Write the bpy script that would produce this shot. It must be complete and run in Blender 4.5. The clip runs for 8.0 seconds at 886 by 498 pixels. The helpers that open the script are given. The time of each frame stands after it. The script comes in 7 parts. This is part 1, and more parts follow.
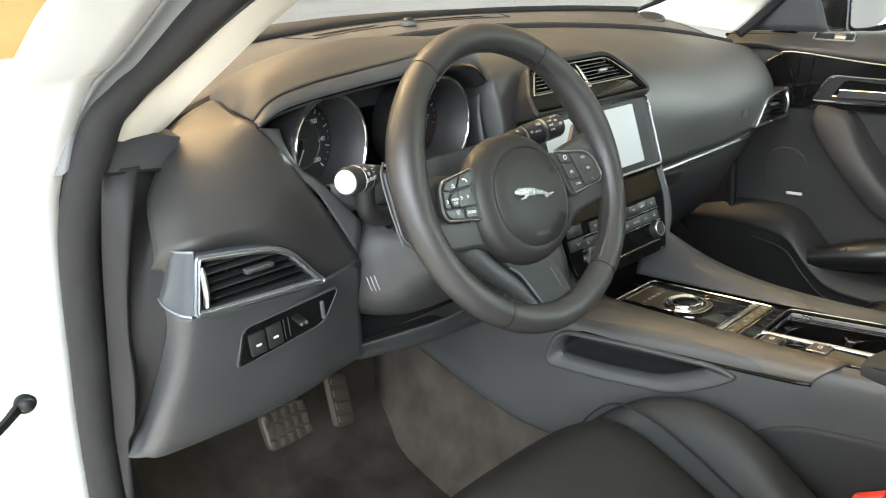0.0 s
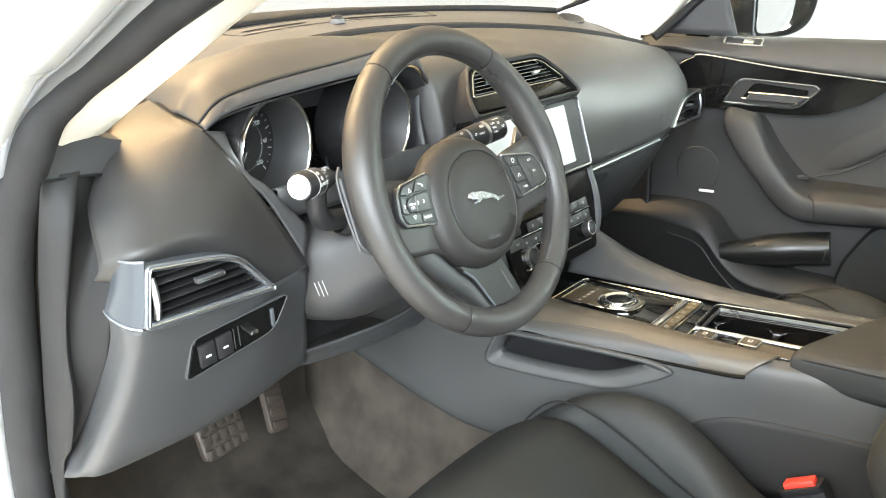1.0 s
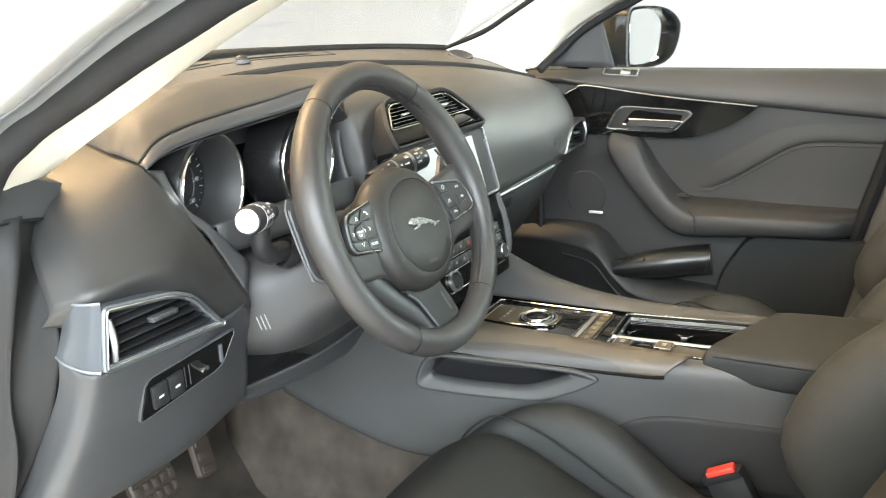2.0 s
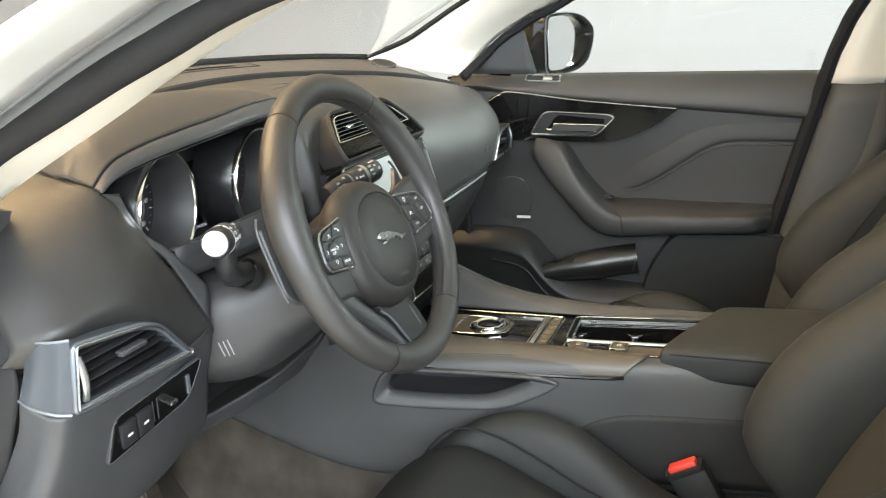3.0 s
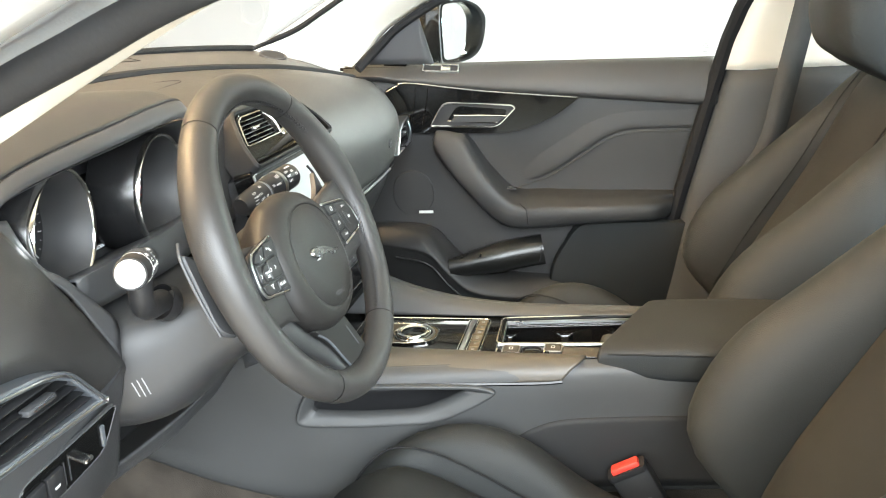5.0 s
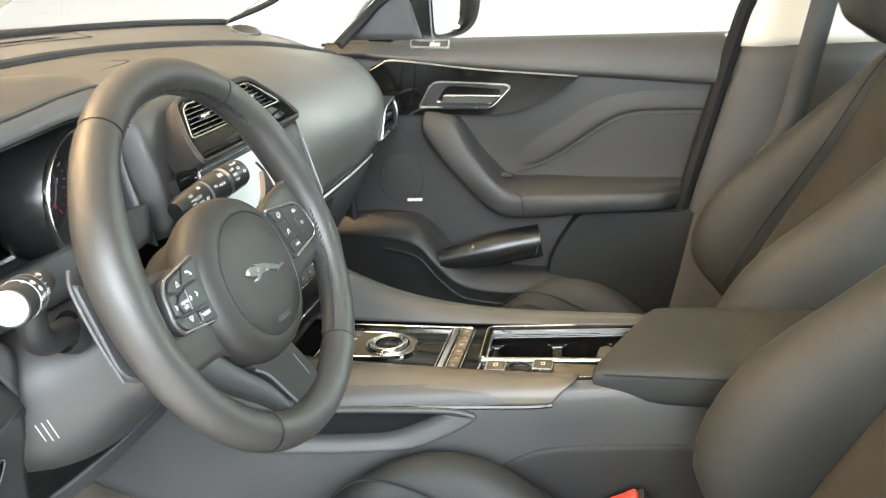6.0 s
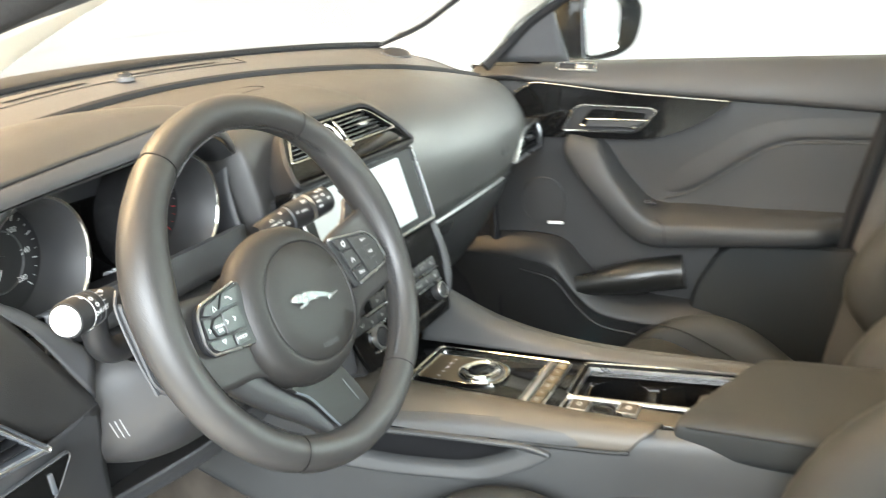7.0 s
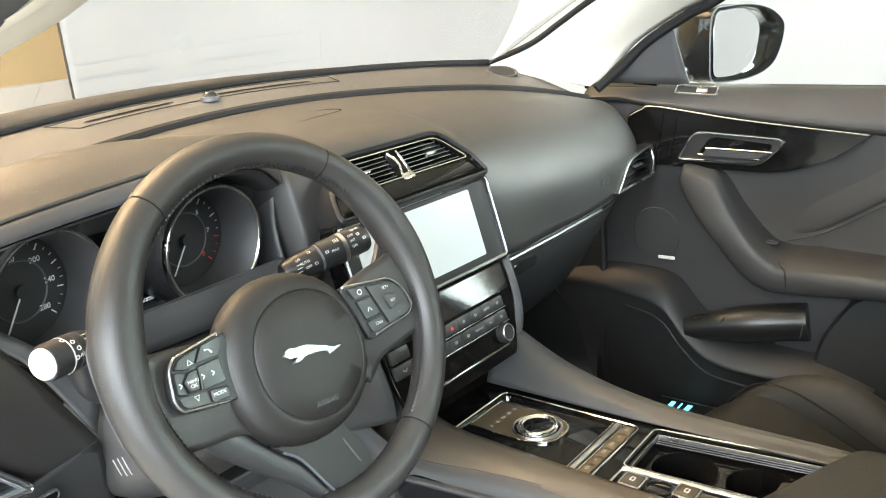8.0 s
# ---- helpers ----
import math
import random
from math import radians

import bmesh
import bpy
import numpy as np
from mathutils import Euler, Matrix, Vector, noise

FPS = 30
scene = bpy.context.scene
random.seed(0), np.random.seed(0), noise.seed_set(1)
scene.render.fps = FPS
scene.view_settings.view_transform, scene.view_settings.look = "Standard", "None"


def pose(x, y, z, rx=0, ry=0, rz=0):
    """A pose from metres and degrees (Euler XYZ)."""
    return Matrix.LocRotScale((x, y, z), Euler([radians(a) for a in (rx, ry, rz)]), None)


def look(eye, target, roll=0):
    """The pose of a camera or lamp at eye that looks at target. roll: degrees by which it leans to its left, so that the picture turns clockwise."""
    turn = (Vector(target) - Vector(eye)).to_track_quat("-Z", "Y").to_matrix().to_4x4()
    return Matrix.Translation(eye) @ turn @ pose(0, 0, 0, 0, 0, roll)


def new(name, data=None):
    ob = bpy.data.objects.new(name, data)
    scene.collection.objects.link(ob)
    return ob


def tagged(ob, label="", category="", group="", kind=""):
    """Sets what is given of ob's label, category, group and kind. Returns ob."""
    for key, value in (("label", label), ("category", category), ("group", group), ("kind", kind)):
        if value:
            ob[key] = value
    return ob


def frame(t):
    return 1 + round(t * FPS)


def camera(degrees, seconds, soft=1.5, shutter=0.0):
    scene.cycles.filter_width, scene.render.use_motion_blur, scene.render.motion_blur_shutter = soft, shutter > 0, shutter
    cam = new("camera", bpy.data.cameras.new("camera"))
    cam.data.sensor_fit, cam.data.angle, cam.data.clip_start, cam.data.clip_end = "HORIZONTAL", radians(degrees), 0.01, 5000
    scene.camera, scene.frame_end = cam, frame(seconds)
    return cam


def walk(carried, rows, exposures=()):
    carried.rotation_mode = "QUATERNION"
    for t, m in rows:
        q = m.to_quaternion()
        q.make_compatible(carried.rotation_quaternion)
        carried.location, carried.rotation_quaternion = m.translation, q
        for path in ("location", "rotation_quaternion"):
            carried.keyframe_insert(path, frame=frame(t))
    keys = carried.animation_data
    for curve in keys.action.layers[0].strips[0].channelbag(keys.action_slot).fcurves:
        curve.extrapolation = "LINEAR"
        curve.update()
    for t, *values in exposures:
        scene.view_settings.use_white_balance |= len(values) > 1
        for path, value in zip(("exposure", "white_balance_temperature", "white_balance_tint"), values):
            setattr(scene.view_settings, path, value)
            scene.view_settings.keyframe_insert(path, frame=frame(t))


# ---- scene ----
cam = camera(56.3, 8.0, soft=1.0, shutter=0.5)
PATH = [
    (0, (-1.061, -0.579, 1.208), (0.255, 0.804, 0.612), -4.0),
    (0.5, (-1.082, -0.555, 1.216), (0.317, 0.732, 0.594), -2.8),
    (1, (-1.095, -0.529, 1.221), (0.38, 0.67, 0.597), -2.5),
    (1.5, (-1.132, -0.514, 1.219), (0.416, 0.598, 0.613), -2.4),
    (1.7, (-1.151, -0.508, 1.218), (0.453, 0.539, 0.645), -2.9),
    (2.8, (-1.194, -0.407, 1.239), (0.568, 0.355, 0.677), -3.3),
    (3, (-1.194, -0.401, 1.229), (0.587, 0.323, 0.678), -3.8),
    (3.5, (-1.189, -0.375, 1.233), (0.626, 0.239, 0.661), -3.9),
    (4, (-1.18, -0.359, 1.237), (0.669, 0.139, 0.658), -3.9),
    (4.5, (-1.169, -0.329, 1.239), (0.692, 0.118, 0.657), -3.8),
    (4.7, (-1.161, -0.317, 1.241), (0.699, 0.123, 0.651), -3.9),
    (5.8, (-1.028, -0.299, 1.23), (0.828, 0.1, 0.601), -3.7),
    (6, (-0.993, -0.316, 1.233), (0.84, 0.129, 0.569), -4.0),
    (6.5, (-0.972, -0.388, 1.238), (0.814, 0.214, 0.568), -4.6),
    (7, (-0.939, -0.449, 1.248), (0.739, 0.455, 0.641), -5.3),
    (7.5, (-0.839, -0.515, 1.258), (0.671, 0.665, 0.687), -5.2),
    (8, (-0.798, -0.52, 1.262), (0.673, 0.711, 0.695), -5.3),
]
walk(cam, [(t, look(eye, target, roll)) for t, eye, target, roll in PATH], exposures=[(0.0, -0.58), (0.5, 0.0), (1.0, 0.10), (1.5, 0.11), (3.0, -0.53), (3.5, -0.26), (4.0, -0.04), (4.5, 0.03), (6.0, 0.16), (6.5, 0.60), (7.0, 0.27), (7.5, -0.19), (8.0, -0.20)])

# ---- light ----
world = bpy.data.worlds.new("studio_world")
scene.world = world
world.use_nodes = True
world.node_tree.nodes["Background"].inputs[0].default_value = (0.9, 0.95, 1.0, 1)
world.node_tree.nodes["Background"].inputs[1].default_value = 0.3


def area(name, eye, target, sx, sy, watts, colour, spread=180):
    lamp = bpy.data.lights.new(name, "AREA")
    lamp.shape, lamp.size, lamp.size_y, lamp.energy, lamp.color, lamp.spread = "RECTANGLE", sx, sy, watts, colour, radians(spread)
    ob = new(name, lamp)
    ob.matrix_world = look(eye, target)
    return ob


# added unseen fill lights: warm above, cool at the sides, warm on the tan wall
area("warm_fill_over_car", (-0.8, 2.0, 3.8), (-0.50, 0.45, 1.05), 3.2, 2.6, 162, (1.0, 0.68, 0.35), 80)
area("fill_rear", (3.4, -4.4, 2.9), (0.4, 0.2, 1.0), 3.0, 2.0, 350, (0.87, 1.0, 0.95), 110)
area("fill_side", (-4.5, -2.6, 2.8), (-0.3, 0.1, 0.8), 5.2, 3.0, 760, (0.86, 0.94, 1.0), 130)
area("fill_front_side", (-4.4, 2.4, 2.2), (-0.3, -0.5, 0.8), 5.0, 3.0, 145, (0.90, 0.98, 1.0), 110)
area("wall_fill_warm", (-1.4, 6.75, 3.7), (-1.2, 8.0, 2.0), 6.0, 0.5, 150, (1.0, 0.82, 0.55))


# ---- materials ----
def nodes_of(name):
    m = bpy.data.materials.new(name)
    m.use_nodes = True
    t = m.node_tree
    return m, t, t.nodes["Principled BSDF"]


def surface(name, base, rough, metal=0.0, grain=0.0, grain_size=900.0, kind="noise", vary=0.12, spots=6.0, coat=0.0, spec=0.5):
    """A painted, moulded or sewn surface: slow colour variation, fine relief and uneven gloss at real size."""
    m, t, b = nodes_of(name)
    link, add = t.links.new, t.nodes.new
    co = add("ShaderNodeTexCoord")
    slow = add("ShaderNodeTexNoise")
    slow.inputs["Scale"].default_value, slow.inputs["Detail"].default_value = spots, 4
    link(co.outputs["Object"], slow.inputs["Vector"])
    ramp = add("ShaderNodeMapRange")
    ramp.inputs[1].default_value, ramp.inputs[2].default_value = 0.3, 0.7
    ramp.inputs[3].default_value, ramp.inputs[4].default_value = 1 - vary, 1 + vary
    link(slow.outputs["Fac"], ramp.inputs[0])
    mul = add("ShaderNodeVectorMath")
    mul.operation = "SCALE"
    mul.inputs[0].default_value = base
    link(ramp.outputs[0], mul.inputs["Scale"])
    link(mul.outputs[0], b.inputs["Base Color"])
    b.inputs["Metallic"].default_value = metal
    b.inputs["Specular IOR Level"].default_value = spec
    b.inputs["Coat Weight"].default_value = coat
    b.inputs["Coat Roughness"].default_value = 0.03
    r = add("ShaderNodeMapRange")
    r.inputs[1].default_value, r.inputs[2].default_value = 0.3, 0.7
    r.inputs[3].default_value, r.inputs[4].default_value = max(0.02, rough * 0.9), min(1, rough * 1.1)
    link(slow.outputs["Fac"], r.inputs[0])
    link(r.outputs[0], b.inputs["Roughness"])
    if grain:
        fine = add("ShaderNodeTexVoronoi" if kind == "voronoi" else "ShaderNodeTexNoise")
        fine.inputs["Scale"].default_value = grain_size
        link(co.outputs["Object"], fine.inputs["Vector"])
        bump = add("ShaderNodeBump")
        bump.inputs["Strength"].default_value = grain
        bump.inputs["Distance"].default_value = 0.0006
        link(fine.outputs[0], bump.inputs["Height"])
        link(bump.outputs[0], b.inputs["Normal"])
    return m


leather = surface("dash_leather", (0.0255, 0.0248, 0.024), 0.50, grain=0.25, grain_size=1100, kind="voronoi", spec=0.55)
seat_leather = surface("seat_leather", (0.0165, 0.0180, 0.0180), 0.60, grain=0.3, grain_size=700, kind="voronoi", spec=0.32)
arm_leather = surface("armrest_leather", (0.0135, 0.0150, 0.0153), 0.58, grain=0.3, grain_size=800, kind="voronoi", spec=0.32)
# warm base: the tan reflection on the grey shoulder is put into its colour
shoulder_satin = surface("shoulder_satin", (0.060, 0.052, 0.041), 0.42, grain=0.12, grain_size=1500)
seat_insert = surface("seat_insert", (0.0158, 0.0162, 0.0150), 0.66, grain=0.4, grain_size=1400, spec=0.28)
plastic = surface("grained_plastic", (0.042, 0.043, 0.0455), 0.50, grain=0.2, grain_size=1500, kind="voronoi")
kick_plastic = surface("kick_plastic", (0.0165, 0.0165, 0.017), 0.66, grain=0.2, grain_size=1500, kind="voronoi", spec=0.3)
wheel_leather = surface("wheel_leather", (0.0270, 0.0256, 0.0246), 0.43, grain=0.22, grain_size=1200, kind="voronoi")
hub_leather = surface("hub_leather", (0.0142, 0.0130, 0.0122), 0.52, spec=0.4, grain=0.22, grain_size=1300, kind="voronoi")
console_plastic = surface("console_plastic", (0.036, 0.037, 0.0372), 0.5, grain=0.2, grain_size=1500, kind="voronoi")
spoke_satin = surface("spoke_satin", (0.012, 0.0114, 0.0108), 0.46, grain=0.06, grain_size=1500, spec=0.3)
column_plastic = surface("column_plastic", (0.028, 0.0282, 0.029), 0.48, grain=0.2, grain_size=1500, kind="voronoi")
brow_plastic = surface("brow_plastic", (0.048, 0.048, 0.050), 0.38, grain=0.1, grain_size=1500)
pillar_plastic = surface("pillar_plastic", (0.040, 0.042, 0.043), 0.6, grain=0.2, grain_size=1500)
cap_paint = surface("cap_paint", (0.040, 0.045, 0.052), 0.40, metal=0.2, vary=0.05)
screen_mask = surface("screen_mask", (0.008, 0.008, 0.0085), 0.55, vary=0.05, spec=0.25)
badge_silver = surface("badge_silver", (0.36, 0.365, 0.37), 0.26, metal=1.0, vary=0.08, spots=120)
cowl_gloss = surface("satin_black", (0.012, 0.012, 0.0125), 0.24, vary=0.05)
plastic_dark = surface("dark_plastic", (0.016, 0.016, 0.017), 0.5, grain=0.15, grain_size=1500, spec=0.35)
door_plastic = surface("door_plastic", (0.022, 0.0215, 0.021), 0.52, grain=0.2, grain_size=1300, kind="voronoi")
door_leather = surface("door_leather", (0.0180, 0.0186, 0.0190), 0.56, grain=0.25, grain_size=1000, kind="voronoi")
gloss = surface("gloss_black", (0.0045, 0.0045, 0.0045), 0.07, vary=0.05, spec=0.30)
button_grey = surface("button_grey", (0.026, 0.027, 0.028), 0.42, vary=0.05)
button_black = surface("button_black", (0.013, 0.013, 0.0135), 0.36, vary=0.05)
gloss_pad = surface("polished_leather", (0.012, 0.012, 0.011), 0.28, grain=0.1, grain_size=900)
satin = surface("satin_silver", (0.55, 0.56, 0.57), 0.28, metal=1.0, vary=0.05)
satin_paint = surface("silver_paint", (0.17, 0.185, 0.205), 0.36, metal=0.65, vary=0.05)
dark_chrome = surface("dark_chrome", (0.24, 0.235, 0.225), 0.12, metal=1.0, vary=0.03)
chrome = surface("chrome", (0.82, 0.82, 0.80), 0.1, metal=1.0, vary=0.03)
rubber_grey = surface("weathered_rubber", (0.018, 0.0182, 0.019), 0.7, grain=0.3, grain_size=350, vary=0.2, spots=30, spec=0.25)
# lighter copy of the door rubber; the pillar's sheen is in the base colour
pillar_rubber = surface("pillar_rubber", (0.044, 0.047, 0.050), 0.6, grain=0.3, grain_size=350, vary=0.15, spots=30, spec=0.3)
seal_grey = surface("grey_seal", (0.15, 0.157, 0.165), 0.45, grain=0.2, grain_size=500)
rubber = surface("rubber_seal", (0.012, 0.012, 0.0125), 0.75, grain=0.2, grain_size=500, spec=0.15)
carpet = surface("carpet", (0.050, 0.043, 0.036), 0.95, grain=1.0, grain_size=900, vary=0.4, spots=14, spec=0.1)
# same carpet, darker: the footwell's shade is put into the base colour
shaded_floor_carpet = surface("shaded_floor_carpet", (0.029, 0.025, 0.021), 0.95, grain=1.0, grain_size=900, vary=0.45, spots=14, spec=0.1)
cream = surface("cream_trim", (0.62, 0.59, 0.52), 0.7, grain=0.3, grain_size=1200, vary=0.04)
white_paint = surface("white_paint", (0.80, 0.82, 0.82), 0.3, coat=0.6, vary=0.02)
white_wall = surface("white_wall", (0.82, 0.82, 0.80), 0.8, vary=0.03, spots=1.0, grain=0.1, grain_size=60)
white_floor = surface("white_floor", (0.78, 0.78, 0.75), 0.35, vary=0.04, spots=1.5)
tan_wall = surface("tan_wall", (0.68, 0.50, 0.23), 0.7, vary=0.10, spots=2.5)
tan_ceiling = surface("tan_ceiling", (0.60, 0.545, 0.44), 0.8, vary=0.08, spots=1.5)
red_plastic = surface("red_plastic", (0.58, 0.045, 0.03), 0.4, vary=0.05)
pale_cap = surface("pale_cap", (0.85, 0.85, 0.83), 0.25, metal=0.3, vary=0.02)
pale_mark = surface("pale_mark", (0.30, 0.31, 0.31), 0.6, vary=0.02)
white_mark = surface("white_mark", (0.55, 0.55, 0.55), 0.6, vary=0.02)
red_mark = surface("red_mark", (0.7, 0.03, 0.03), 0.6, vary=0.02)
fabric_belt = surface("belt_webbing", (0.045, 0.045, 0.044), 0.8, grain=0.8, grain_size=1500)
bronze = surface("bronze_satin", (0.145, 0.116, 0.074), 0.33, metal=0.7, vary=0.05)
brown_satin = surface("brown_satin", (0.050, 0.043, 0.032), 0.4, metal=0.2, vary=0.05)
mirror_glass = surface("mirror_glass", (0.9, 0.92, 0.92), 0.015, metal=1.0, vary=0.01)
tyre_rubber = surface("pedal_rubber", (0.036, 0.027, 0.021), 0.55, grain=0.4, grain_size=300, vary=0.3)
screen_glass = surface("screen_glass", (0.30, 0.33, 0.33), 0.10, vary=0.0, spec=1.0)
# this emission stands in for the bright surroundings mirrored in the display
screen_glass.node_tree.nodes["Principled BSDF"].inputs["Emission Color"].default_value = (0.90, 1.0, 0.985, 1)
screen_glass.node_tree.nodes["Principled BSDF"].inputs["Emission Strength"].default_value = 0.34


def clear(name, tint, rough=0.0):
    m, t, b = nodes_of(name)
    b.inputs["Base Color"].default_value = (*tint, 1)
    b.inputs["Transmission Weight"].default_value = 1.0
    b.inputs["Roughness"].default_value = rough
    b.inputs["IOR"].default_value = 1.45
    return m


glass = clear("window_glass", (0.965, 0.975, 0.985))
tinted = clear("tinted_glass", (0.55, 0.72, 0.70))


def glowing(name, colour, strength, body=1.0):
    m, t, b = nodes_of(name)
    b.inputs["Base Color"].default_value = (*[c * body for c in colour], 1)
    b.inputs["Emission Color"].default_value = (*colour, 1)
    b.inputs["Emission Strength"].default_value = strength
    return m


# the backdrop is no lamp; its glow is added to keep it evenly white
backdrop_white = glowing("self_glowing_white_cloth", (0.82, 0.833, 0.84), 0.36, 0.52)
led_blue = glowing("lit_blue", (0.25, 0.85, 1.0), 1.6)
lit_white = glowing("lit_white", (0.8, 0.85, 0.9), 0.5)


# ---- mesh helpers: every shape is a pair (verts, faces) ----
CX = -0.025      # the car's middle
WX = -0.360      # the steering wheel's middle
V3 = np.array


def spline(points, n, closed=False):
    """n + 1 points (n when closed) of a smooth curve through the given ones."""
    p = np.array(points, float)
    k = len(p)
    if k == 2 and not closed:
        return p[0] + (p[1] - p[0]) * np.linspace(0, 1, n + 1)[:, None]
    spans = k if closed else k - 1
    out = []
    for u in np.linspace(0, spans, n + 1)[: n if closed else n + 1]:
        i = min(int(u), spans - 1)
        t = u - i
        if closed:
            a, b, c, d = p[(i - 1) % k], p[i % k], p[(i + 1) % k], p[(i + 2) % k]
        else:
            b, c = p[i], p[i + 1]
            a = p[i - 1] if i else 2 * b - c
            d = p[i + 2] if i + 2 < k else 2 * c - b
        out.append(0.5 * (2 * b + (c - a) * t + (2 * a - 5 * b + 4 * c - d) * t**2 + (3 * b - a - 3 * c + d) * t**3))
    return np.array(out)


def sheet(net, close_u=False, close_v=False):
    """Quads over a grid of points."""
    g = np.asarray(net, float)
    a, b = g.shape[:2]
    faces = []
    for i in range(a if close_u else a - 1):
        for j in range(b if close_v else b - 1):
            faces.append((i * b + j, i * b + (j + 1) % b, ((i + 1) % a) * b + (j + 1) % b, ((i + 1) % a) * b + j))
    return [tuple(v) for v in g.reshape(-1, 3)], faces


def skin(rows, nu, nv, close_v=False):
    """A smooth surface through rows of control points."""
    r = np.array([spline(row, nv, close_v) for row in rows])
    cols = [spline(r[:, j], nu) for j in range(r.shape[1])]
    return sheet(np.swapaxes(np.array(cols), 0, 1), close_v=close_v)


def join(*shapes):
    verts, faces = [], []
    for v, f in shapes:
        n = len(verts)
        verts += [tuple(p) for p in v]
        faces += [tuple(i + n for i in q) for q in f]
    return verts, faces


def moved(shape, m):
    return [tuple(m @ Vector(p)) for p in shape[0]], shape[1]


def mirrored(shape, x):
    return [(2 * x - p[0], p[1], p[2]) for p in shape[0]], [tuple(reversed(q)) for q in shape[1]]


def from_bm(bm):
    bm.verts.index_update()
    out = [tuple(v.co) for v in bm.verts], [tuple(v.index for v in f.verts) for f in bm.faces]
    bm.free()
    return out


def box(centre, size, bevel=0.002, m=None, seg=2):
    bm = bmesh.new()
    bmesh.ops.create_cube(bm, size=1)
    bmesh.ops.scale(bm, vec=size, verts=bm.verts)
    if bevel:
        bmesh.ops.bevel(bm, geom=list(bm.edges), offset=bevel, segments=seg, profile=0.5, affect="EDGES")
    bmesh.ops.translate(bm, vec=centre, verts=bm.verts)
    out = from_bm(bm)
    return moved(out, m) if m else out


def basis(origin, xdir, ydir):
    x = Vector(xdir).normalized()
    z = x.cross(Vector(ydir)).normalized()
    y = z.cross(x)
    return Matrix(((x.x, y.x, z.x, origin[0]), (x.y, y.y, z.y, origin[1]), (x.z, y.z, z.z, origin[2]), (0, 0, 0, 1)))


def rounded(points, radius, n=4):
    """A polygon with rounded corners."""
    p = [Vector(q) for q in points]
    r = radius if isinstance(radius, (list, tuple)) else [radius] * len(p)
    out = []
    for i, c in enumerate(p):
        a, b = p[i - 1] - c, p[(i + 1) % len(p)] - c
        d = min(r[i], a.length * 0.45, b.length * 0.45)
        s, e = c + a.normalized() * d, c + b.normalized() * d
        for k in range(n + 1):
            t = k / n
            out.append(tuple(s * (1 - t) ** 2 + c * 2 * t * (1 - t) + e * t * t))
    return out


def rect(w, h, r=0.0, cx=0.0, cy=0.0, n=4):
    pts = [(cx - w / 2, cy - h / 2), (cx + w / 2, cy - h / 2), (cx + w / 2, cy + h / 2), (cx - w / 2, cy + h / 2)]
    return rounded(pts, r, n) if r else pts


def oval(a, b, n=40, power=2.0, cx=0.0, cy=0.0):
    out = []
    for k in range(n):
        t = 2 * math.pi * k / n
        c, s = math.cos(t), math.sin(t)
        out.append((cx + a * math.copysign(abs(c) ** (2 / power), c), cy + b * math.copysign(abs(s) ** (2 / power), s)))
    return out


def prism(outline, depth, m, edge=0.001):
    """A plate of the outline, from z = 0 to depth in the frame m, its upper rim eased by edge."""
    n = len(outline)
    c = np.mean(outline, 0)
    o = np.array(outline, float)
    rad = np.abs(o - c).max()
    inner = c + (o - c) * max(0.5, 1 - edge / max(rad, 1e-6))
    verts = [(*p, 0) for p in o] + [(*p, depth - edge) for p in o] + [(*p, depth) for p in inner]
    faces = [tuple(reversed(range(n))), tuple(range(2 * n, 3 * n))]
    for k in (0, n):
        faces += [(k + i, k + (i + 1) % n, k + n + (i + 1) % n, k + n + i) for i in range(n)]
    return moved((verts, faces), m)


def ring(outer, inner, depth, m, edge=0.001, back=0.0):
    """A flat frame between two outlines of equal count, from z = back to depth."""
    n = len(outer)
    o, i = np.array(outer, float), np.array(inner, float)
    d = i - o
    d = d / np.maximum(np.linalg.norm(d, axis=1)[:, None], 1e-9)
    rows = [(o, back), (o, depth - edge), (o + d * edge, depth), (i - d * edge, depth), (i, depth - edge), (i, back)]
    return moved(sheet([[(*p, z) for p in r] for r, z in rows] + [[(*p, back) for p in o]], close_v=True), m)


def shrink(outline, d):
    """The outline moved inwards by about d."""
    p = np.array(outline, float)
    t = np.roll(p, -1, 0) - np.roll(p, 1, 0)
    t /= np.maximum(np.linalg.norm(t, axis=1)[:, None], 1e-9)
    area2 = np.sum(p[:, 0] * np.roll(p[:, 1], -1) - np.roll(p[:, 0], -1) * p[:, 1])
    nrm = np.stack([-t[:, 1], t[:, 0]], 1) * (1 if area2 > 0 else -1)
    return [tuple(q) for q in p + nrm * d]


def lathe(profile, m, n=32):
    """Radius and height pairs turned about the frame's z."""
    net = [[(r * math.cos(2 * math.pi * k / n), r * math.sin(2 * math.pi * k / n), z) for k in range(n)] for r, z in profile]
    return moved(sheet(net, close_v=True), m)


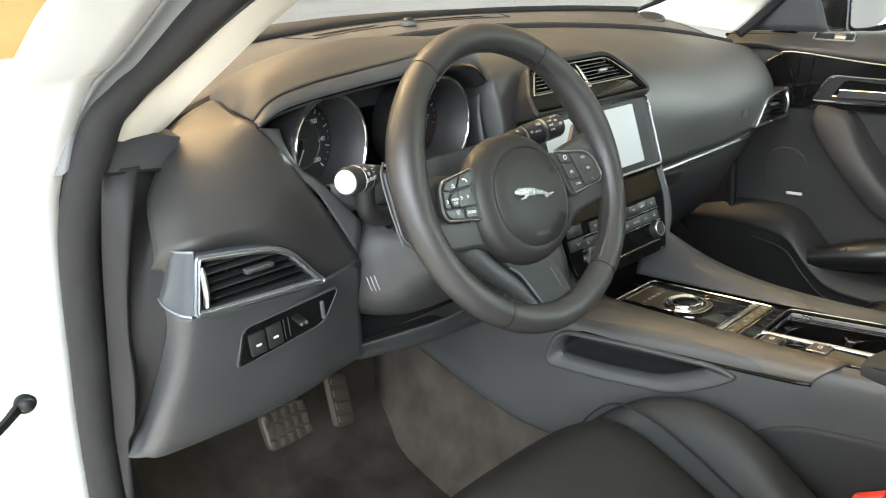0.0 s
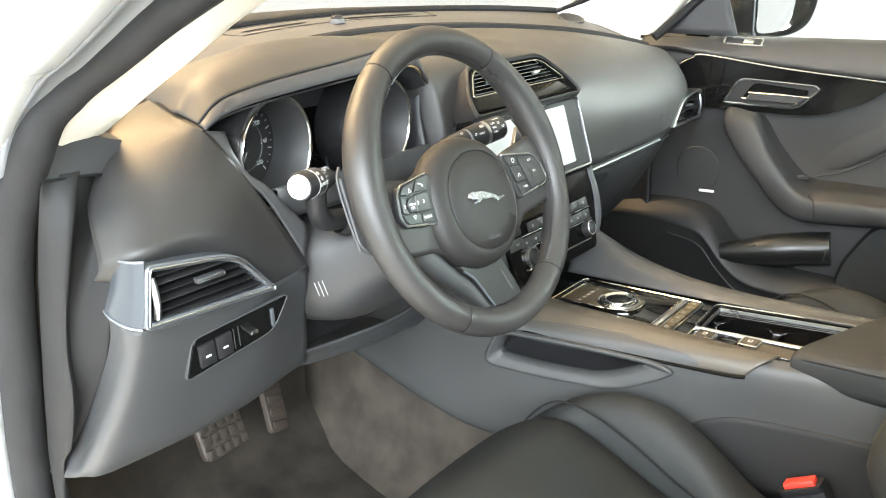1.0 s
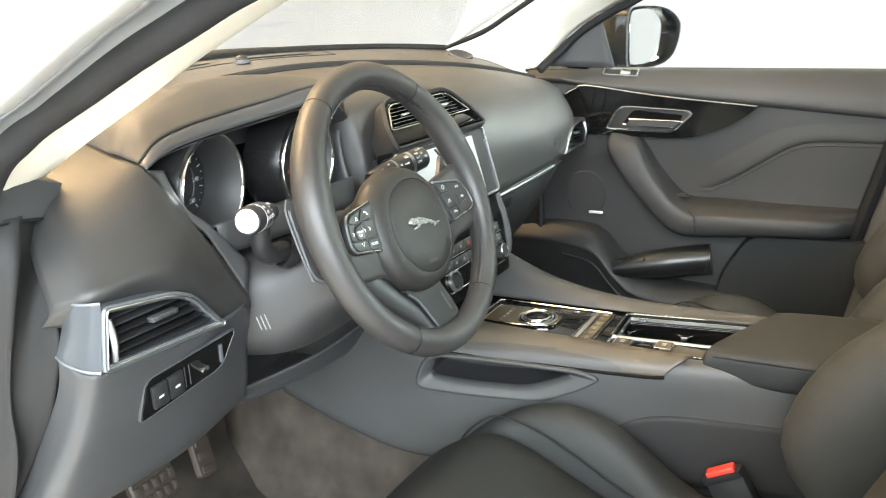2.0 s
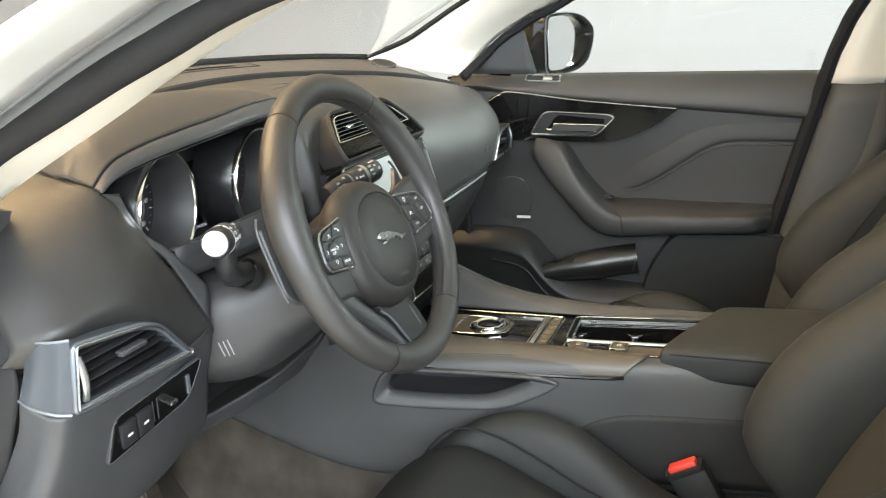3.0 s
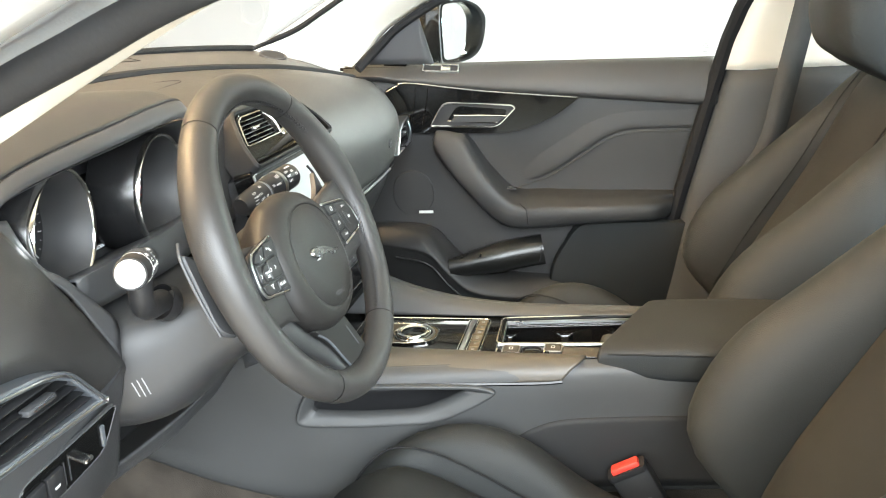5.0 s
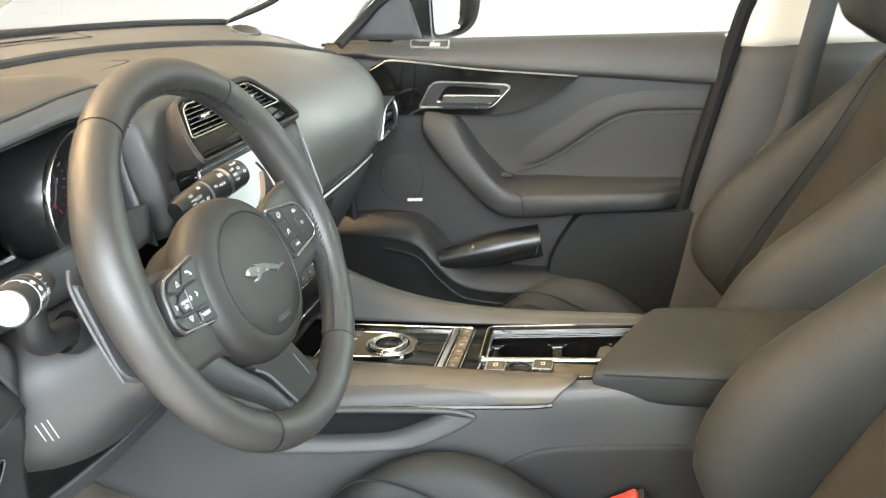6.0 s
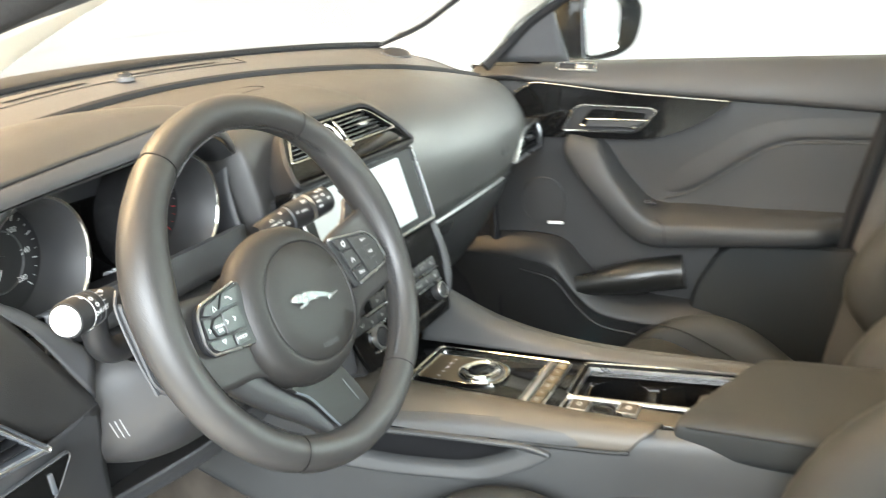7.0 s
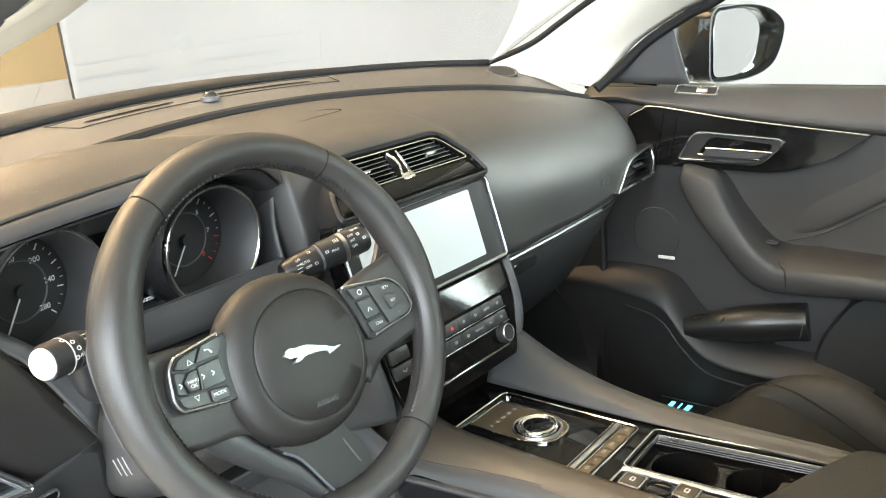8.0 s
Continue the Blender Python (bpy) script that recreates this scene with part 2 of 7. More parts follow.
def tube(path, radius, n=10, closed=False, flat=1.0, cap=True):
    """A round bar along a path; radius may be a list."""
    p = np.array(path, float)
    k = len(p)
    r = np.ones(k) * radius
    t = np.roll(p, -1, 0) - np.roll(p, 1, 0) if closed else np.gradient(p, axis=0)
    t /= np.maximum(np.linalg.norm(t, axis=1)[:, None], 1e-9)
    side = np.cross(t[0], (0, 0, 1.0))
    if np.linalg.norm(side) < 0.1:
        side = np.cross(t[0], (0, 1.0, 0))
    net = []
    for i in range(k):
        side = side - t[i] * (side @ t[i])
        side /= np.linalg.norm(side)
        up = np.cross(side, t[i])
        net.append([p[i] + r[i] * (math.cos(a) * side + flat * math.sin(a) * up) for a in np.arange(n) * 2 * math.pi / n])
    v, f = sheet(net, close_u=closed, close_v=True)
    if cap and not closed:
        f += [tuple(range(n)), tuple(range((k - 1) * n, k * n))]
    return v, f


def part(name, shape, material, parent=None, label="", smooth=40, thick=0.0, kind=""):
    """Links one shape as ONE mesh object under a thing or a part."""
    me = bpy.data.meshes.new(name)
    me.from_pydata([tuple(float(c) for c in v) for v in shape[0]], [], [tuple(q) for q in shape[1]])
    bm = bmesh.new()
    bm.from_mesh(me)
    bmesh.ops.remove_doubles(bm, verts=bm.verts, dist=1e-6)
    bmesh.ops.recalc_face_normals(bm, faces=bm.faces)
    bm.to_mesh(me)
    bm.free()
    me.materials.append(material)
    if smooth:
        me.polygons.foreach_set("use_smooth", [True] * len(me.polygons))
        me.set_sharp_from_angle(angle=radians(smooth))
    ob = new(name, me)
    if parent:
        ob.parent = parent
        if parent.data is None:
            ob.matrix_parent_inverse = Matrix.Translation(-parent.location)
    if thick:
        s = ob.modifiers.new("thickness", "SOLIDIFY")
        s.thickness, s.offset = thick, 0
    if label or kind:
        tagged(ob, label, kind=kind)
    return ob


def thing(name, label, category, base=(0, 0, 0), group="", kind=""):
    ob = new(name)
    ob.location = base
    ob.empty_display_size = 0.05
    return tagged(ob, label, category, group, kind)


def inside(p, outline):
    """Whether the point lies in the outline."""
    hit = False
    for (x0, y0), (x1, y1) in zip(outline, outline[1:] + outline[:1]):
        if (y0 > p[1]) != (y1 > p[1]) and p[0] < (x1 - x0) * (p[1] - y0) / (y1 - y0) + x0:
            hit = not hit
    return hit


def opened(shape, outline, m):
    """The sheet without the faces that lie within the outline in the frame m."""
    back = m.inverted()
    v = shape[0]
    keep = []
    for q in shape[1]:
        c = back @ (sum((Vector(v[k]) for k in q), Vector()) / len(q))
        if not (abs(c.z) < 0.08 and inside((c.x, c.y), outline)):
            keep.append(q)
    return v, keep


def lettering(name, words, size, m, material, parent, align="CENTER"):
    """Raised writing in the built-in font, as a mesh."""
    cu = bpy.data.curves.new(name, "FONT")
    cu.body, cu.size, cu.align_x, cu.align_y, cu.extrude = words, size, align, "CENTER", 0.0001
    tmp = new(name, cu)
    bpy.context.view_layer.update()
    me = bpy.data.meshes.new_from_object(tmp.evaluated_get(bpy.context.evaluated_depsgraph_get()))
    bpy.data.objects.remove(tmp)
    shape = [tuple(v.co) for v in me.vertices], [tuple(p.vertices) for p in me.polygons]
    bpy.data.meshes.remove(me)
    return part(name, moved(shape, m), material, parent, smooth=0)


# ---- the studio ----
def setting(name, shape, material, label, category, smooth=40, thick=0.0):
    return tagged(part(name, shape, material, smooth=smooth, thick=thick), label, category, kind="structure")


setting("floor", box((0, 0, -0.05), (22, 22, 0.1), 0), white_floor, "pale polished studio floor under the car", "floor", 0)
setting("wall_north", box((0, 8.1, 2.1), (22, 0.2, 4.2), 0), tan_wall, "warm tan painted wall ahead of the car", "wall", 0)
setting("wall_plinth", box((0, 7.9, 0.435), (21.9, 0.2, 0.87), 0.01), white_wall, "white plinth along the foot of the tan wall", "plinth", 0)
setting("wall_south", box((0, -8.1, 2.1), (22, 0.2, 4.2), 0), white_wall, "white studio wall behind the car", "wall", 0)
setting("wall_east", box((7.1, 0, 2.1), (0.2, 16, 4.2), 0), tan_wall, "warm tan painted wall beside the car", "wall", 0)
setting("wall_west", box((-7.1, 0, 2.1), (0.2, 16, 4.2), 0), white_wall, "white studio wall on the driver's side", "wall", 0)
setting("ceiling", box((0, 0, 4.25), (22, 22, 0.1), 0), tan_ceiling, "warm beige studio ceiling", "ceiling", 0)
bd = thing("backdrop_screen", "tall white photo backdrop curving round two sides of the car", "backdrop", (4.6, 5.4, 0))
bend = [(2.79, 6.4), (3.2, 6.4), (3.7, 6.38), (4.4, 6.15), (5.0, 5.65), (5.4, 5.0), (5.58, 4.2), (5.6, 3.4), (5.6, 1.0), (5.6, -3.0), (5.6, -7.9)]
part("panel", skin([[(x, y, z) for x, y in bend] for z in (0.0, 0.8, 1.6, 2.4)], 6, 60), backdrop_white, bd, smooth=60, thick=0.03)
for x_, y_ in ((3.2, 6.65), (5.85, 2.0), (5.85, -4.0)):
    part("foot", box((x_, y_, 0.02), (0.6, 0.5, 0.04), 0.005), plastic_dark, bd)
part("edge_post", box((2.782, 6.4, 1.2), (0.010, 0.03, 2.4), 0.002), plastic_dark, bd)

# ---- car body ----
car = thing("car_body", "white car body with the driver's door open", "car", (CX, 0, 0), kind="structure")


def both(path):
    return [(2 * CX - x, y, z) for x, y, z in path]


# pillar edges on the passenger's side: along the windscreen and along the door
WS = [(0.628, 0.52, 1.125), (0.622, 0.393, 1.163), (0.615, 0.314, 1.202), (0.605, 0.235, 1.242), (0.58, 0.05, 1.325), (0.55, -0.18, 1.42), (0.52, -0.35, 1.47)]
DS = [(0.655, 0.285, 1.082), (0.70, 0.245, 1.125), (0.702, 0.197, 1.166), (0.698, 0.114, 1.211), (0.692, 0.062, 1.232), (0.66, -0.15, 1.335), (0.62, -0.42, 1.43)]
for path_a, path_b, nm in ((WS, DS, "pillar_trim_passenger"), (both(WS), None, "pillar_trim_driver")):
    if path_b:
        mid = [tuple((V3(a) + V3(b)) / 2 + V3((-0.012, -0.012, 0.0))) for a, b in zip(path_a, path_b)]
        rows = [path_a, mid, path_b]
    else:
        inner = [(-0.735, 0.25, 1.062), (-0.727, 0.226, 1.098), (-0.700, 0.195, 1.132), (-0.690, 0.14, 1.158), (-0.690, 0.06, 1.191), (-0.688, 0.0, 1.214), (-0.675, -0.06, 1.240), (-0.656, -0.11, 1.254), (-0.642, -0.15, 1.266), (-0.634, -0.20, 1.279), (-0.62, -0.30, 1.317), (-0.59, -0.45, 1.385)]
        outer = [(x + 0.004, y + 0.03, z - 0.002) for x, y, z in inner]
        screen_edge = [(-0.672, 0.262, 1.085), (-0.664, 0.245, 1.092), (-0.660, 0.215, 1.108), (-0.660, 0.17, 1.130), (-0.655, 0.11, 1.160), (-0.648, 0.05, 1.192), (-0.630, -0.01, 1.225), (-0.612, -0.045, 1.246), (-0.600, -0.07, 1.258), (-0.577, -0.12, 1.279), (-0.560, -0.20, 1.318), (-0.545, -0.35, 1.40)]
        rows = [[(x + 0.004, y + 0.05, z + 0.012) for x, y, z in screen_edge], screen_edge, [tuple((V3(a) + V3(b)) / 2 + V3((-0.006, -0.008, 0.002))) for a, b in zip(screen_edge, inner)], inner, outer]
    ob = part(nm.replace("_passenger", "").replace("_driver", ""), skin(rows, 10, 40), cream, thick=0.004)
    tagged(ob, "cream fabric covered windscreen pillar trim", "pillar trim", "windscreen pillars", "structure")


def base_line(x, lift=0.0, back=0.0):
    u = (x - CX) / 0.66
    return (x, 0.50 + 0.16 * (1 - u * u) - back, 1.132 + 0.036 * (1 - u * u) - 0.013 * min(1.0, max(0.0, (0.5 - x) / 0.8)) + lift)


xs = np.linspace(-0.678, 0.628, 25)
foot = [base_line(x) for x in xs]
head = [(CX + (x - CX) * 0.82, -0.35 + 0.03 * (1 - ((x - CX) / 0.66) ** 2), 1.47 + 0.04 * (1 - ((x - CX) / 0.66) ** 2)) for x in xs]
mid = [tuple((V3(a) + V3(b)) / 2 + V3((0, 0.03, 0.02))) for a, b in zip(foot, head)]
scuttle = [[base_line(x, lift * (0.35 + 0.65 * max(0.0, 0.35 - x)), -d) for x in np.linspace(-0.70, 0.45, 25)] for d, lift in ((0.016, 0.004), (0.035, 0.022), (0.060, 0.026), (0.10, 0.018), (0.16, -0.01))]
part("scuttle", skin(scuttle, 12, 30), plastic_dark, car, "dark plastic scuttle outside the windscreen", thick=0.003)
w = setting("windscreen", skin([foot, mid, head], 12, 24), glass, "clear windscreen glass", "windscreen", 60, 0.004)
w.visible_shadow = False
w.modifiers["thickness"].use_rim = False
tagged(part("windscreen_gasket", tube([base_line(x, 0.004, -0.002) for x in xs], 0.0085, 8), rubber), "black rubber seal along the windscreen's foot", "seal", kind="structure")
for side, pth in (("a", WS),):
    tagged(part("windscreen_gasket", tube(spline([(p[0], p[1] + 0.01, p[2] + 0.004) for p in pth], 40), 0.0058, 8), rubber), "black rubber seal along the windscreen's side", "seal", kind="structure")

# roof, rear and the far shell
roof_rows = [[(CX + s * hw, y, z - 0.05 * abs(s) ** 2.5) for s in np.linspace(-1, 1, 9)] for y, z, hw in ((-0.32, 1.505, 0.56), (-0.7, 1.555, 0.60), (-1.3, 1.57, 0.60), (-2.0, 1.53, 0.58), (-2.5, 1.45, 0.55))]
setting("headliner", skin(roof_rows, 20, 20), cream, "pale cloth headliner under the roof", "headliner", 60, 0.008)
part("roof", skin([[(x, y, z + 0.03) for x, y, z in r] for r in roof_rows], 20, 20), white_paint, car, thick=0.004)
for s in (1, -1):
    X = lambda x: CX + s * (x - CX)
    front_y = -0.60 if s > 0 else -0.80
    part("rear_side_panel", skin([[(X(0.74), y, z) for y in (front_y, -1.2, -2.3)] for z in (0.3, 0.7, 1.05)], 4, 4), door_plastic, car, thick=0.02)
    part("rear_door_skin", box((X(0.80), (front_y - 2.3) / 2, 0.68), (0.03, 2.3 + front_y, 0.74), 0.01), white_paint, car, "white painted rear door skin")
    if s < 0:
        part("centre_pillar", skin([[(X(0.74), y, 0.36) for y in (-0.74, -0.80, -0.86)], [(X(0.735), y, 1.05) for y in (-0.74, -0.80, -0.86)], [(X(0.60), y - 0.06, 1.48) for y in (-0.74, -0.80, -0.86)]], 12, 4), white_paint, car, "white painted centre pillar", thick=0.04)
    rg = setting("window_rear", skin([[(X(0.735), y, 1.05) for y in (front_y - 0.06, -1.4, -2.2)], [(X(0.60), y, 1.47) for y in (front_y - 0.12, -1.4, -2.1)]], 3, 4), tinted, "tinted rear side window", "window", 60, 0.004)
    rg.visible_shadow = False
    rg.modifiers["thickness"].use_rim = False
part("rear_bulkhead", box((CX, -2.4, 0.75), (1.45, 0.05, 0.9), 0.01), door_plastic, car)
tg = setting("window_tailgate", skin([[(x, -2.42, 1.1) for x in (-0.65, CX, 0.6)], [(x, -2.2, 1.48) for x in (-0.55, CX, 0.5)]], 3, 4), tinted, "tinted tailgate window", "window", 60, 0.004)
tg.visible_shadow = False
tg.modifiers["thickness"].use_rim = False
part("bonnet", skin([[(x, y, z - 0.05 * abs((x - CX) / 0.75) ** 2) for x in np.linspace(-0.78, 0.73, 7)] for y, z in ((0.74, 1.115), (1.0, 1.105), (1.4, 1.06), (1.75, 0.98), (1.9, 0.85))], 16, 16), white_paint, car, "white painted bonnet", thick=0.004)

# driver's door opening: rubber seals on the pillar, white jamb and sill
SEAL_I = [(-0.735, 0.238, 1.06), (-0.727, 0.222, 1.098), (-0.705, 0.195, 1.130), (-0.692, 0.16, 1.150), (-0.690, 0.12, 1.1655), (-0.690, 0.06, 1.189), (-0.688, 0.0, 1.212), (-0.672, -0.07, 1.242), (-0.638, -0.18, 1.273), (-0.61, -0.40, 1.36)]
SEAL_O = [(-0.775, 0.255, 1.06), (-0.768, 0.225, 1.105), (-0.757, 0.175, 1.148), (-0.748, 0.141, 1.167), (-0.745, 0.094, 1.190), (-0.745, 0.034, 1.218), (-0.744, 0.0, 1.232), (-0.742, -0.06, 1.257), (-0.725, -0.20, 1.307), (-0.70, -0.42, 1.395)]


def between(u, lift):
    return [tuple(V3(a) * (1 - u) + V3(o) * u + V3((0.0, -0.6, 0.8)) * lift) for a, o in zip(SEAL_I, SEAL_O)]


P_IN = [(-0.749, 0.222, 1.085), (-0.749, 0.235, 1.062), (-0.749, 0.285, 0.985), (-0.749, 0.335, 0.82), (-0.749, 0.361, 0.70), (-0.749, 0.373, 0.56), (-0.749, 0.343, 0.45), (-0.749, 0.233, 0.415), (-0.749, -0.487, 0.41)]
tagged(part("pillar_seal", skin([[(x + 0.006, y + 0.02, z) for x, y, z in SEAL_I], SEAL_I, between(0.18, 0.006), between(0.40, 0.007), between(0.62, 0.003)], 20, 70), pillar_rubber), "dark rubber seal along the driver's windscreen pillar", "seal", kind="structure")
tagged(part("pillar_seal", skin([between(0.60, -0.002), between(0.66, 0.004), between(0.82, 0.006), SEAL_O, [(x - 0.004, y + 0.02, z) for x, y, z in SEAL_O]], 20, 70), seal_grey), "grey rubber lip of the pillar seal", "seal", kind="structure")
seal_path = [V3(p) for p in between(0.40, 0.002)[:0:-1]] + [V3(p) + V3((-0.0065, 0.009, 0)) for p in P_IN[2:]]
tagged(part("door_seal", tube(spline(seal_path, 120), [min(0.0215, max(0.0155, 0.0155 + 0.006 * (i - 50) / 22)) for i in range(121)], 16), rubber_grey), "dark rubber door seal round the driver's opening", "seal", kind="structure")
jamb_a = [V3(p) + V3((-0.003, 0.008, -0.001)) for p in SEAL_O[:1:-1]] + [V3(p) + V3((-0.020, 0.030, 0.0)) for p in P_IN[1:7]]
jamb_b = [p + V3((-0.074, 0.019, -0.008 * (p[2] > 1.1))) for p in jamb_a]
jamb_c = [p + (V3((-0.080, 0.045, -0.012)) if p[2] > 1.1 else V3((-0.170, 0.120, 0.0)) if p[2] < 0.95 else V3((-0.100, 0.060, -0.006))) for p in jamb_a]
part("door_jamb", skin([jamb_a, jamb_b, jamb_c], 8, 40), white_paint, car, "white painted door jamb", thick=0.004)
part("sill", box((-0.80, -0.35, 0.36), (0.14, 1.5, 0.10), 0.02), white_paint, car, "white painted door sill")
stay = thing("door_check_strap", "black steel door check strap with a round bolt", "door check", (-0.82, 0.37, 0.78))
part("bolt", join(lathe([(0.0, 0.012), (0.004, 0.0115), (0.0075, 0.009), (0.0085, 0.004), (0.0085, 0.0)], basis((-0.823, 0.375, 0.792), (1, 0, 0), (0, 0, 1)), 20), lathe([(0.0085, 0.001), (0.0125, 0.0), (0.0125, -0.004), (0.010, -0.006), (0.008, -0.012)], basis((-0.823, 0.375, 0.792), (1, 0, 0), (0, 0, 1)), 20)), plastic_dark, stay)
part("arm", tube([(-0.823, 0.385, 0.790), (-0.85, 0.365, 0.782), (-0.90, 0.33, 0.772)], [0.0055, 0.0045, 0.0045], 8, flat=1.5), plastic_dark, stay)

# kick panel between the seal and the end of the dashboard
kick_z = (1.062, 1.015, 0.96, 0.916, 0.87, 0.816, 0.755, 0.718, 0.60, 0.42)
kick = [[(-0.744, y, z) for y, z in zip((0.232, 0.250, 0.272, 0.286, 0.300, 0.316, 0.332, 0.340, 0.350, 0.350), kick_z)],
        [(-0.732, 0.236, 1.060), (-0.740, 0.240, 1.012), (-0.741, 0.250, 0.96), (-0.742, 0.266, 0.916), (-0.742, 0.279, 0.87), (-0.743, 0.286, 0.816), (-0.743, 0.306, 0.755), (-0.743, 0.328, 0.718), (-0.742, 0.352, 0.60), (-0.74, 0.36, 0.42)],
        [(-0.712, 0.236, 1.058), (-0.727, 0.226, 1.014), (-0.735, 0.236, 0.96), (-0.737, 0.251, 0.916), (-0.738, 0.263, 0.87), (-0.739, 0.268, 0.816), (-0.740, 0.292, 0.755), (-0.741, 0.319, 0.718), (-0.735, 0.355, 0.60), (-0.73, 0.37, 0.42)],
        [(-0.700, 0.242, 1.058), (-0.716, 0.236, 1.014), (-0.727, 0.246, 0.96), (-0.730, 0.260, 0.916), (-0.731, 0.272, 0.87), (-0.732, 0.279, 0.816), (-0.736, 0.302, 0.755), (-0.739, 0.325, 0.718), (-0.73, 0.37, 0.60), (-0.725, 0.39, 0.42)],
        [(-0.672, 0.262, 1.056), (-0.690, 0.250, 1.012), (-0.707, 0.248, 0.96), (-0.713, 0.252, 0.916), (-0.716, 0.262, 0.87), (-0.718, 0.280, 0.816), (-0.728, 0.312, 0.755), (-0.736, 0.330, 0.716), (-0.715, 0.40, 0.60), (-0.71, 0.44, 0.42)],
        [(-0.640, 0.285, 1.046), (-0.662, 0.252, 1.020), (-0.690, 0.232, 0.972), (-0.700, 0.222, 0.925), (-0.702, 0.238, 0.88), (-0.703, 0.266, 0.82), (-0.718, 0.312, 0.745), (-0.735, 0.338, 0.702), (-0.70, 0.42, 0.60), (-0.69, 0.48, 0.42)]]
setting("kick_panel", skin(kick, 30, 60), kick_plastic, "dark grey plastic kick panel beside the dashboard", "trim", 60, 0.004)
cap_ = [[(-0.742, 0.262, 1.092), (-0.69, 0.276, 1.096), (-0.646, 0.276, 1.083)], [(-0.742, 0.226, 1.085), (-0.69, 0.238, 1.088), (-0.650, 0.244, 1.078)], [(-0.743, 0.231, 1.058), (-0.70, 0.239, 1.053), (-0.664, 0.248, 1.047)], [(-0.743, 0.262, 1.054), (-0.70, 0.272, 1.049), (-0.664, 0.284, 1.043)]]
setting("pillar_foot_trim", join(*[sheet([spline(a, 10), spline(b, 10)]) for a, b in zip(cap_, cap_[1:])]), plastic, "dark grey plastic cap at the pillar's foot", "trim", 30)
tagged(part("trim_joint", tube(spline([(x, y - 0.001, z - 0.001) for x, y, z in cap_[2]], 16), 0.0016, 6), rubber), "dark joint below the pillar's foot trim", "trim", kind="structure")

# floor of the cabin, firewall
rows = [[(x, 0.62, 1.10) for x in (-0.75, -0.45, -0.15, 0.2, 0.75)], [(x, 0.62, 0.80) for x in (-0.75, -0.45, -0.15, 0.2, 0.7)], [(x, 0.62, 0.60) for x in (-0.75, -0.45, -0.15, 0.2, 0.7)], [(x, 0.52, 0.45) for x in (-0.75, -0.45, -0.15, 0.2, 0.7)],
        [(x, 0.35, 0.40) for x in (-0.75, -0.45, -0.15, 0.2, 0.7)], [(x, -0.3, 0.385) for x in (-0.75, -0.45, -0.15, 0.2, 0.7)], [(x, -2.4, 0.385) for x in (-0.75, -0.45, -0.15, 0.2, 0.7)]]
setting("carpet_floor", skin(rows, 40, 20), shaded_floor_carpet, "worn dark carpet of the footwell", "carpet", 60, 0.01)

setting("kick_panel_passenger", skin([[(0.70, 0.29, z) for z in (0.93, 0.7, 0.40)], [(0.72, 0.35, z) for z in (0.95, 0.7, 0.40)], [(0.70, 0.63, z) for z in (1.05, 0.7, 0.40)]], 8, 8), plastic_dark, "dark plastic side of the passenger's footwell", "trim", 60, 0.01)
# ---- dashboard ----
dash = thing("dashboard", "black leather dashboard with grey plastic lower half", "dashboard", (CX, 0.3, 0.7), kind="structure")


def groove(x, back=0.0, lift=0.0):
    u = min(1.0, abs((x - CX) / 0.655))
    return (x, 0.268 + 0.205 * (1 - u * u) - back, 1.072 + 0.062 * (1 - u * u) + lift - 0.014 * max(0.0, (x - 0.42) / 0.2) ** 2)


def station(x, *rest):
    return [groove(x)] + [(x, y, z) for y, z in rest]


pad = [station(-0.655, (0.255, 1.068), (0.245, 1.06), (0.24, 1.04), (0.24, 1.0), (0.24, 0.95)),
       station(-0.58, (0.31, 1.088), (0.29, 1.08), (0.27, 1.05), (0.265, 1.0), (0.265, 0.95)),
       station(-0.46, (0.36, 1.10), (0.32, 1.09), (0.30, 1.06), (0.29, 1.0), (0.29, 0.95)),
       station(-0.30, (0.38, 1.112), (0.33, 1.095), (0.31, 1.06), (0.30, 1.0), (0.30, 0.95)),
       station(-0.215, (0.38, 1.116), (0.33, 1.10), (0.31, 1.07), (0.30, 1.02), (0.30, 0.95)),
       station(-0.190, (0.38, 1.118), (0.30, 1.108), (0.235, 1.08), (0.215, 1.02), (0.21, 0.95)),
       station(-0.16, (0.38, 1.122), (0.29, 1.112), (0.225, 1.092), (0.205, 1.04), (0.195, 0.97)),
       station(-0.025, (0.39, 1.125), (0.30, 1.115), (0.23, 1.10), (0.215, 1.06), (0.21, 1.0)),
       station(0.10, (0.38, 1.122), (0.29, 1.11), (0.215, 1.085), (0.185, 1.04), (0.19, 0.97)),
       station(0.15, (0.37, 1.118), (0.28, 1.10), (0.205, 1.065), (0.168, 1.00), (0.166, 0.90)),
       station(0.30, (0.35, 1.11), (0.27, 1.092), (0.195, 1.05), (0.155, 0.98), (0.163, 0.897)),
       station(0.45, (0.325, 1.095), (0.26, 1.078), (0.195, 1.04), (0.158, 0.975), (0.163, 0.90)),
       station(0.57, (0.30, 1.075), (0.255, 1.063), (0.205, 1.03), (0.170, 0.975), (0.170, 0.91)),
       station(0.65, (0.26, 1.053), (0.24, 1.044), (0.215, 1.02), (0.19, 0.975), (0.19, 0.92))]
part("upper_pad", skin(pad, 72, 30), leather, dash, thick=0.004, smooth=60)
part("pad_groove", tube([groove(x, -0.006, 0.003) for x in np.linspace(-0.66, 0.628, 50)], 0.0085, 8), rubber, dash, "black rubber joint behind the leather pad")
xs = np.linspace(-0.66, 0.632, 40)
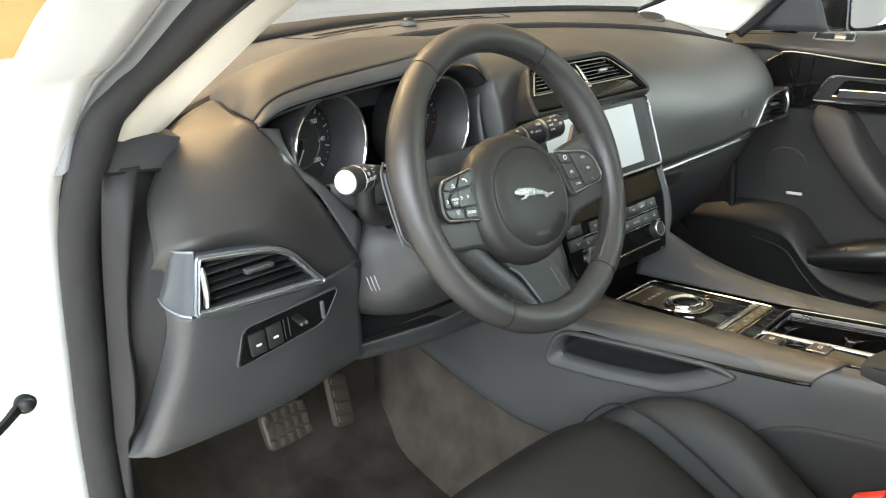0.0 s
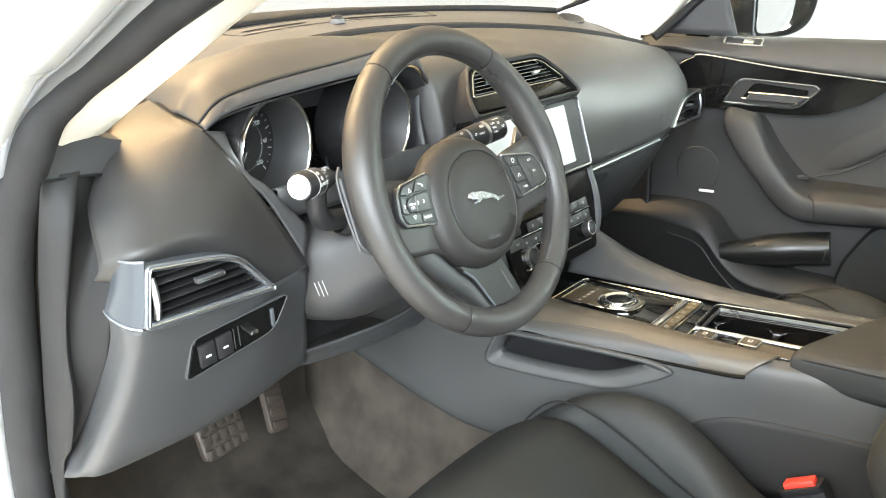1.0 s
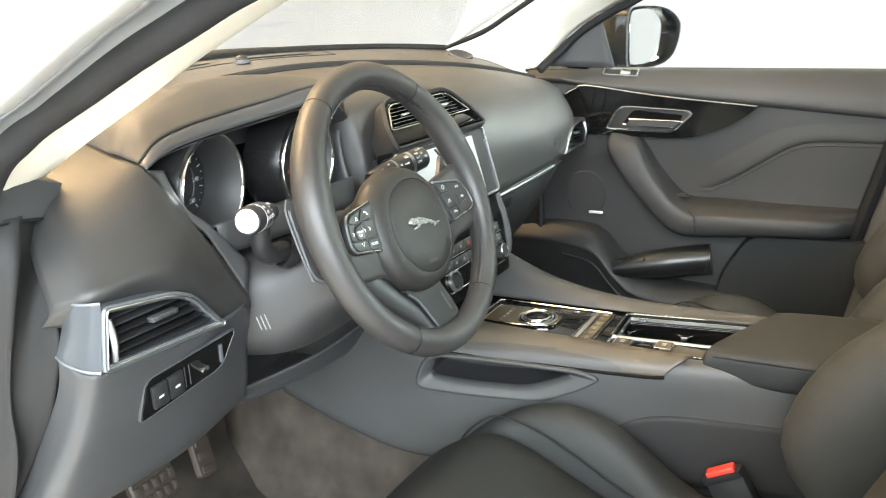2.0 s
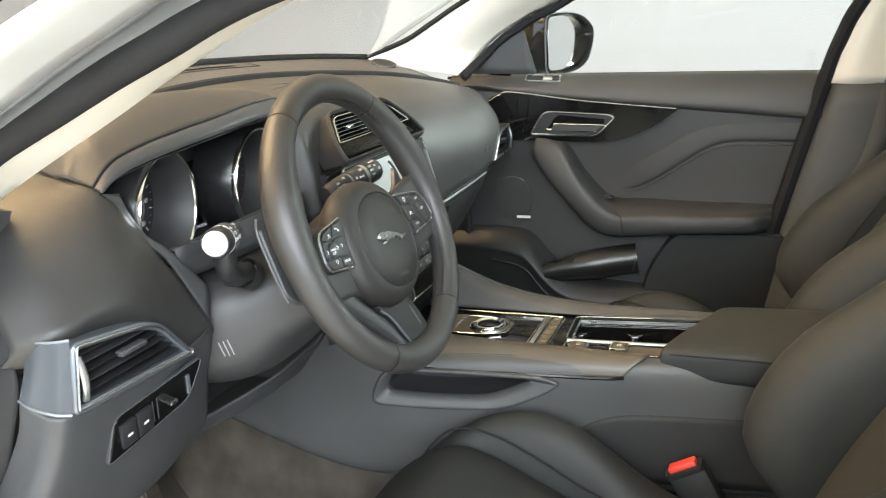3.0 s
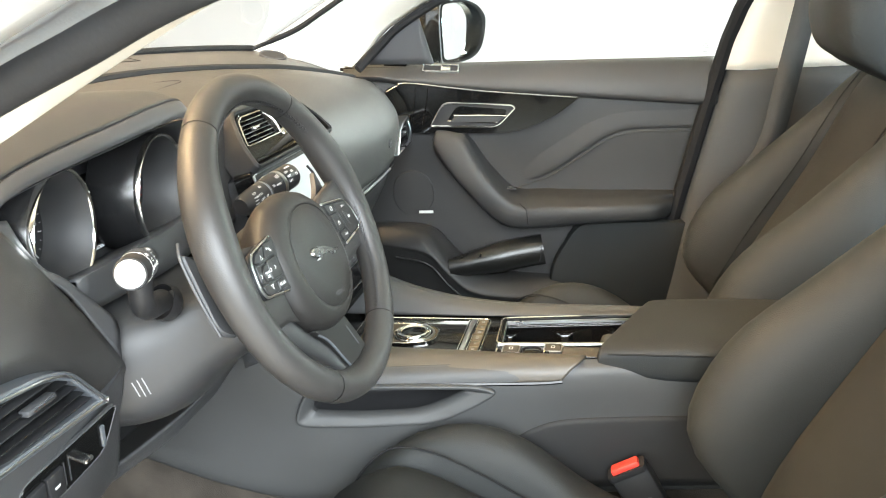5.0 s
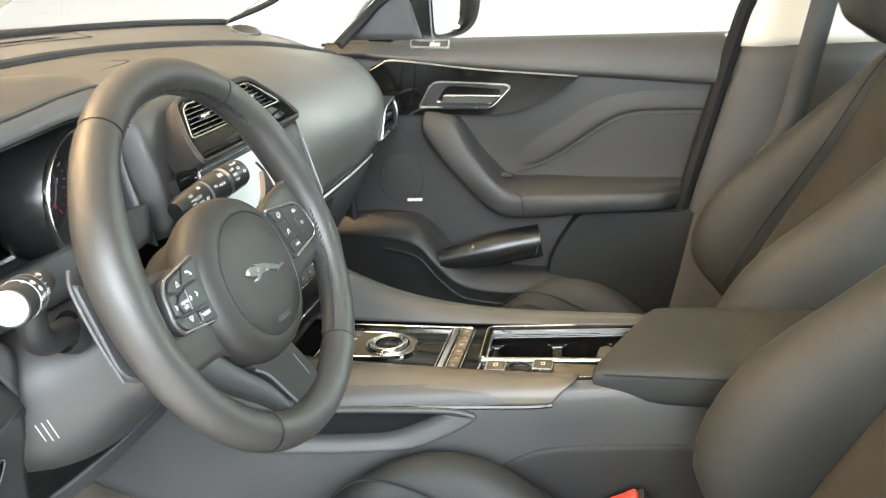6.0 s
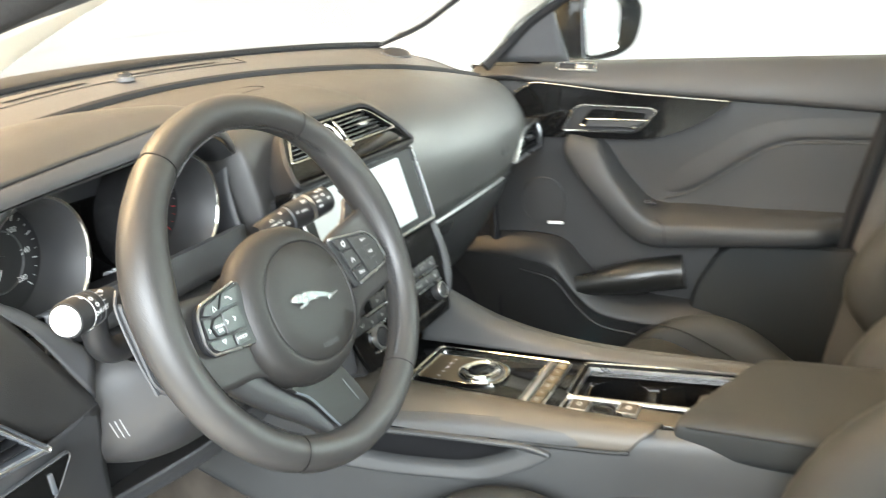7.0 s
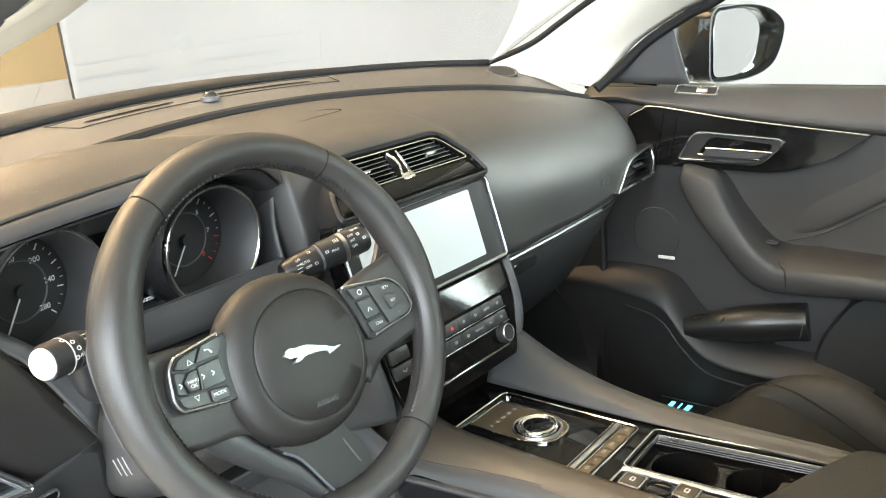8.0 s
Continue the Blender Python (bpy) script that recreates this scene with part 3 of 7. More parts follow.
part("defroster_shelf", skin([[groove(x, -0.012, 0.002) for x in xs], [tuple((V3(groove(x)) * 0.5 + V3(base_line(x)) * 0.5) + V3((0, 0, 0.004))) for x in xs], [base_line(x, -0.004, 0.004) for x in xs]], 8, 40), plastic, dash, "grained plastic shelf below the windscreen", thick=0.004, smooth=60)

left_face = [[(-0.668, 0.288, 1.052), (-0.66, 0.262, 1.066), (-0.645, 0.285, 1.077), (-0.615, 0.303, 1.088), (-0.585, 0.318, 1.096), (-0.555, 0.333, 1.100)],
             [(-0.685, 0.262, 1.035), (-0.672, 0.235, 1.052), (-0.65, 0.240, 1.066), (-0.625, 0.245, 1.078), (-0.60, 0.248, 1.086), (-0.581, 0.250, 1.090)],
             [(-0.706, 0.228, 1.010), (-0.690, 0.196, 1.025), (-0.66, 0.190, 1.038), (-0.625, 0.190, 1.050), (-0.598, 0.198, 1.064), (-0.577, 0.206, 1.077)],
             [(-0.717, 0.204, 0.985), (-0.702, 0.168, 0.998), (-0.66, 0.156, 1.00), (-0.61, 0.155, 0.993), (-0.57, 0.168, 0.998), (-0.541, 0.193, 1.018)],
             [(-0.722, 0.195, 0.972), (-0.705, 0.156, 0.983), (-0.66, 0.152, 0.985), (-0.615, 0.155, 0.968), (-0.558, 0.158, 0.925), (-0.486, 0.174, 0.912)],
             [(-0.720, 0.215, 0.955), (-0.703, 0.185, 0.955), (-0.66, 0.180, 0.955), (-0.615, 0.180, 0.935), (-0.558, 0.178, 0.900), (-0.482, 0.190, 0.890)]]
part("side_cowl", skin(left_face, 24, 24), leather, dash, "leather wrapped end of the dashboard", thick=0.004, smooth=60)

hood_x = (-0.578, -0.552, -0.51, -0.45, -0.38, -0.31, -0.24, -0.19)
lip_y = (0.206, 0.202, 0.197, 0.193, 0.191, 0.191, 0.200, 0.222)
lip_z = (1.078, 1.092, 1.100, 1.106, 1.111, 1.115, 1.110, 1.080)
top_z = (1.0840, 1.0995, 1.110, 1.117, 1.123, 1.129, 1.126, 1.100)
peak_z = (1.0940, 1.1240, 1.1410, 1.1540, 1.1560, 1.1510, 1.1400, 1.1150)
peak_row = [(x, y, z) for x, y, z in zip(hood_x, (0.255, 0.264, 0.270, 0.275, 0.277, 0.277, 0.277, 0.280), peak_z)]
back_row = [(x + 0.016 * (x < -0.57), 0.318 + 0.008 * (x > -0.57), min(z - 0.010, 1.135)) for x, y, z in peak_row]
sunk_row = [(x + 0.022 * (x < -0.57), 0.350, 1.094) for x in hood_x]
crest = [(x, y + 0.0075, z + 0.0045 * (x > -0.57)) for x, y, z in zip(hood_x, lip_y, top_z)]
brow = [(x, y + 0.0005, z * 0.5 + l * 0.5) for x, y, z, l in zip(hood_x, lip_y, top_z, lip_z)]
lip = list(zip(hood_x, lip_y, lip_z))
lip_under = [(x, y + 0.004, z - 0.0025) for x, y, z in lip]
lip_low = [(x + 0.008 * (x < WX) - 0.008 * (x > WX), y + 0.022, z - 0.008) for x, y, z in lip]
lip_in = [(x + 0.010 * (x < WX) - 0.010 * (x > WX), 0.275, z - 0.006) for x, y, z in lip]
edge_row = [(x, y + 0.0018, z + 0.0010) for x, y, z in crest]
swell_row = [tuple(0.5 * V3(a) + 0.5 * V3(b) + V3((0, 0, 0.0065 * (a[0] > -0.57)))) for a, b in zip(edge_row, peak_row)]
part("cluster_hood", skin([sunk_row, back_row, peak_row, swell_row, edge_row], 36, 56), leather, dash, "leather hood over the instruments", thick=0.003, smooth=60)
part("hood_brow", skin([[(x, y + 0.006, z - 0.001) for x, y, z in crest], [(x, y - 0.0004, z - 0.0012) for x, y, z in crest], brow, lip], 16, 56), brow_plastic, dash, "smooth grey brow below the leather hood", thick=0.002, smooth=60)
part("hood_stitch", tube(spline([(x, y + 0.0006, z - 0.0003) for x, y, z in crest], 60), 0.0009, 6), rubber, dash, "dark joint below the leather")
part("cluster_lip", skin([lip_under, lip_low, lip_in], 10, 56), plastic, dash, "dark plastic underside of the hood", smooth=60)
part("airbag_seam", tube(spline([(-0.075, 0.348, 1.1215), (-0.010, 0.360, 1.1235), (0.055, 0.370, 1.1240), (0.068, 0.380, 1.1250), (0.050, 0.395, 1.1265), (-0.02, 0.404, 1.1275), (-0.09, 0.400, 1.1270)], 40), 0.0008, 5), rubber, dash, "fine seam over the airbag")
part("hood_seam", tube(spline([(-0.553, 0.335, 1.1025), (-0.579, 0.252, 1.0925), (-0.5785, 0.2045, 1.0785)], 16), 0.0017, 6), rubber, dash, "dark cut between hood and cowl")
part("hood_end", skin([[(-0.185, 0.34, 1.098), (-0.185, 0.275, 1.09), (-0.19, 0.236, 1.073)], [(-0.195, 0.33, 1.05), (-0.2, 0.27, 1.04), (-0.205, 0.225, 1.03)], [(-0.2, 0.3, 0.96), (-0.205, 0.25, 0.96), (-0.212, 0.20, 0.95)]], 8, 8), plastic, dash, smooth=60, thick=0.003)
part("cluster_surround", skin([[(-0.577, 0.206, 1.078), (-0.562, 0.200, 1.050), (-0.541, 0.193, 1.018), (-0.519, 0.186, 0.990), (-0.484, 0.175, 0.913)], [(-0.549, 0.213, 1.072), (-0.544, 0.208, 1.047), (-0.532, 0.203, 1.023), (-0.511, 0.198, 1.004), (-0.468, 0.187, 0.950)], [(-0.543, 0.25, 1.067), (-0.539, 0.25, 1.045), (-0.527, 0.25, 1.022), (-0.507, 0.25, 1.003), (-0.462, 0.24, 0.952)]], 12, 24), plastic, dash, "grey plastic surround of the instruments", smooth=50, thick=0.003)
part("cluster_ledge", skin([[(-0.500, 0.205, 0.960), (-0.36, 0.185, 0.962), (-0.22, 0.200, 0.962)], [(-0.498, 0.196, 0.992), (-0.36, 0.190, 0.994), (-0.22, 0.200, 0.994)], [(-0.498, 0.205, 0.997), (-0.36, 0.200, 0.999), (-0.22, 0.207, 0.999)], [(-0.49, 0.275, 0.970), (-0.36, 0.275, 0.970), (-0.22, 0.275, 0.970)]], 10, 16), plastic, dash, "dark ledge below the instruments", smooth=60, thick=0.003)

low = [[(-0.716, 0.202, 0.925), (-0.718, 0.185, 0.919), (-0.717, 0.1640, 0.913), (-0.700, 0.1555, 0.912), (-0.63, 0.158, 0.906), (-0.555, 0.16, 0.905), (-0.484, 0.174, 0.91)],
       [(-0.709, 0.222, 0.885), (-0.713, 0.204, 0.882), (-0.719, 0.1780, 0.879), (-0.704, 0.1670, 0.878), (-0.63, 0.168, 0.872), (-0.55, 0.17, 0.872), (-0.478, 0.186, 0.875)],
       [(-0.709, 0.258, 0.83), (-0.714, 0.238, 0.826), (-0.726, 0.2030, 0.826), (-0.710, 0.1900, 0.824), (-0.63, 0.186, 0.82), (-0.55, 0.187, 0.82), (-0.468, 0.205, 0.83)],
       [(-0.722, 0.306, 0.75), (-0.726, 0.286, 0.746), (-0.737, 0.2520, 0.752), (-0.718, 0.2370, 0.746), (-0.63, 0.228, 0.742), (-0.54, 0.224, 0.748), (-0.455, 0.226, 0.775)],
       [(-0.739, 0.335, 0.706), (-0.739, 0.318, 0.706), (-0.733, 0.2920, 0.714), (-0.712, 0.2810, 0.714), (-0.62, 0.268, 0.726), (-0.53, 0.262, 0.737), (-0.44, 0.258, 0.742)],
       [(-0.744, 0.36, 0.7), (-0.73, 0.36, 0.703), (-0.712, 0.36, 0.708), (-0.70, 0.36, 0.711), (-0.62, 0.36, 0.725), (-0.53, 0.36, 0.735), (-0.44, 0.36, 0.74)]]
part("panel_joint", tube(spline([(r[0][0] + 0.001, r[0][1] - 0.004, r[0][2]) for r in low[:5]], 30), 0.0013, 6), rubber, dash, "dark joint at the panel's end")
lower = part("lower_panel", skin(low, 30, 60), plastic, dash, "grey plastic lower dashboard panel", thick=0.004, smooth=60)
low2 = [[(-0.463, 0.228, 0.772), (-0.38, 0.226, 0.764), (-0.30, 0.226, 0.758), (-0.22, 0.222, 0.764), (-0.165, 0.21, 0.78)],
        [(-0.455, 0.240, 0.757), (-0.38, 0.238, 0.748), (-0.30, 0.240, 0.740), (-0.22, 0.240, 0.742), (-0.165, 0.235, 0.745)],
        [(-0.44, 0.258, 0.738), (-0.38, 0.262, 0.726), (-0.30, 0.268, 0.712), (-0.22, 0.28, 0.70), (-0.165, 0.29, 0.69)],
        [(-0.44, 0.36, 0.72), (-0.38, 0.36, 0.71), (-0.30, 0.37, 0.70), (-0.22, 0.38, 0.69), (-0.165, 0.39, 0.68)]]
part("knee_panel", skin(low2, 16, 24), plastic, dash, "grey plastic knee panel below the column", thick=0.004, smooth=60)
part("slot_liner", box((-0.36, 0.30, 0.82), (0.27, 0.05, 0.14), 0.004), rubber, dash)
# passenger side: glove box, strip
glove = [[(0.15, 0.172, 0.893), (0.30, 0.168, 0.893), (0.44, 0.168, 0.897), (0.52, 0.175, 0.90), (0.65, 0.20, 0.915)],
         [(0.15, 0.185, 0.84), (0.30, 0.18, 0.84), (0.44, 0.185, 0.845), (0.53, 0.20, 0.85), (0.66, 0.24, 0.86)],
         [(0.14, 0.24, 0.74), (0.30, 0.24, 0.74), (0.44, 0.25, 0.745), (0.53, 0.26, 0.76), (0.66, 0.29, 0.78)],
         [(0.13, 0.33, 0.69), (0.30, 0.33, 0.69), (0.44, 0.34, 0.69), (0.53, 0.34, 0.69), (0.66, 0.35, 0.70)],
         [(0.13, 0.5, 0.67), (0.30, 0.5, 0.67), (0.44, 0.5, 0.67), (0.53, 0.5, 0.67), (0.66, 0.5, 0.68)]]
gb = thing("glove_box", "dark plastic glove box with a silver strip above", "glove box", (0.35, 0.2, 0.8))
part("lid", skin(glove, 24, 24), plastic_dark, gb, thick=0.004, smooth=60)
part("silver_strip", tube(spline([(0.155, 0.158, 0.889), (0.27, 0.153, 0.893), (0.36, 0.153, 0.895), (0.445, 0.156, 0.896)], 20), 0.0023, 8), satin, gb, "thin satin silver strip")
part("latch", prism(rounded([(-0.035, -0.012), (0.03, -0.010), (0.036, 0.010), (-0.03, 0.012)], 0.008, 4), 0.006, basis((0.225, 0.1765, 0.862), (1, 0, 0), (0, -0.25, 1)), 0.003), cowl_gloss, gb, "dark recessed latch")
part("lid_gap", tube(spline([(0.155, 0.1640, 0.882), (0.30, 0.1605, 0.884), (0.44, 0.1635, 0.887), (0.52, 0.170, 0.891)], 20), 0.0022, 6), rubber, gb, "dark gap above the lid")

# ---- centre console ----
console = thing("centre_console", "grey plastic centre console with gloss black top", "console", (CX, -0.1, 0.4), kind="structure")


def side_x(y):
    return -0.150 - 0.155 * min(y, 0.13)


ys = (0.56, 0.40, 0.28, 0.18, 0.10, 0.0, -0.10, -0.20, -0.30, -0.42, -0.60)


def side_low(y):
    return 0.555 + 0.30 * max(0.0, y - 0.22)


def rise(y, k):
    return k * (y - 0.12) if 0.12 < y < 0.3 else (k * 0.18 if y >= 0.3 else 0.0)


side = [[(side_x(y) + 0.012, y, 0.742 + rise(y, 0.6)) for y in ys], [(side_x(y) + 0.001, y, 0.732 + rise(y, 0.45)) for y in ys],
        [(side_x(y) - 0.003, y, 0.71 + rise(y, 0.2)) for y in ys], [(side_x(y) - 0.004, y, 0.66 + rise(y, 0.1)) for y in ys], [(side_x(y) - 0.007, y, (0.66 + side_low(y)) / 2) for y in ys], [(side_x(y) - 0.010, y, side_low(y)) for y in ys], [(side_x(y) + 0.004, y, side_low(y) - 0.006) for y in ys]]
wall_ = [[(side_x(y) + 0.002, y, side_low(y) + 0.01) for y in ys], [(side_x(y) - 0.008, y, 0.50) for y in ys], [(side_x(y) - 0.035, y, 0.425) for y in ys], [(side_x(y) - 0.09, y, 0.392) for y in ys]]
setting("tunnel_carpet", skin(wall_, 12, 40), carpet, "worn dark carpet on the tunnel's side", "carpet", 60, 0.006)
TM = basis((side_x(0.0) - 0.007, 0.0, 0.697), (0.155, -1, 0), (0, 0, 1))      # x to the rear, y up, z into the driver's footwell
tray_out = rounded([(-0.150, -0.032), (-0.06, -0.036), (0.055, -0.034), (0.112, -0.008), (0.144, 0.012), (0.112, 0.0235), (0.0, 0.0285), (-0.125, 0.030)], [0.024, 0.03, 0.05, 0.06, 0.018, 0.03, 0.05, 0.03], 6)
part("side_panel", opened(skin(side, 90, 150), shrink(tray_out, 0.005), TM), console_plastic, console, "grey plastic console side", thick=0.006, smooth=60)

# storage tray let into the console's side
tray_in = rounded([(-0.124, -0.012), (-0.06, -0.0175), (0.030, -0.0165), (0.075, 0.001), (0.100, 0.0135), (0.080, 0.0165), (-0.010, 0.0205), (-0.110, 0.0215)], [0.016, 0.03, 0.05, 0.06, 0.008, 0.02, 0.05, 0.02], 6)
bead_o, bead_i = shrink(tray_out, 0.0012), shrink(tray_out, 0.0062)
rim_rows = [(tray_out, -0.012), (tray_out, 0.001), (bead_o, 0.0042), (shrink(tray_out, 0.0030), 0.0050), (bead_i, 0.0040), ([tuple(0.5 * V3(a) + 0.5 * V3(b)) for a, b in zip(bead_i, tray_in)], 0.0010), (tray_in, -0.0030), (shrink(tray_in, 0.001), -0.012)]
part("tray_rim", moved(sheet([[(*p, z) for p in o] for o, z in rim_rows], close_v=True), TM), console_plastic, console, "grey moulded rim of the side tray", smooth=60)
liner = sheet([[(*p, -0.012) for p in tray_in], [(*q, -0.05) for q in shrink(tray_in, 0.004)], [(*q, -0.055) for q in shrink(tray_in, 0.008)]], close_v=True)
liner[1].append(tuple(range(2 * len(tray_in), 3 * len(tray_in))))
part("tray_liner", moved(liner, TM), plastic_dark, console, "dark lining of the side tray")
side_at = lambda y, d: side_x(y) - 0.0065 - d
kn = [[(side_at(y, d), y, z + dz) for y, z in ((-0.150, 0.628), (-0.185, 0.648), (-0.230, 0.659), (-0.32, 0.660), (-0.45, 0.657), (-0.58, 0.655))] for d, dz in ((-0.002, 0.004), (0.0020, 0.0), (0.0035, -0.010), (0.0060, -0.05), (0.0075, -0.10))]
part("seat_side_panel", skin(kn, 16, 30), kick_plastic, console, "darker lower panel of the console side", thick=0.003, smooth=60)

# shoulder trim, gloss deck, right rail
ys = (0.17, 0.10, 0.02, -0.06, -0.14, -0.20, -0.245)
sh = [[(-0.055, 0.17, 0.755), (-0.078, 0.10, 0.748), (-0.084, 0.02, 0.746), (-0.086, -0.06, 0.745), (-0.086, -0.14, 0.743), (-0.085, -0.20, 0.742), (-0.084, -0.255, 0.741)],
      [(-0.10, 0.175, 0.758), (-0.118, 0.10, 0.751), (-0.118, 0.02, 0.749), (-0.116, -0.06, 0.748), (-0.112, -0.14, 0.746), (-0.108, -0.20, 0.745), (-0.106, -0.25, 0.744)],
      [(-0.145, 0.18, 0.750), (-0.150, 0.10, 0.742), (-0.144, 0.02, 0.738), (-0.136, -0.06, 0.737), (-0.126, -0.14, 0.736), (-0.120, -0.20, 0.734), (-0.117, -0.235, 0.733)],
      [(-0.160, 0.18, 0.730), (-0.164, 0.10, 0.728), (-0.154, 0.02, 0.724), (-0.143, -0.06, 0.722), (-0.131, -0.14, 0.720), (-0.124, -0.20, 0.720), (-0.121, -0.225, 0.722)]]
part("shoulder_trim", skin(sh, 12, 40), shoulder_satin, console, "smooth grey shoulder trim", thick=0.004, smooth=60)
part("shadow_gap", tube(spline([(x - 0.002, y, z - 0.001) for x, y, z in sh[3]], 40), 0.0028, 6), gloss, console, "gloss black line below the shoulder")
part("deck", join(box((-0.01, 0.012, 0.72), (0.16, 0.276, 0.03), 0.003), box((-0.0665, -0.24, 0.72), (0.050, 0.226, 0.03), 0.003), box((0.018, -0.40, 0.72), (0.11, 0.12, 0.03), 0.003)), gloss, console, "gloss black console deck")
part("rear_block", box((-0.01, -0.52, 0.60), (0.140, 0.5, 0.24), 0.015), console_plastic, console)
rail = [[(0.062, 0.14, 0.738), (0.063, 0.02, 0.737), (0.064, -0.12, 0.737), (0.066, -0.34, 0.742)],
        [(0.092, 0.14, 0.796), (0.078, 0.02, 0.762), (0.072, -0.12, 0.744), (0.086, -0.34, 0.740)],
        [(0.118, 0.14, 0.808), (0.100, 0.02, 0.767), (0.090, -0.12, 0.747), (0.096, -0.34, 0.741)],
        [(0.135, 0.14, 0.78), (0.118, 0.02, 0.745), (0.106, -0.12, 0.730), (0.108, -0.34, 0.725)],
        [(0.15, 0.16, 0.62), (0.14, 0.02, 0.60), (0.135, -0.12, 0.60), (0.13, -0.50, 0.60)],
        [(0.16, 0.16, 0.39), (0.15, 0.02, 0.39), (0.14, -0.12, 0.39), (0.13, -0.50, 0.39)]]
part("passenger_rail", skin(rail, 30, 40), console_plastic, console, "grey rail beside the passenger", thick=0.004, smooth=60)

Z = 0.7352
top = lambda x, y, z=Z: basis((x, y, z), (1, 0, 0), (0, 1, 0))
# gear selector plate and dial
sel = thing("gear_selector", "rotary gear dial on a bronze plate in the gloss black deck", "gear selector", (-0.035, 0.02, Z))
plate = rounded([(-0.052, 0.086), (-0.052, 0.004), (-0.040, -0.030), (0.006, -0.030), (0.020, 0.004), (0.020, 0.086)], [0.004, 0.03, 0.035, 0.035, 0.03, 0.004], 8)
part("plate", prism(plate, 0.004, top(0, 0), 0.001), bronze, sel, "bronze satin plate")
part("plate_edge", ring(plate, shrink(plate, -0.002), 0.005, top(0, 0), 0.0005), chrome, sel, "thin chrome edge")
km = top(-0.017, 0.006, Z + 0.004)
part("dial_collar", lathe([(0.0325, 0), (0.0322, 0.0016), (0.0308, 0.0028), (0.0292, 0.0020), (0.0290, 0)], km, 56), satin, sel, "satin silver ring")
part("dial_groove", lathe([(0.0291, 0.0004), (0.0262, 0.0004)], km, 48), gloss, sel, "black groove round the dial")
part("dial", lathe([(0.0264, 0), (0.0262, 0.0042), (0.0252, 0.0060), (0.0238, 0.0062), (0.0222, 0.0050), (0.0206, 0.0054), (0.0194, 0.0046), (0.0, 0.0036)], km, 56), chrome, sel, "chrome rotary dial")
part("dial_top", lathe([(0.0, 0.0062), (0.008, 0.0060), (0.014, 0.0054), (0.0188, 0.0044)], km, 40), gloss, sel, "gloss black cap")
for k, ch in enumerate("PRNDS"):
    lettering("letter", ch, 0.0072, basis((-0.042 + 0.0130 * k, 0.058, Z + 0.0044), (1, 0, 0), (0, 1, 0)), white_mark, sel)
frame_o = rect(0.136, 0.206, 0.012, -0.019, -0.002)
part("selector_frame", ring(frame_o, shrink(frame_o, 0.0026), 0.004, top(0, 0), 0.001), chrome, console, "chrome frame round the selector")
# row of drive buttons
br = thing("drive_mode_buttons", "row of bronze buttons across the console", "button row", (-0.012, -0.105, Z))
part("chrome_bar", box((-0.018, -0.0770, Z + 0.002), (0.124, 0.0085, 0.005), 0.0025), satin, br, "satin silver bar")
part("chrome_line", box((-0.018, -0.0695, Z + 0.001), (0.124, 0.0014, 0.003), 0.0006), chrome, br, "thin chrome line")
part("gold_line", box((-0.018, -0.0840, Z + 0.0015), (0.124, 0.0016, 0.0035), 0.0006), chrome, br, "thin chrome line")
part("base", box((-0.018, -0.0935, Z + 0.001), (0.124, 0.018, 0.003), 0.001), gloss, br)
for k in range(6):
    bx = -0.0685 + 0.0200 * k
    b = part("button", box((bx, -0.0935, Z + 0.0030), (0.0188, 0.0145, 0.004), 0.0010), bronze, br)
    if k in (1, 4):
        part("symbol", prism([(bx - 0.002, -0.0925), (bx, -0.0955), (bx + 0.002, -0.0925)], 0.0003, top(0, 0, Z + 0.0051), 0), pale_mark, b, smooth=0)
    else:
        part("symbol", ring(rect(0.0064, 0.0042, 0.001, bx, -0.0935, 2), rect(0.0044, 0.0024, 0.0006, bx, -0.0935, 2), 0.0003, top(0, 0, Z + 0.0051), 0.0001), pale_mark, b, smooth=0)
# cup holders
cup = thing("cup_holder", "gloss black double cup holder with chrome frame", "cup holder", (0.02, -0.23, Z))
co_ = rounded([(-0.030, -0.336), (0.078, -0.336), (0.052, -0.120), (-0.044, -0.124)], 0.010, 5)
part("frame", ring(shrink(co_, -0.0012), shrink(co_, 0.0018), 0.005, top(0, 0), 0.001), chrome, cup, "thin chrome frame")
part("frame_inner", ring(shrink(co_, 0.0018), shrink(co_, 0.0045), 0.0040, top(0, 0), 0.001), gloss, cup, "gloss black inner frame")
part("frame_step", ring(shrink(co_, 0.0045), shrink(co_, 0.0075), 0.0015, top(0, 0), 0.0006, -0.004), gloss, cup, "gloss black inner step")
part("frame_line", ring(shrink(co_, 0.0075), shrink(co_, 0.0088), 0.0012, top(0, 0), 0.0004, -0.004), satin, cup, "thin inner silver line")
wl = shrink(co_, 0.008)
well = sheet([[(*p, 0.0) for p in wl], [(*p, -0.030) for p in shrink(wl, 0.003)], [(*p, -0.034) for p in shrink(wl, 0.006)]], close_v=True)
part("well", moved(well, top(0, 0)), gloss, cup, "gloss black deep well")
part("well_floor", box((0.014, -0.23, Z - 0.075), (0.115, 0.24, 0.004), 0), gloss, cup)
CUPS = ((-0.178, 0.006), (-0.262, 0.014))
plane = sheet([[(x, y, Z - 0.013) for y in np.linspace(-0.333, -0.124, 80)] for x in np.linspace(-0.040, 0.074, 50)])
for yy, xx in CUPS:
    plane = opened(plane, oval(0.0375, 0.0375, 40), basis((xx, yy, Z - 0.013), (1, 0, 0), (0, 1, 0)))
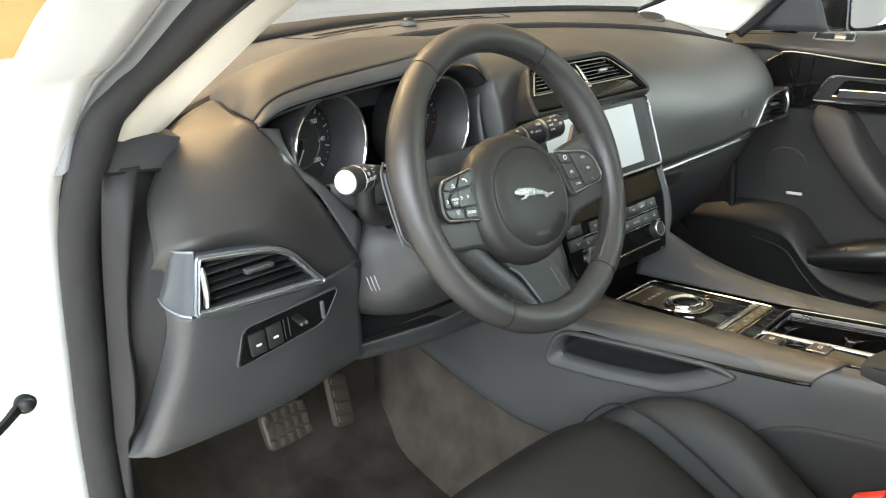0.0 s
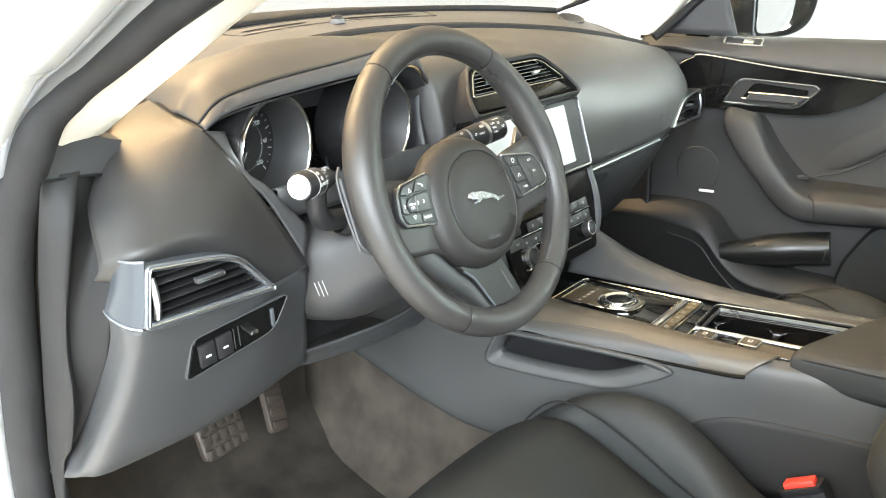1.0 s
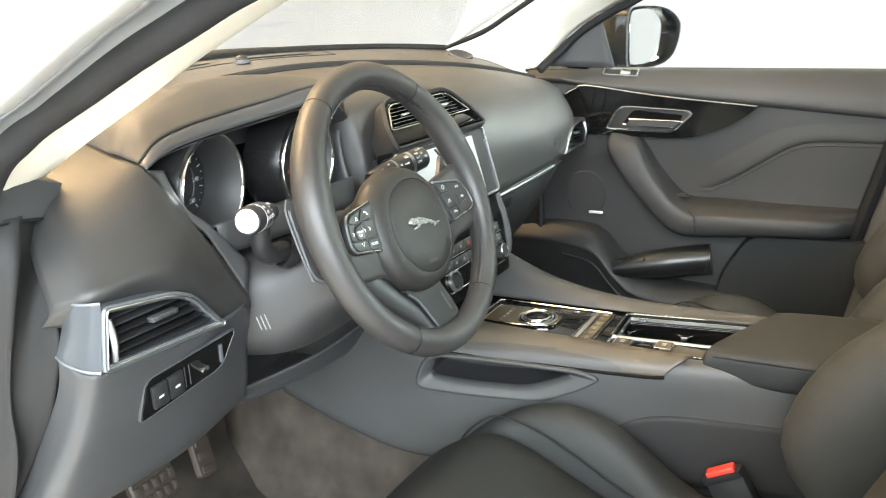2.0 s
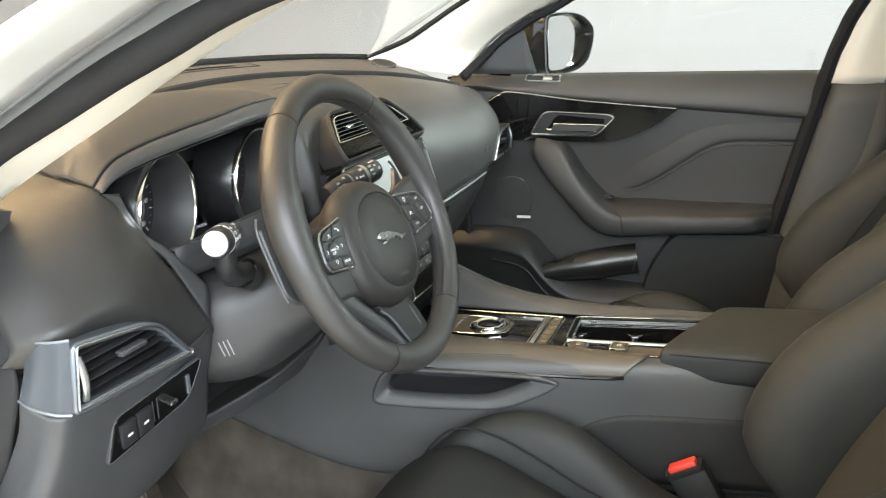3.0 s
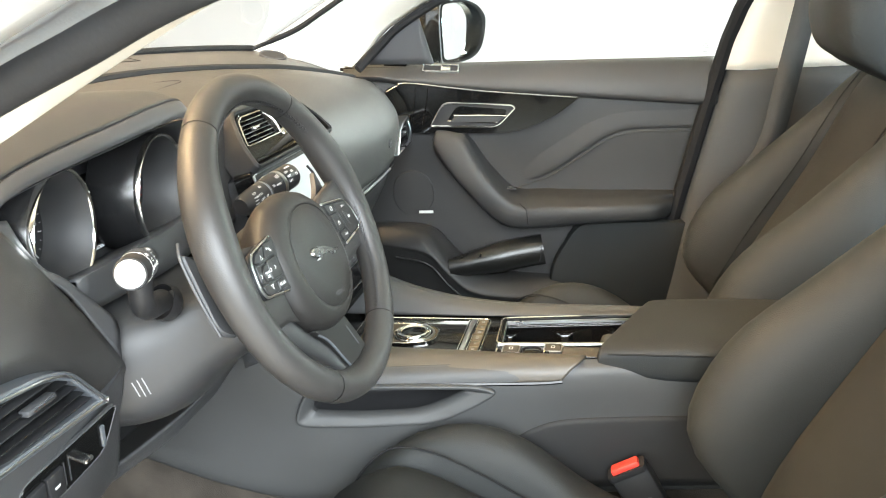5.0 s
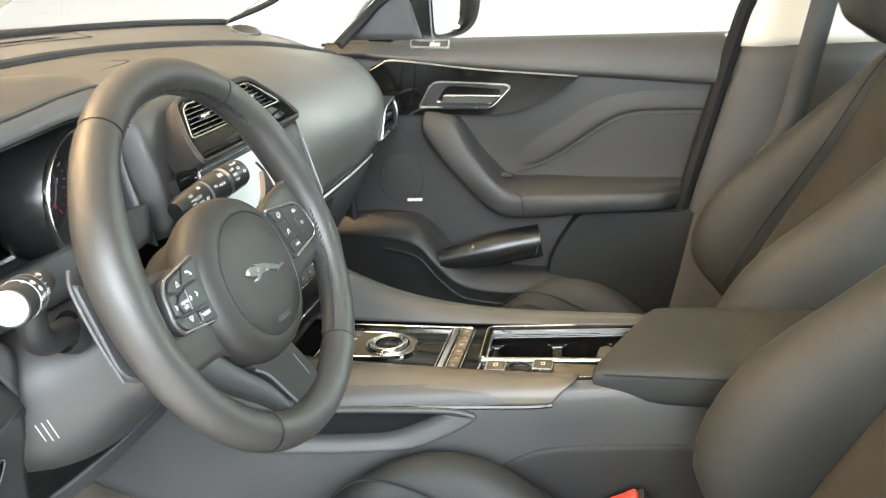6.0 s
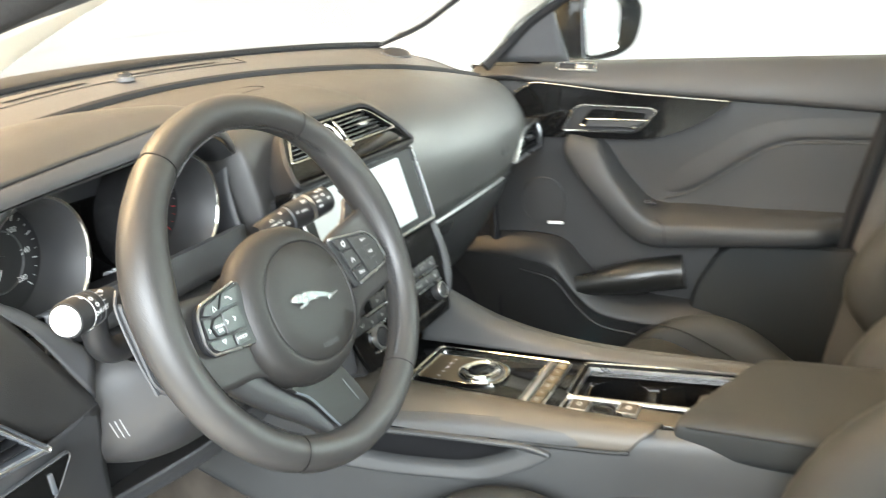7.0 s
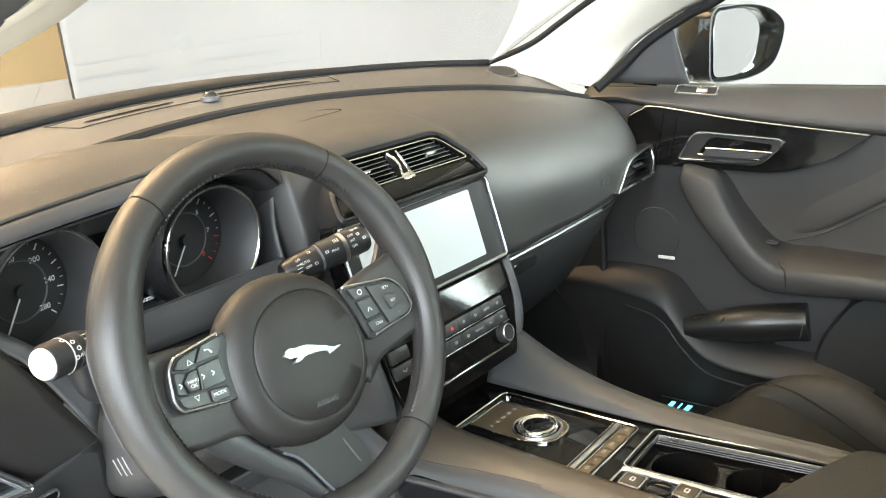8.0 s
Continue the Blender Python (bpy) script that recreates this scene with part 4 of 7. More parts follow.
part("cup_deck", plane, gloss, cup, "gloss black deck with two round wells")
for yy, xx in CUPS:
    well_ = part("cup", lathe([(0.0378, -0.0125), (0.0372, -0.016), (0.0362, -0.055), (0.034, -0.068), (0.0, -0.0685)], top(xx, yy), 40), gloss, cup, "gloss black round cup well")
    part("cup_rim", lathe([(0.0395, -0.0132), (0.0388, -0.0112), (0.0374, -0.0112), (0.0370, -0.0135)], top(xx, yy), 48), gloss, well_, "rounded cup rim")
    part("cup_mat", lathe([(0.030, -0.0680), (0.029, -0.0670), (0.012, -0.0668), (0.011, -0.0655), (0.0, -0.0654)], top(xx, yy), 32), rubber, well_, "ribbed rubber mat")
for k in range(3):
    part("roller_slat", tube([(0.036 + 0.0030 * k, -0.130, Z - 0.006 + 0.0012 * k), (0.060 + 0.0030 * k, -0.325, Z - 0.006 + 0.0012 * k)], 0.0010, 6), cowl_gloss, cup)
part("divider", tube([(-0.0475, -0.128, Z + 0.003), (-0.0335, -0.330, Z + 0.003)], 0.0034, 10), satin, cup, "chrome divider bar")
socket = thing("power_socket_tray", "small gloss tray with square switches", "tray", (-0.06, -0.2, Z))
part("tray", box((-0.065, -0.225, Z + 0.0005), (0.040, 0.19, 0.003), 0.001), gloss, socket)
part("tray_edge", box((-0.067, -0.1275, Z + 0.0025), (0.040, 0.0036, 0.005), 0.0014), chrome, socket, "chrome front edge")
for yy, xx in ((-0.149, -0.066), (-0.208, -0.058)):
    s = part("switch", box((xx, yy, Z + 0.0040), (0.022, 0.022, 0.006), 0.0012), brown_satin, socket, "brown square switch")
    part("switch_edge", ring(rect(0.0262, 0.0262, 0.003, xx, yy), rect(0.022, 0.022, 0.002, xx, yy), 0.0062, top(0, 0), 0.0006), satin, s)
    part("symbol", ring(rect(0.0075, 0.0055, 0.001, xx, yy, 2), rect(0.0055, 0.0035, 0.0006, xx, yy, 2), 0.0003, top(0, 0, Z + 0.0071), 0.0001), white_mark, s, smooth=0)
part("lid", box((-0.066, -0.255, Z + 0.002), (0.034, 0.068, 0.005), 0.002), brown_satin, socket, "brown satin lid")
part("lid_edge", box((-0.0830, -0.230, Z + 0.003), (0.0016, 0.100, 0.004), 0.0006), satin, socket)
part("round_socket", lathe([(0.0150, 0.002), (0.0148, 0.0032), (0.0132, 0.0034), (0.0128, 0.002)], top(-0.062, -0.178), 32), cowl_gloss, socket, "gloss round socket cover")
# armrest
arm = thing("armrest", "black leather lid of the centre armrest", "armrest", (-0.02, -0.45, 0.72))
arm_sec = lambda y, d, zt: [(-0.006 + (0.098 + d) * c, y, (zt + 0.708) / 2 + (zt - 0.708) / 2 * s_) for c, s_ in [(math.copysign(abs(math.cos(a)) ** 0.3, math.cos(a)), math.copysign(abs(math.sin(a)) ** 0.45, math.sin(a))) for a in np.arange(32) * 2 * math.pi / 32]]
v, f = skin([arm_sec(-0.268, -0.012, 0.752), arm_sec(-0.271, -0.004, 0.761), arm_sec(-0.285, 0.0, 0.765), arm_sec(-0.36, 0.0, 0.768), arm_sec(-0.50, 0.0, 0.769), arm_sec(-0.62, 0.0, 0.770), arm_sec(-0.66, -0.004, 0.764)], 40, 48, True)
v = [(x, y - 0.40 * (x + 0.10) * max(0.0, min(1.0, (y + 0.62) / 0.32)), z) for x, y, z in v]      # the front edge runs obliquely
f.append(tuple(range(48)))
part("lid", (v, f), arm_leather, arm, smooth=50)
part("seam", tube([(-0.1035, y, 0.754) for y in np.linspace(-0.285, -0.64, 20)], 0.0012, 6), rubber, arm, "sewn edge seam")

# ---- steering wheel ----
TILT = radians(20.6)
WM = basis((WX, 0.024, 1.001), (1, 0, 0), (0, math.sin(TILT), math.cos(TILT)))
wheel = thing("steering_wheel", "black leather steering wheel with satin trimmed buttons", "steering wheel", (WX, 0.024, 1.001))
R0, r0 = 0.163, 0.0165


def rim_at(a, grow=0.0):
    """A ring of the rim's section at the angle a from the top."""
    thumb = math.exp(-((abs(math.degrees(a if a < math.pi else a - 2 * math.pi)) - 72) / 20) ** 2)
    out = []
    for k in range(20):
        b = 2 * math.pi * k / 20
        rr = r0 + grow + 0.0025 * thumb
        rad = R0 + rr * math.cos(b) - 0.003 * thumb * (math.cos(b) < 0)
        out.append((rad * math.sin(a), rad * math.cos(a), rr * 1.04 * math.sin(b)))
    return out


seams = [radians(d) for d in (-35, 35, 147, 213)]
for a0, a1, nm in ((-35, 35, "rim_top"), (35, 147, "rim_side"), (147, 213, "rim_bottom"), (213, 325, "rim_side")):
    n = int((a1 - a0) / 2)
    net = [rim_at(radians(a) % (2 * math.pi), -0.0006 if i in (0, n) else 0.0) for i, a in enumerate(np.linspace(a0 + 0.3, a1 - 0.3, n + 1))]
    part(nm, moved(sheet(net, close_v=True), WM), wheel_leather, wheel, smooth=60)
for a in seams:
    part("rim_seam", moved(sheet([rim_at((a + d) % (2 * math.pi), -0.0012) for d in (-0.006, 0.006)], close_v=True), WM), rubber, wheel, "sunken seam in the leather")
stitches = []
for lo, hi in ((-34, 34), (36, 64), (84, 146), (214, 276), (296, 324)):
    for a in np.arange(lo, hi, 1.9):
        t = radians(a)
        for lean, e0, e1 in ((0.014, 0.20, 0.34), (-0.014, 0.34, 0.48)):
            p = [((R0 - (r0 + 0.0010) * math.cos(e)) * math.sin(t + d), (R0 - (r0 + 0.0010) * math.cos(e)) * math.cos(t + d), (r0 + 0.0010) * 1.04 * math.sin(e)) for d, e in ((0.0, e0), (lean / 2, (e0 + e1) / 2), (lean, e1))]
            stitches.append(tube(p, 0.0008, 5))
part("stitching", moved(join(*stitches), WM), button_black, wheel, "black cross stitching", kind="stuff")
# hub
hub_rows = []
for grow, zz in ((0.72, -0.050), (0.88, -0.034), (0.98, -0.020), (1.02, -0.008), (1.005, 0.001), (0.96, 0.008), (0.89, 0.0125), (0.81, 0.0145), (0.770, 0.0148), (0.752, 0.0134), (0.732, 0.0150), (0.48, 0.0175), (0.2, 0.0185), (0.0, 0.0187)):
    hub_rows.append([(x, y, zz) for x, y in oval(0.0745 * grow, 0.0740 * grow, 64, 2.15, -0.004 - 0.028 * max(0, grow - 0.72), -0.0258 + 0.006 * max(0, grow - 0.72))])
part("airbag_cover", moved(sheet(hub_rows, close_v=True), WM), hub_leather, wheel, "black airbag cover", smooth=50)
part("hub_back", moved(lathe([(0.052, -0.07), (0.058, -0.05), (0.064, -0.03)], Matrix.Translation((-0.008, -0.026, 0)), 40), WM), plastic_dark, wheel)
em = WM @ Matrix.Translation((-0.007, -0.0245, 0.0182)) @ pose(0, 0, 0, 0, 0, -15)
emb = [(-0.0310, -0.0005), (-0.0290, 0.0040), (-0.0255, 0.0058), (-0.0200, 0.0050), (-0.0120, 0.0068), (-0.0020, 0.0066), (0.0070, 0.0048), (0.0140, 0.0042), (0.0220, 0.0020), (0.0310, 0.0036), (0.0325, 0.0026), (0.0250, -0.0006), (0.0190, -0.0034), (0.0165, -0.0030), (0.0150, -0.0004), (0.0060, -0.0004), (-0.0030, -0.0016), (-0.0100, -0.0024), (-0.0150, -0.0062), (-0.0205, -0.0078), (-0.0212, -0.0060), (-0.0180, -0.0032), (-0.0240, -0.0030), (-0.0270, -0.0040)]
part("badge", prism([tuple(p) for p in spline(emb, 96, True)], 0.0034, em, 0.0022), badge_silver, wheel, "plain silver badge")
lettering("airbag_word", "AIRBAG", 0.0070, WM @ Matrix.Translation((-0.009, -0.0690, 0.0168)) @ pose(0, 0, 0, 0, 0, -6), brow_plastic, wheel)


def spoke_arm(s):
    rows = [[(s * 0.060, 0.008, -0.004), (s * 0.060, -0.03, 0.002), (s * 0.060, -0.078, -0.004)],
            [(s * 0.085, 0.018, -0.003), (s * 0.085, -0.025, 0.001), (s * 0.085, -0.062, -0.004)],
            [(s * 0.115, 0.024, -0.002), (s * 0.115, -0.02, 0.001), (s * 0.115, -0.058, -0.003)],
            [(s * 0.138, 0.028, 0.000), (s * 0.138, -0.015, 0.002), (s * 0.138, -0.055, -0.001)],
            [(s * 0.156, 0.040, 0.002), (s * 0.160, -0.005, 0.004), (s * 0.155, -0.060, 0.000)]]
    return rows


for s in (-1, 1):
    part("spoke", moved(skin(spoke_arm(s), 16, 12), WM @ Matrix.Translation((0, 0, -0.0065))), wheel_leather, wheel, smooth=60, thick=0.012)
    # shift paddle behind the spoke
    pad_o = rounded([(s * 0.085, 0.008), (s * 0.138, 0.018), (s * 0.164, 0.050), (s * 0.168, -0.030), (s * 0.145, -0.046), (s * 0.10, -0.045)], [0.01, 0.02, 0.012, 0.012, 0.02, 0.01], 5)
    pdl = part("shift_paddle", prism(pad_o if s > 0 else pad_o[::-1], 0.006, WM @ Matrix.Translation((0, 0, -0.034)), 0.002), plastic, wheel, "grey shift paddle")
    part("paddle_edge", moved(tube(spline([(s * 0.158, 0.055, -0.031), (s * 0.166, 0.04, -0.031), (s * 0.168, 0.0, -0.031), (s * 0.166, -0.034, -0.031)], 12), 0.0016, 6), WM), plastic, pdl, "satin silver edge")
# switch pods, their silver edges and buttons
PODS = (([(-0.072, 0.0225), (-0.112, 0.0195), (-0.1275, 0.016), (-0.136, -0.001), (-0.1362, -0.018), (-0.128, -0.0265), (-0.080, -0.034)],
         [(-0.0815, 0.0222), (-0.1235, 0.0172), (-0.1305, 0.010), (-0.1352, -0.014), (-0.1318, -0.0235), (-0.0915, -0.0318)],
         {"call_button": [(-0.078, 0.0195), (-0.0985, 0.0188), (-0.108, 0.0068), (-0.086, 0.0062)],
          "up_button": [(-0.1003, 0.0186), (-0.1215, 0.0150), (-0.1272, 0.0086), (-0.118, 0.0052), (-0.1096, 0.0068)],
          "menu_button": [(-0.1086, 0.0034), (-0.1172, 0.0032), (-0.1236, -0.0026), (-0.1214, -0.0122), (-0.1120, -0.0132)],
          "voice_button": [(-0.086, 0.0046), (-0.1072, 0.0046), (-0.1106, -0.0145), (-0.088, -0.0160)],
          "left_button": [(-0.1186, 0.0044), (-0.1283, 0.0070), (-0.1310, -0.0105), (-0.1228, -0.0132), (-0.1247, -0.0030)],
          "down_button": [(-0.1314, -0.0122), (-0.1064, -0.0158), (-0.1068, -0.0266), (-0.1262, -0.0234), (-0.1308, -0.0190)],
          "mode_button": [(-0.1040, -0.0165), (-0.0880, -0.0187), (-0.0895, -0.0280), (-0.1056, -0.0266)]},
         (("call_button", "", -0.094, 0.0125), ("up_button", "", -0.1128, 0.0098), ("left_button", "", -0.1262, -0.0042), ("menu_button", "MENU", -0.1158, -0.0045), ("menu_button", "OK", -0.1164, -0.0082), ("voice_button", "", -0.1056, -0.0046), ("voice_button", "", -0.0966, -0.0050), ("mode_button", "MODE", -0.0975, -0.0220), ("down_button", "", -0.1170, -0.0178))),
        ([(0.055, 0.0165), (0.100, 0.0098), (0.121, 0.0060), (0.1335, -0.0085), (0.1372, -0.031), (0.125, -0.0365), (0.070, -0.0415)],
         [(0.0605, 0.0152), (0.1175, 0.0062), (0.1302, -0.0065), (0.1355, -0.0270), (0.1270, -0.0343), (0.0790, -0.0382)],
         {"heat_button": [(0.062, 0.0128), (0.0832, 0.0085), (0.0865, -0.0014), (0.066, 0.0004)],
          "lane_button": [(0.067, -0.0010), (0.0868, -0.0030), (0.0917, -0.0224), (0.0712, -0.0220)],
          "cancel_button": [(0.0715, -0.0235), (0.0918, -0.0240), (0.0944, -0.0334), (0.0735, -0.0355)],
          "speed_button": [(0.0852, 0.0082), (0.1180, 0.0026), (0.1285, -0.0092), (0.1325, -0.0290), (0.1235, -0.0324), (0.0970, -0.0334)],
          "resume_button": [(0.1001, -0.0049), (0.1183, -0.0093), (0.1197, -0.0205), (0.1043, -0.0228)]},
         (("heat_button", "", 0.0750, 0.0052), ("speed_button", "SET+", 0.1080, -0.0006), ("resume_button", "RES", 0.1102, -0.0148), ("lane_button", "", 0.0792, -0.0135), ("speed_button", "-", 0.1140, -0.0280), ("cancel_button", "CAN", 0.0845, -0.0291))))
pm = WM @ Matrix.Translation((0, 0, 0.0015))
for s, (body_o, silver, buttons, marks) in zip((-1, 1), PODS):
    turn = 1 if np.sum([a[0] * b_[1] - b_[0] * a[1] for a, b_ in zip(body_o, body_o[1:] + body_o[:1])]) > 0 else -1
    pod = part("button_pod", prism(rounded(body_o[::turn], 0.006, 4), 0.0060, pm, 0.0015), plastic_dark, wheel, "dark switch pod")
    part("pod_edge", moved(tube(spline([(x, y, 0.0066) for x, y in rounded(silver, [0.001, 0.014, 0.012, 0.014, 0.010, 0.001], 6)], 60), 0.0013, 8), pm), satin, pod, "satin silver edge")
    made = {}
    for nm, poly in buttons.items():
        lift = 0.0012 if nm in ("menu_button", "resume_button") else 0.0
        turn = 1 if np.sum([a[0] * b_[1] - b_[0] * a[1] for a, b_ in zip(poly, poly[1:] + poly[:1])]) > 0 else -1
        made[nm] = part(nm, prism(rounded(shrink(poly[::turn], 0.0004), 0.0016, 3), 0.0028 + lift, pm @ Matrix.Translation((0, 0, 0.0055)), 0.0007), button_black, pod)
    for nm, word, x, y in marks:
        zz = 0.0055 + 0.0031 + (0.0012 if nm in ("menu_button", "resume_button") else 0.0)
        if word:
            lettering("word", word, 0.0042 if word != "MENU" else 0.0036, pm @ Matrix.Translation((x, y, zz)) @ pose(0, 0, 0, 0, 0, -4), white_mark, made[nm])
        elif nm == "up_button" or nm == "down_button":
            k = 1 if nm == "up_button" else -1
            tri = [(x - 0.0026, y - 0.0018 * k), (x + 0.0026, y - 0.0018 * k), (x, y + 0.0028 * k)][::k]
            part("symbol", ring(tri, shrink(tri, 0.0009), 0.0003, pm @ Matrix.Translation((0, 0, zz)), 0.0001), white_mark, made[nm], smooth=0)
        elif nm in ("lane_button", "voice_button", "left_button"):
            lean = 24 if nm == "lane_button" else 48
            for q in (-1, 1):
                part("symbol", box((0, 0, 0), (0.0009, 0.0046 if nm == "lane_button" else 0.0030, 0.0003), 0, pm @ Matrix.Translation((x + (q * 0.0016 if nm == "lane_button" else 0), y + (0 if nm == "lane_button" else q * 0.0009), zz)) @ pose(0, 0, 0, 0, 0, q * lean)), white_mark, made[nm], smooth=0)
        elif nm == "heat_button":
            part("symbol", ring(oval(0.0032, 0.0030, 16, 2, x, y), oval(0.0021, 0.0019, 16, 2, x, y), 0.0003, pm @ Matrix.Translation((0, 0, zz)), 0.0001), white_mark, made[nm], smooth=0)
        else:
            part("symbol", moved(tube(spline([(x - 0.0030, y + 0.0014, zz), (x + 0.0004, y + 0.0010, zz), (x + 0.0026, y - 0.0022, zz)], 8), [0.0011, 0.0007, 0.0006, 0.0005, 0.0005, 0.0005, 0.0006, 0.0007, 0.0011], 6), pm), white_mark, made[nm])
# lower spoke: a grey web sweeping down from the driver's side, leather gusset and satin plate
web = [[(-0.118, -0.026, -0.012), (-0.090, -0.048, -0.012), (-0.066, -0.082, -0.011), (-0.040, -0.112, -0.010), (-0.022, -0.150, -0.009)],
       [(-0.123, -0.031, -0.011), (-0.096, -0.060, -0.010), (-0.070, -0.092, -0.009), (-0.043, -0.122, -0.009), (-0.026, -0.153, -0.008)],
       [(-0.127, -0.037, -0.014), (-0.1035, -0.070, -0.014), (-0.0745, -0.101, -0.013), (-0.044, -0.131, -0.012), (-0.030, -0.156, -0.010)],
       [(-0.124, -0.038, -0.026), (-0.100, -0.071, -0.026), (-0.071, -0.102, -0.025), (-0.041, -0.132, -0.023), (-0.027, -0.156, -0.020)]]
part("spoke_web", moved(skin(web, 10, 24), WM), column_plastic, wheel, "grey plastic spoke web", smooth=60, thick=0.003)
rows = [[(-0.060, -0.085, -0.014), (-0.02, -0.092, -0.010), (0.014, -0.088, -0.014)], [(-0.046, -0.110, -0.013), (-0.01, -0.116, -0.010), (0.020, -0.112, -0.013)], [(-0.033, -0.132, -0.011), (0.0, -0.138, -0.008), (0.027, -0.135, -0.010)], [(-0.030, -0.156, 0.000), (0.0, -0.158, 0.003), (0.034, -0.156, 0.000)]]
part("lower_spoke", moved(skin(rows, 12, 12), WM @ Matrix.Translation((0, 0, -0.006))), wheel_leather, wheel, smooth=60, thick=0.010)
SPM = WM @ Matrix.Translation((0, 0, -0.010))
ins = rounded([(-0.0620, -0.0860), (-0.0560, -0.0935), (-0.0415, -0.1075), (-0.0250, -0.1400), (-0.0175, -0.1505), (0.0020, -0.1560), (0.0250, -0.1555), (0.0312, -0.1470), (0.0245, -0.1220), (0.0140, -0.1000), (0.012, -0.0860)], [0.002, 0.008, 0.02, 0.012, 0.008, 0.02, 0.008, 0.008, 0.02, 0.02, 0.002], 5)
plate_ = part("spoke_insert", prism(ins, 0.0068, SPM, 0.0022), spoke_satin, wheel, "dark satin spoke plate")
part("insert_edge", moved(tube(spline([(-0.0560, -0.0930, 0.0060), (-0.0415, -0.1072, 0.0060), (-0.0255, -0.1390, 0.0060), (-0.0178, -0.1495, 0.0058), (0.0010, -0.1550, 0.0056), (0.0180, -0.1560, 0.0054)], 36), 0.0013, 8), SPM), satin_paint, plate_, "thin bright edge")
# pale bar drawn as a highlight; the plate itself is smooth
part("inset_glint", moved(tube([(0.0060, -0.110, 0.0070), (0.0150, -0.136, 0.0070)], 0.0009, 6), SPM), plastic, plate_, "raised rib")

# steering column shroud
col = thing("steering_column", "grey plastic steering column shroud", "steering column", (WX, 0.15, 0.88))


def sec(y, hw, zc, hh, pw=3.0):
    return [(WX + x, y, zc + z) for x, z in oval(hw, hh, 40, pw)]


v, f = skin([sec(0.24, 0.128, 0.880, 0.078), sec(0.185, 0.118, 0.884, 0.074), sec(0.15, 0.100, 0.893, 0.068), sec(0.11, 0.080, 0.918, 0.055), sec(0.07, 0.072, 0.935, 0.047), sec(0.045, 0.066, 0.944, 0.042)], 30, 48, True)
f.append(tuple(range(30 * 48, 31 * 48)))
part("shroud", (v, f), column_plastic, col, smooth=60)
for a_, z_ in (((-0.4742, 0.1755, 0.8819), (-0.4711, 0.1713, 0.8650)), ((-0.4719, 0.1709, 0.8835), (-0.4682, 0.1666, 0.8641)), ((-0.4695, 0.1665, 0.8849), (-0.4656, 0.1624, 0.8655))):
    part("lock_mark", tube([V3(a_), (V3(a_) + V3(z_)) / 2 + V3((-0.0004, -0.0004, 0)), V3(z_)], 0.0006, 6), pale_mark, col)
# stalks
st = thing("light_stalk", "black indicator stalk with a bright silver end", "control stalk", (-0.46, 0.13, 0.98))
part("collar", lathe([(0.018, 0), (0.018, 0.012), (0.015, 0.016)], basis((-0.455, 0.14, 0.962), (0.3, 1, 0), (0.6, 0, 1)), 24), plastic_dark, st)
part("stem", tube(spline([(-0.452, 0.14, 0.962), (-0.485, 0.135, 0.968), (-0.502, 0.128, 0.985), (-0.506, 0.122, 1.012)], 14), [0.012] * 8 + [0.0115] * 7, 14), plastic_dark, st)
ax = V3((-0.543, 0.107, 1.022)) - V3((-0.485, 0.127, 1.017))
ax /= np.linalg.norm(ax)
bar = lambda d: V3((-0.543, 0.107, 1.022)) - ax * d
part("barrel", tube([bar(d) for d in (0.066, 0.05, 0.04, 0.025, 0.004, 0.001)], [0.010, 0.0125, 0.0148, 0.0155, 0.0155, 0.0145], 24), plastic_dark, st)
# near-white colour here includes the light that the flat end reflects
part("end_cap", tube([bar(d) for d in (0.008, 0.001, -0.001, -0.0025, -0.003)], [0.0132, 0.0132, 0.0128, 0.0115, 0.004], 24), pale_cap, st, "pale silver end cap")
for k, d in enumerate((0.018, 0.026, 0.034)):
    part("ring_mark", tube([bar(d), bar(d + 0.001)], 0.01575, 24), white_mark if k == 0 else plastic, st)
rs = thing("wiper_stalk", "black wiper stalk with white markings", "control stalk", (-0.25, 0.11, 1.0))
tipR, rootR = V3((-0.183, 0.100, 1.0285)), V3((-0.284, 0.126, 1.0115))
axr = (tipR - rootR) / np.linalg.norm(tipR - rootR)
stem = part("barrel", tube([rootR + axr * d for d in (0, 0.006, 0.026, 0.040, 0.0405)], [0.0105, 0.0128, 0.0145, 0.0150, 0.0140], 28), button_black, rs)
part("collar_ring", tube([rootR + axr * d for d in (0.0402, 0.0412, 0.0432, 0.0438)], [0.0135, 0.0150, 0.0150, 0.0135], 28), satin_paint, rs, "silver ring")
part("twist_grip", tube([rootR + axr * d for d in (0.043, 0.0440, 0.068, 0.0685)], [0.0142, 0.0158, 0.0160, 0.0150], 28), button_black, rs)
part("collar_ring", tube([rootR + axr * d for d in (0.0683, 0.0690, 0.0735, 0.0740)], [0.0145, 0.0162, 0.0162, 0.0145], 28), satin, rs, "silver ring")
part("tip", tube([rootR + axr * d for d in (0.0735, 0.0742, 0.098, 0.1015, 0.103)], [0.0145, 0.0160, 0.0155, 0.0140, 0.0100], 28), button_black, rs)


def on_barrel(root, axis, toward, d, angle, radius):
    """A frame on a round barrel: x along it, z outwards, turned from the side that faces the seat."""
    n0 = V3(toward) - axis * (V3(toward) @ axis)
    n0 = n0 / np.linalg.norm(n0)
    b0 = np.cross(axis, n0)
    n_ = n0 * math.cos(radians(angle)) - b0 * math.sin(radians(angle))
    return basis(tuple(root + axis * d + n_ * radius), tuple(axis), tuple(np.cross(n_, axis)))


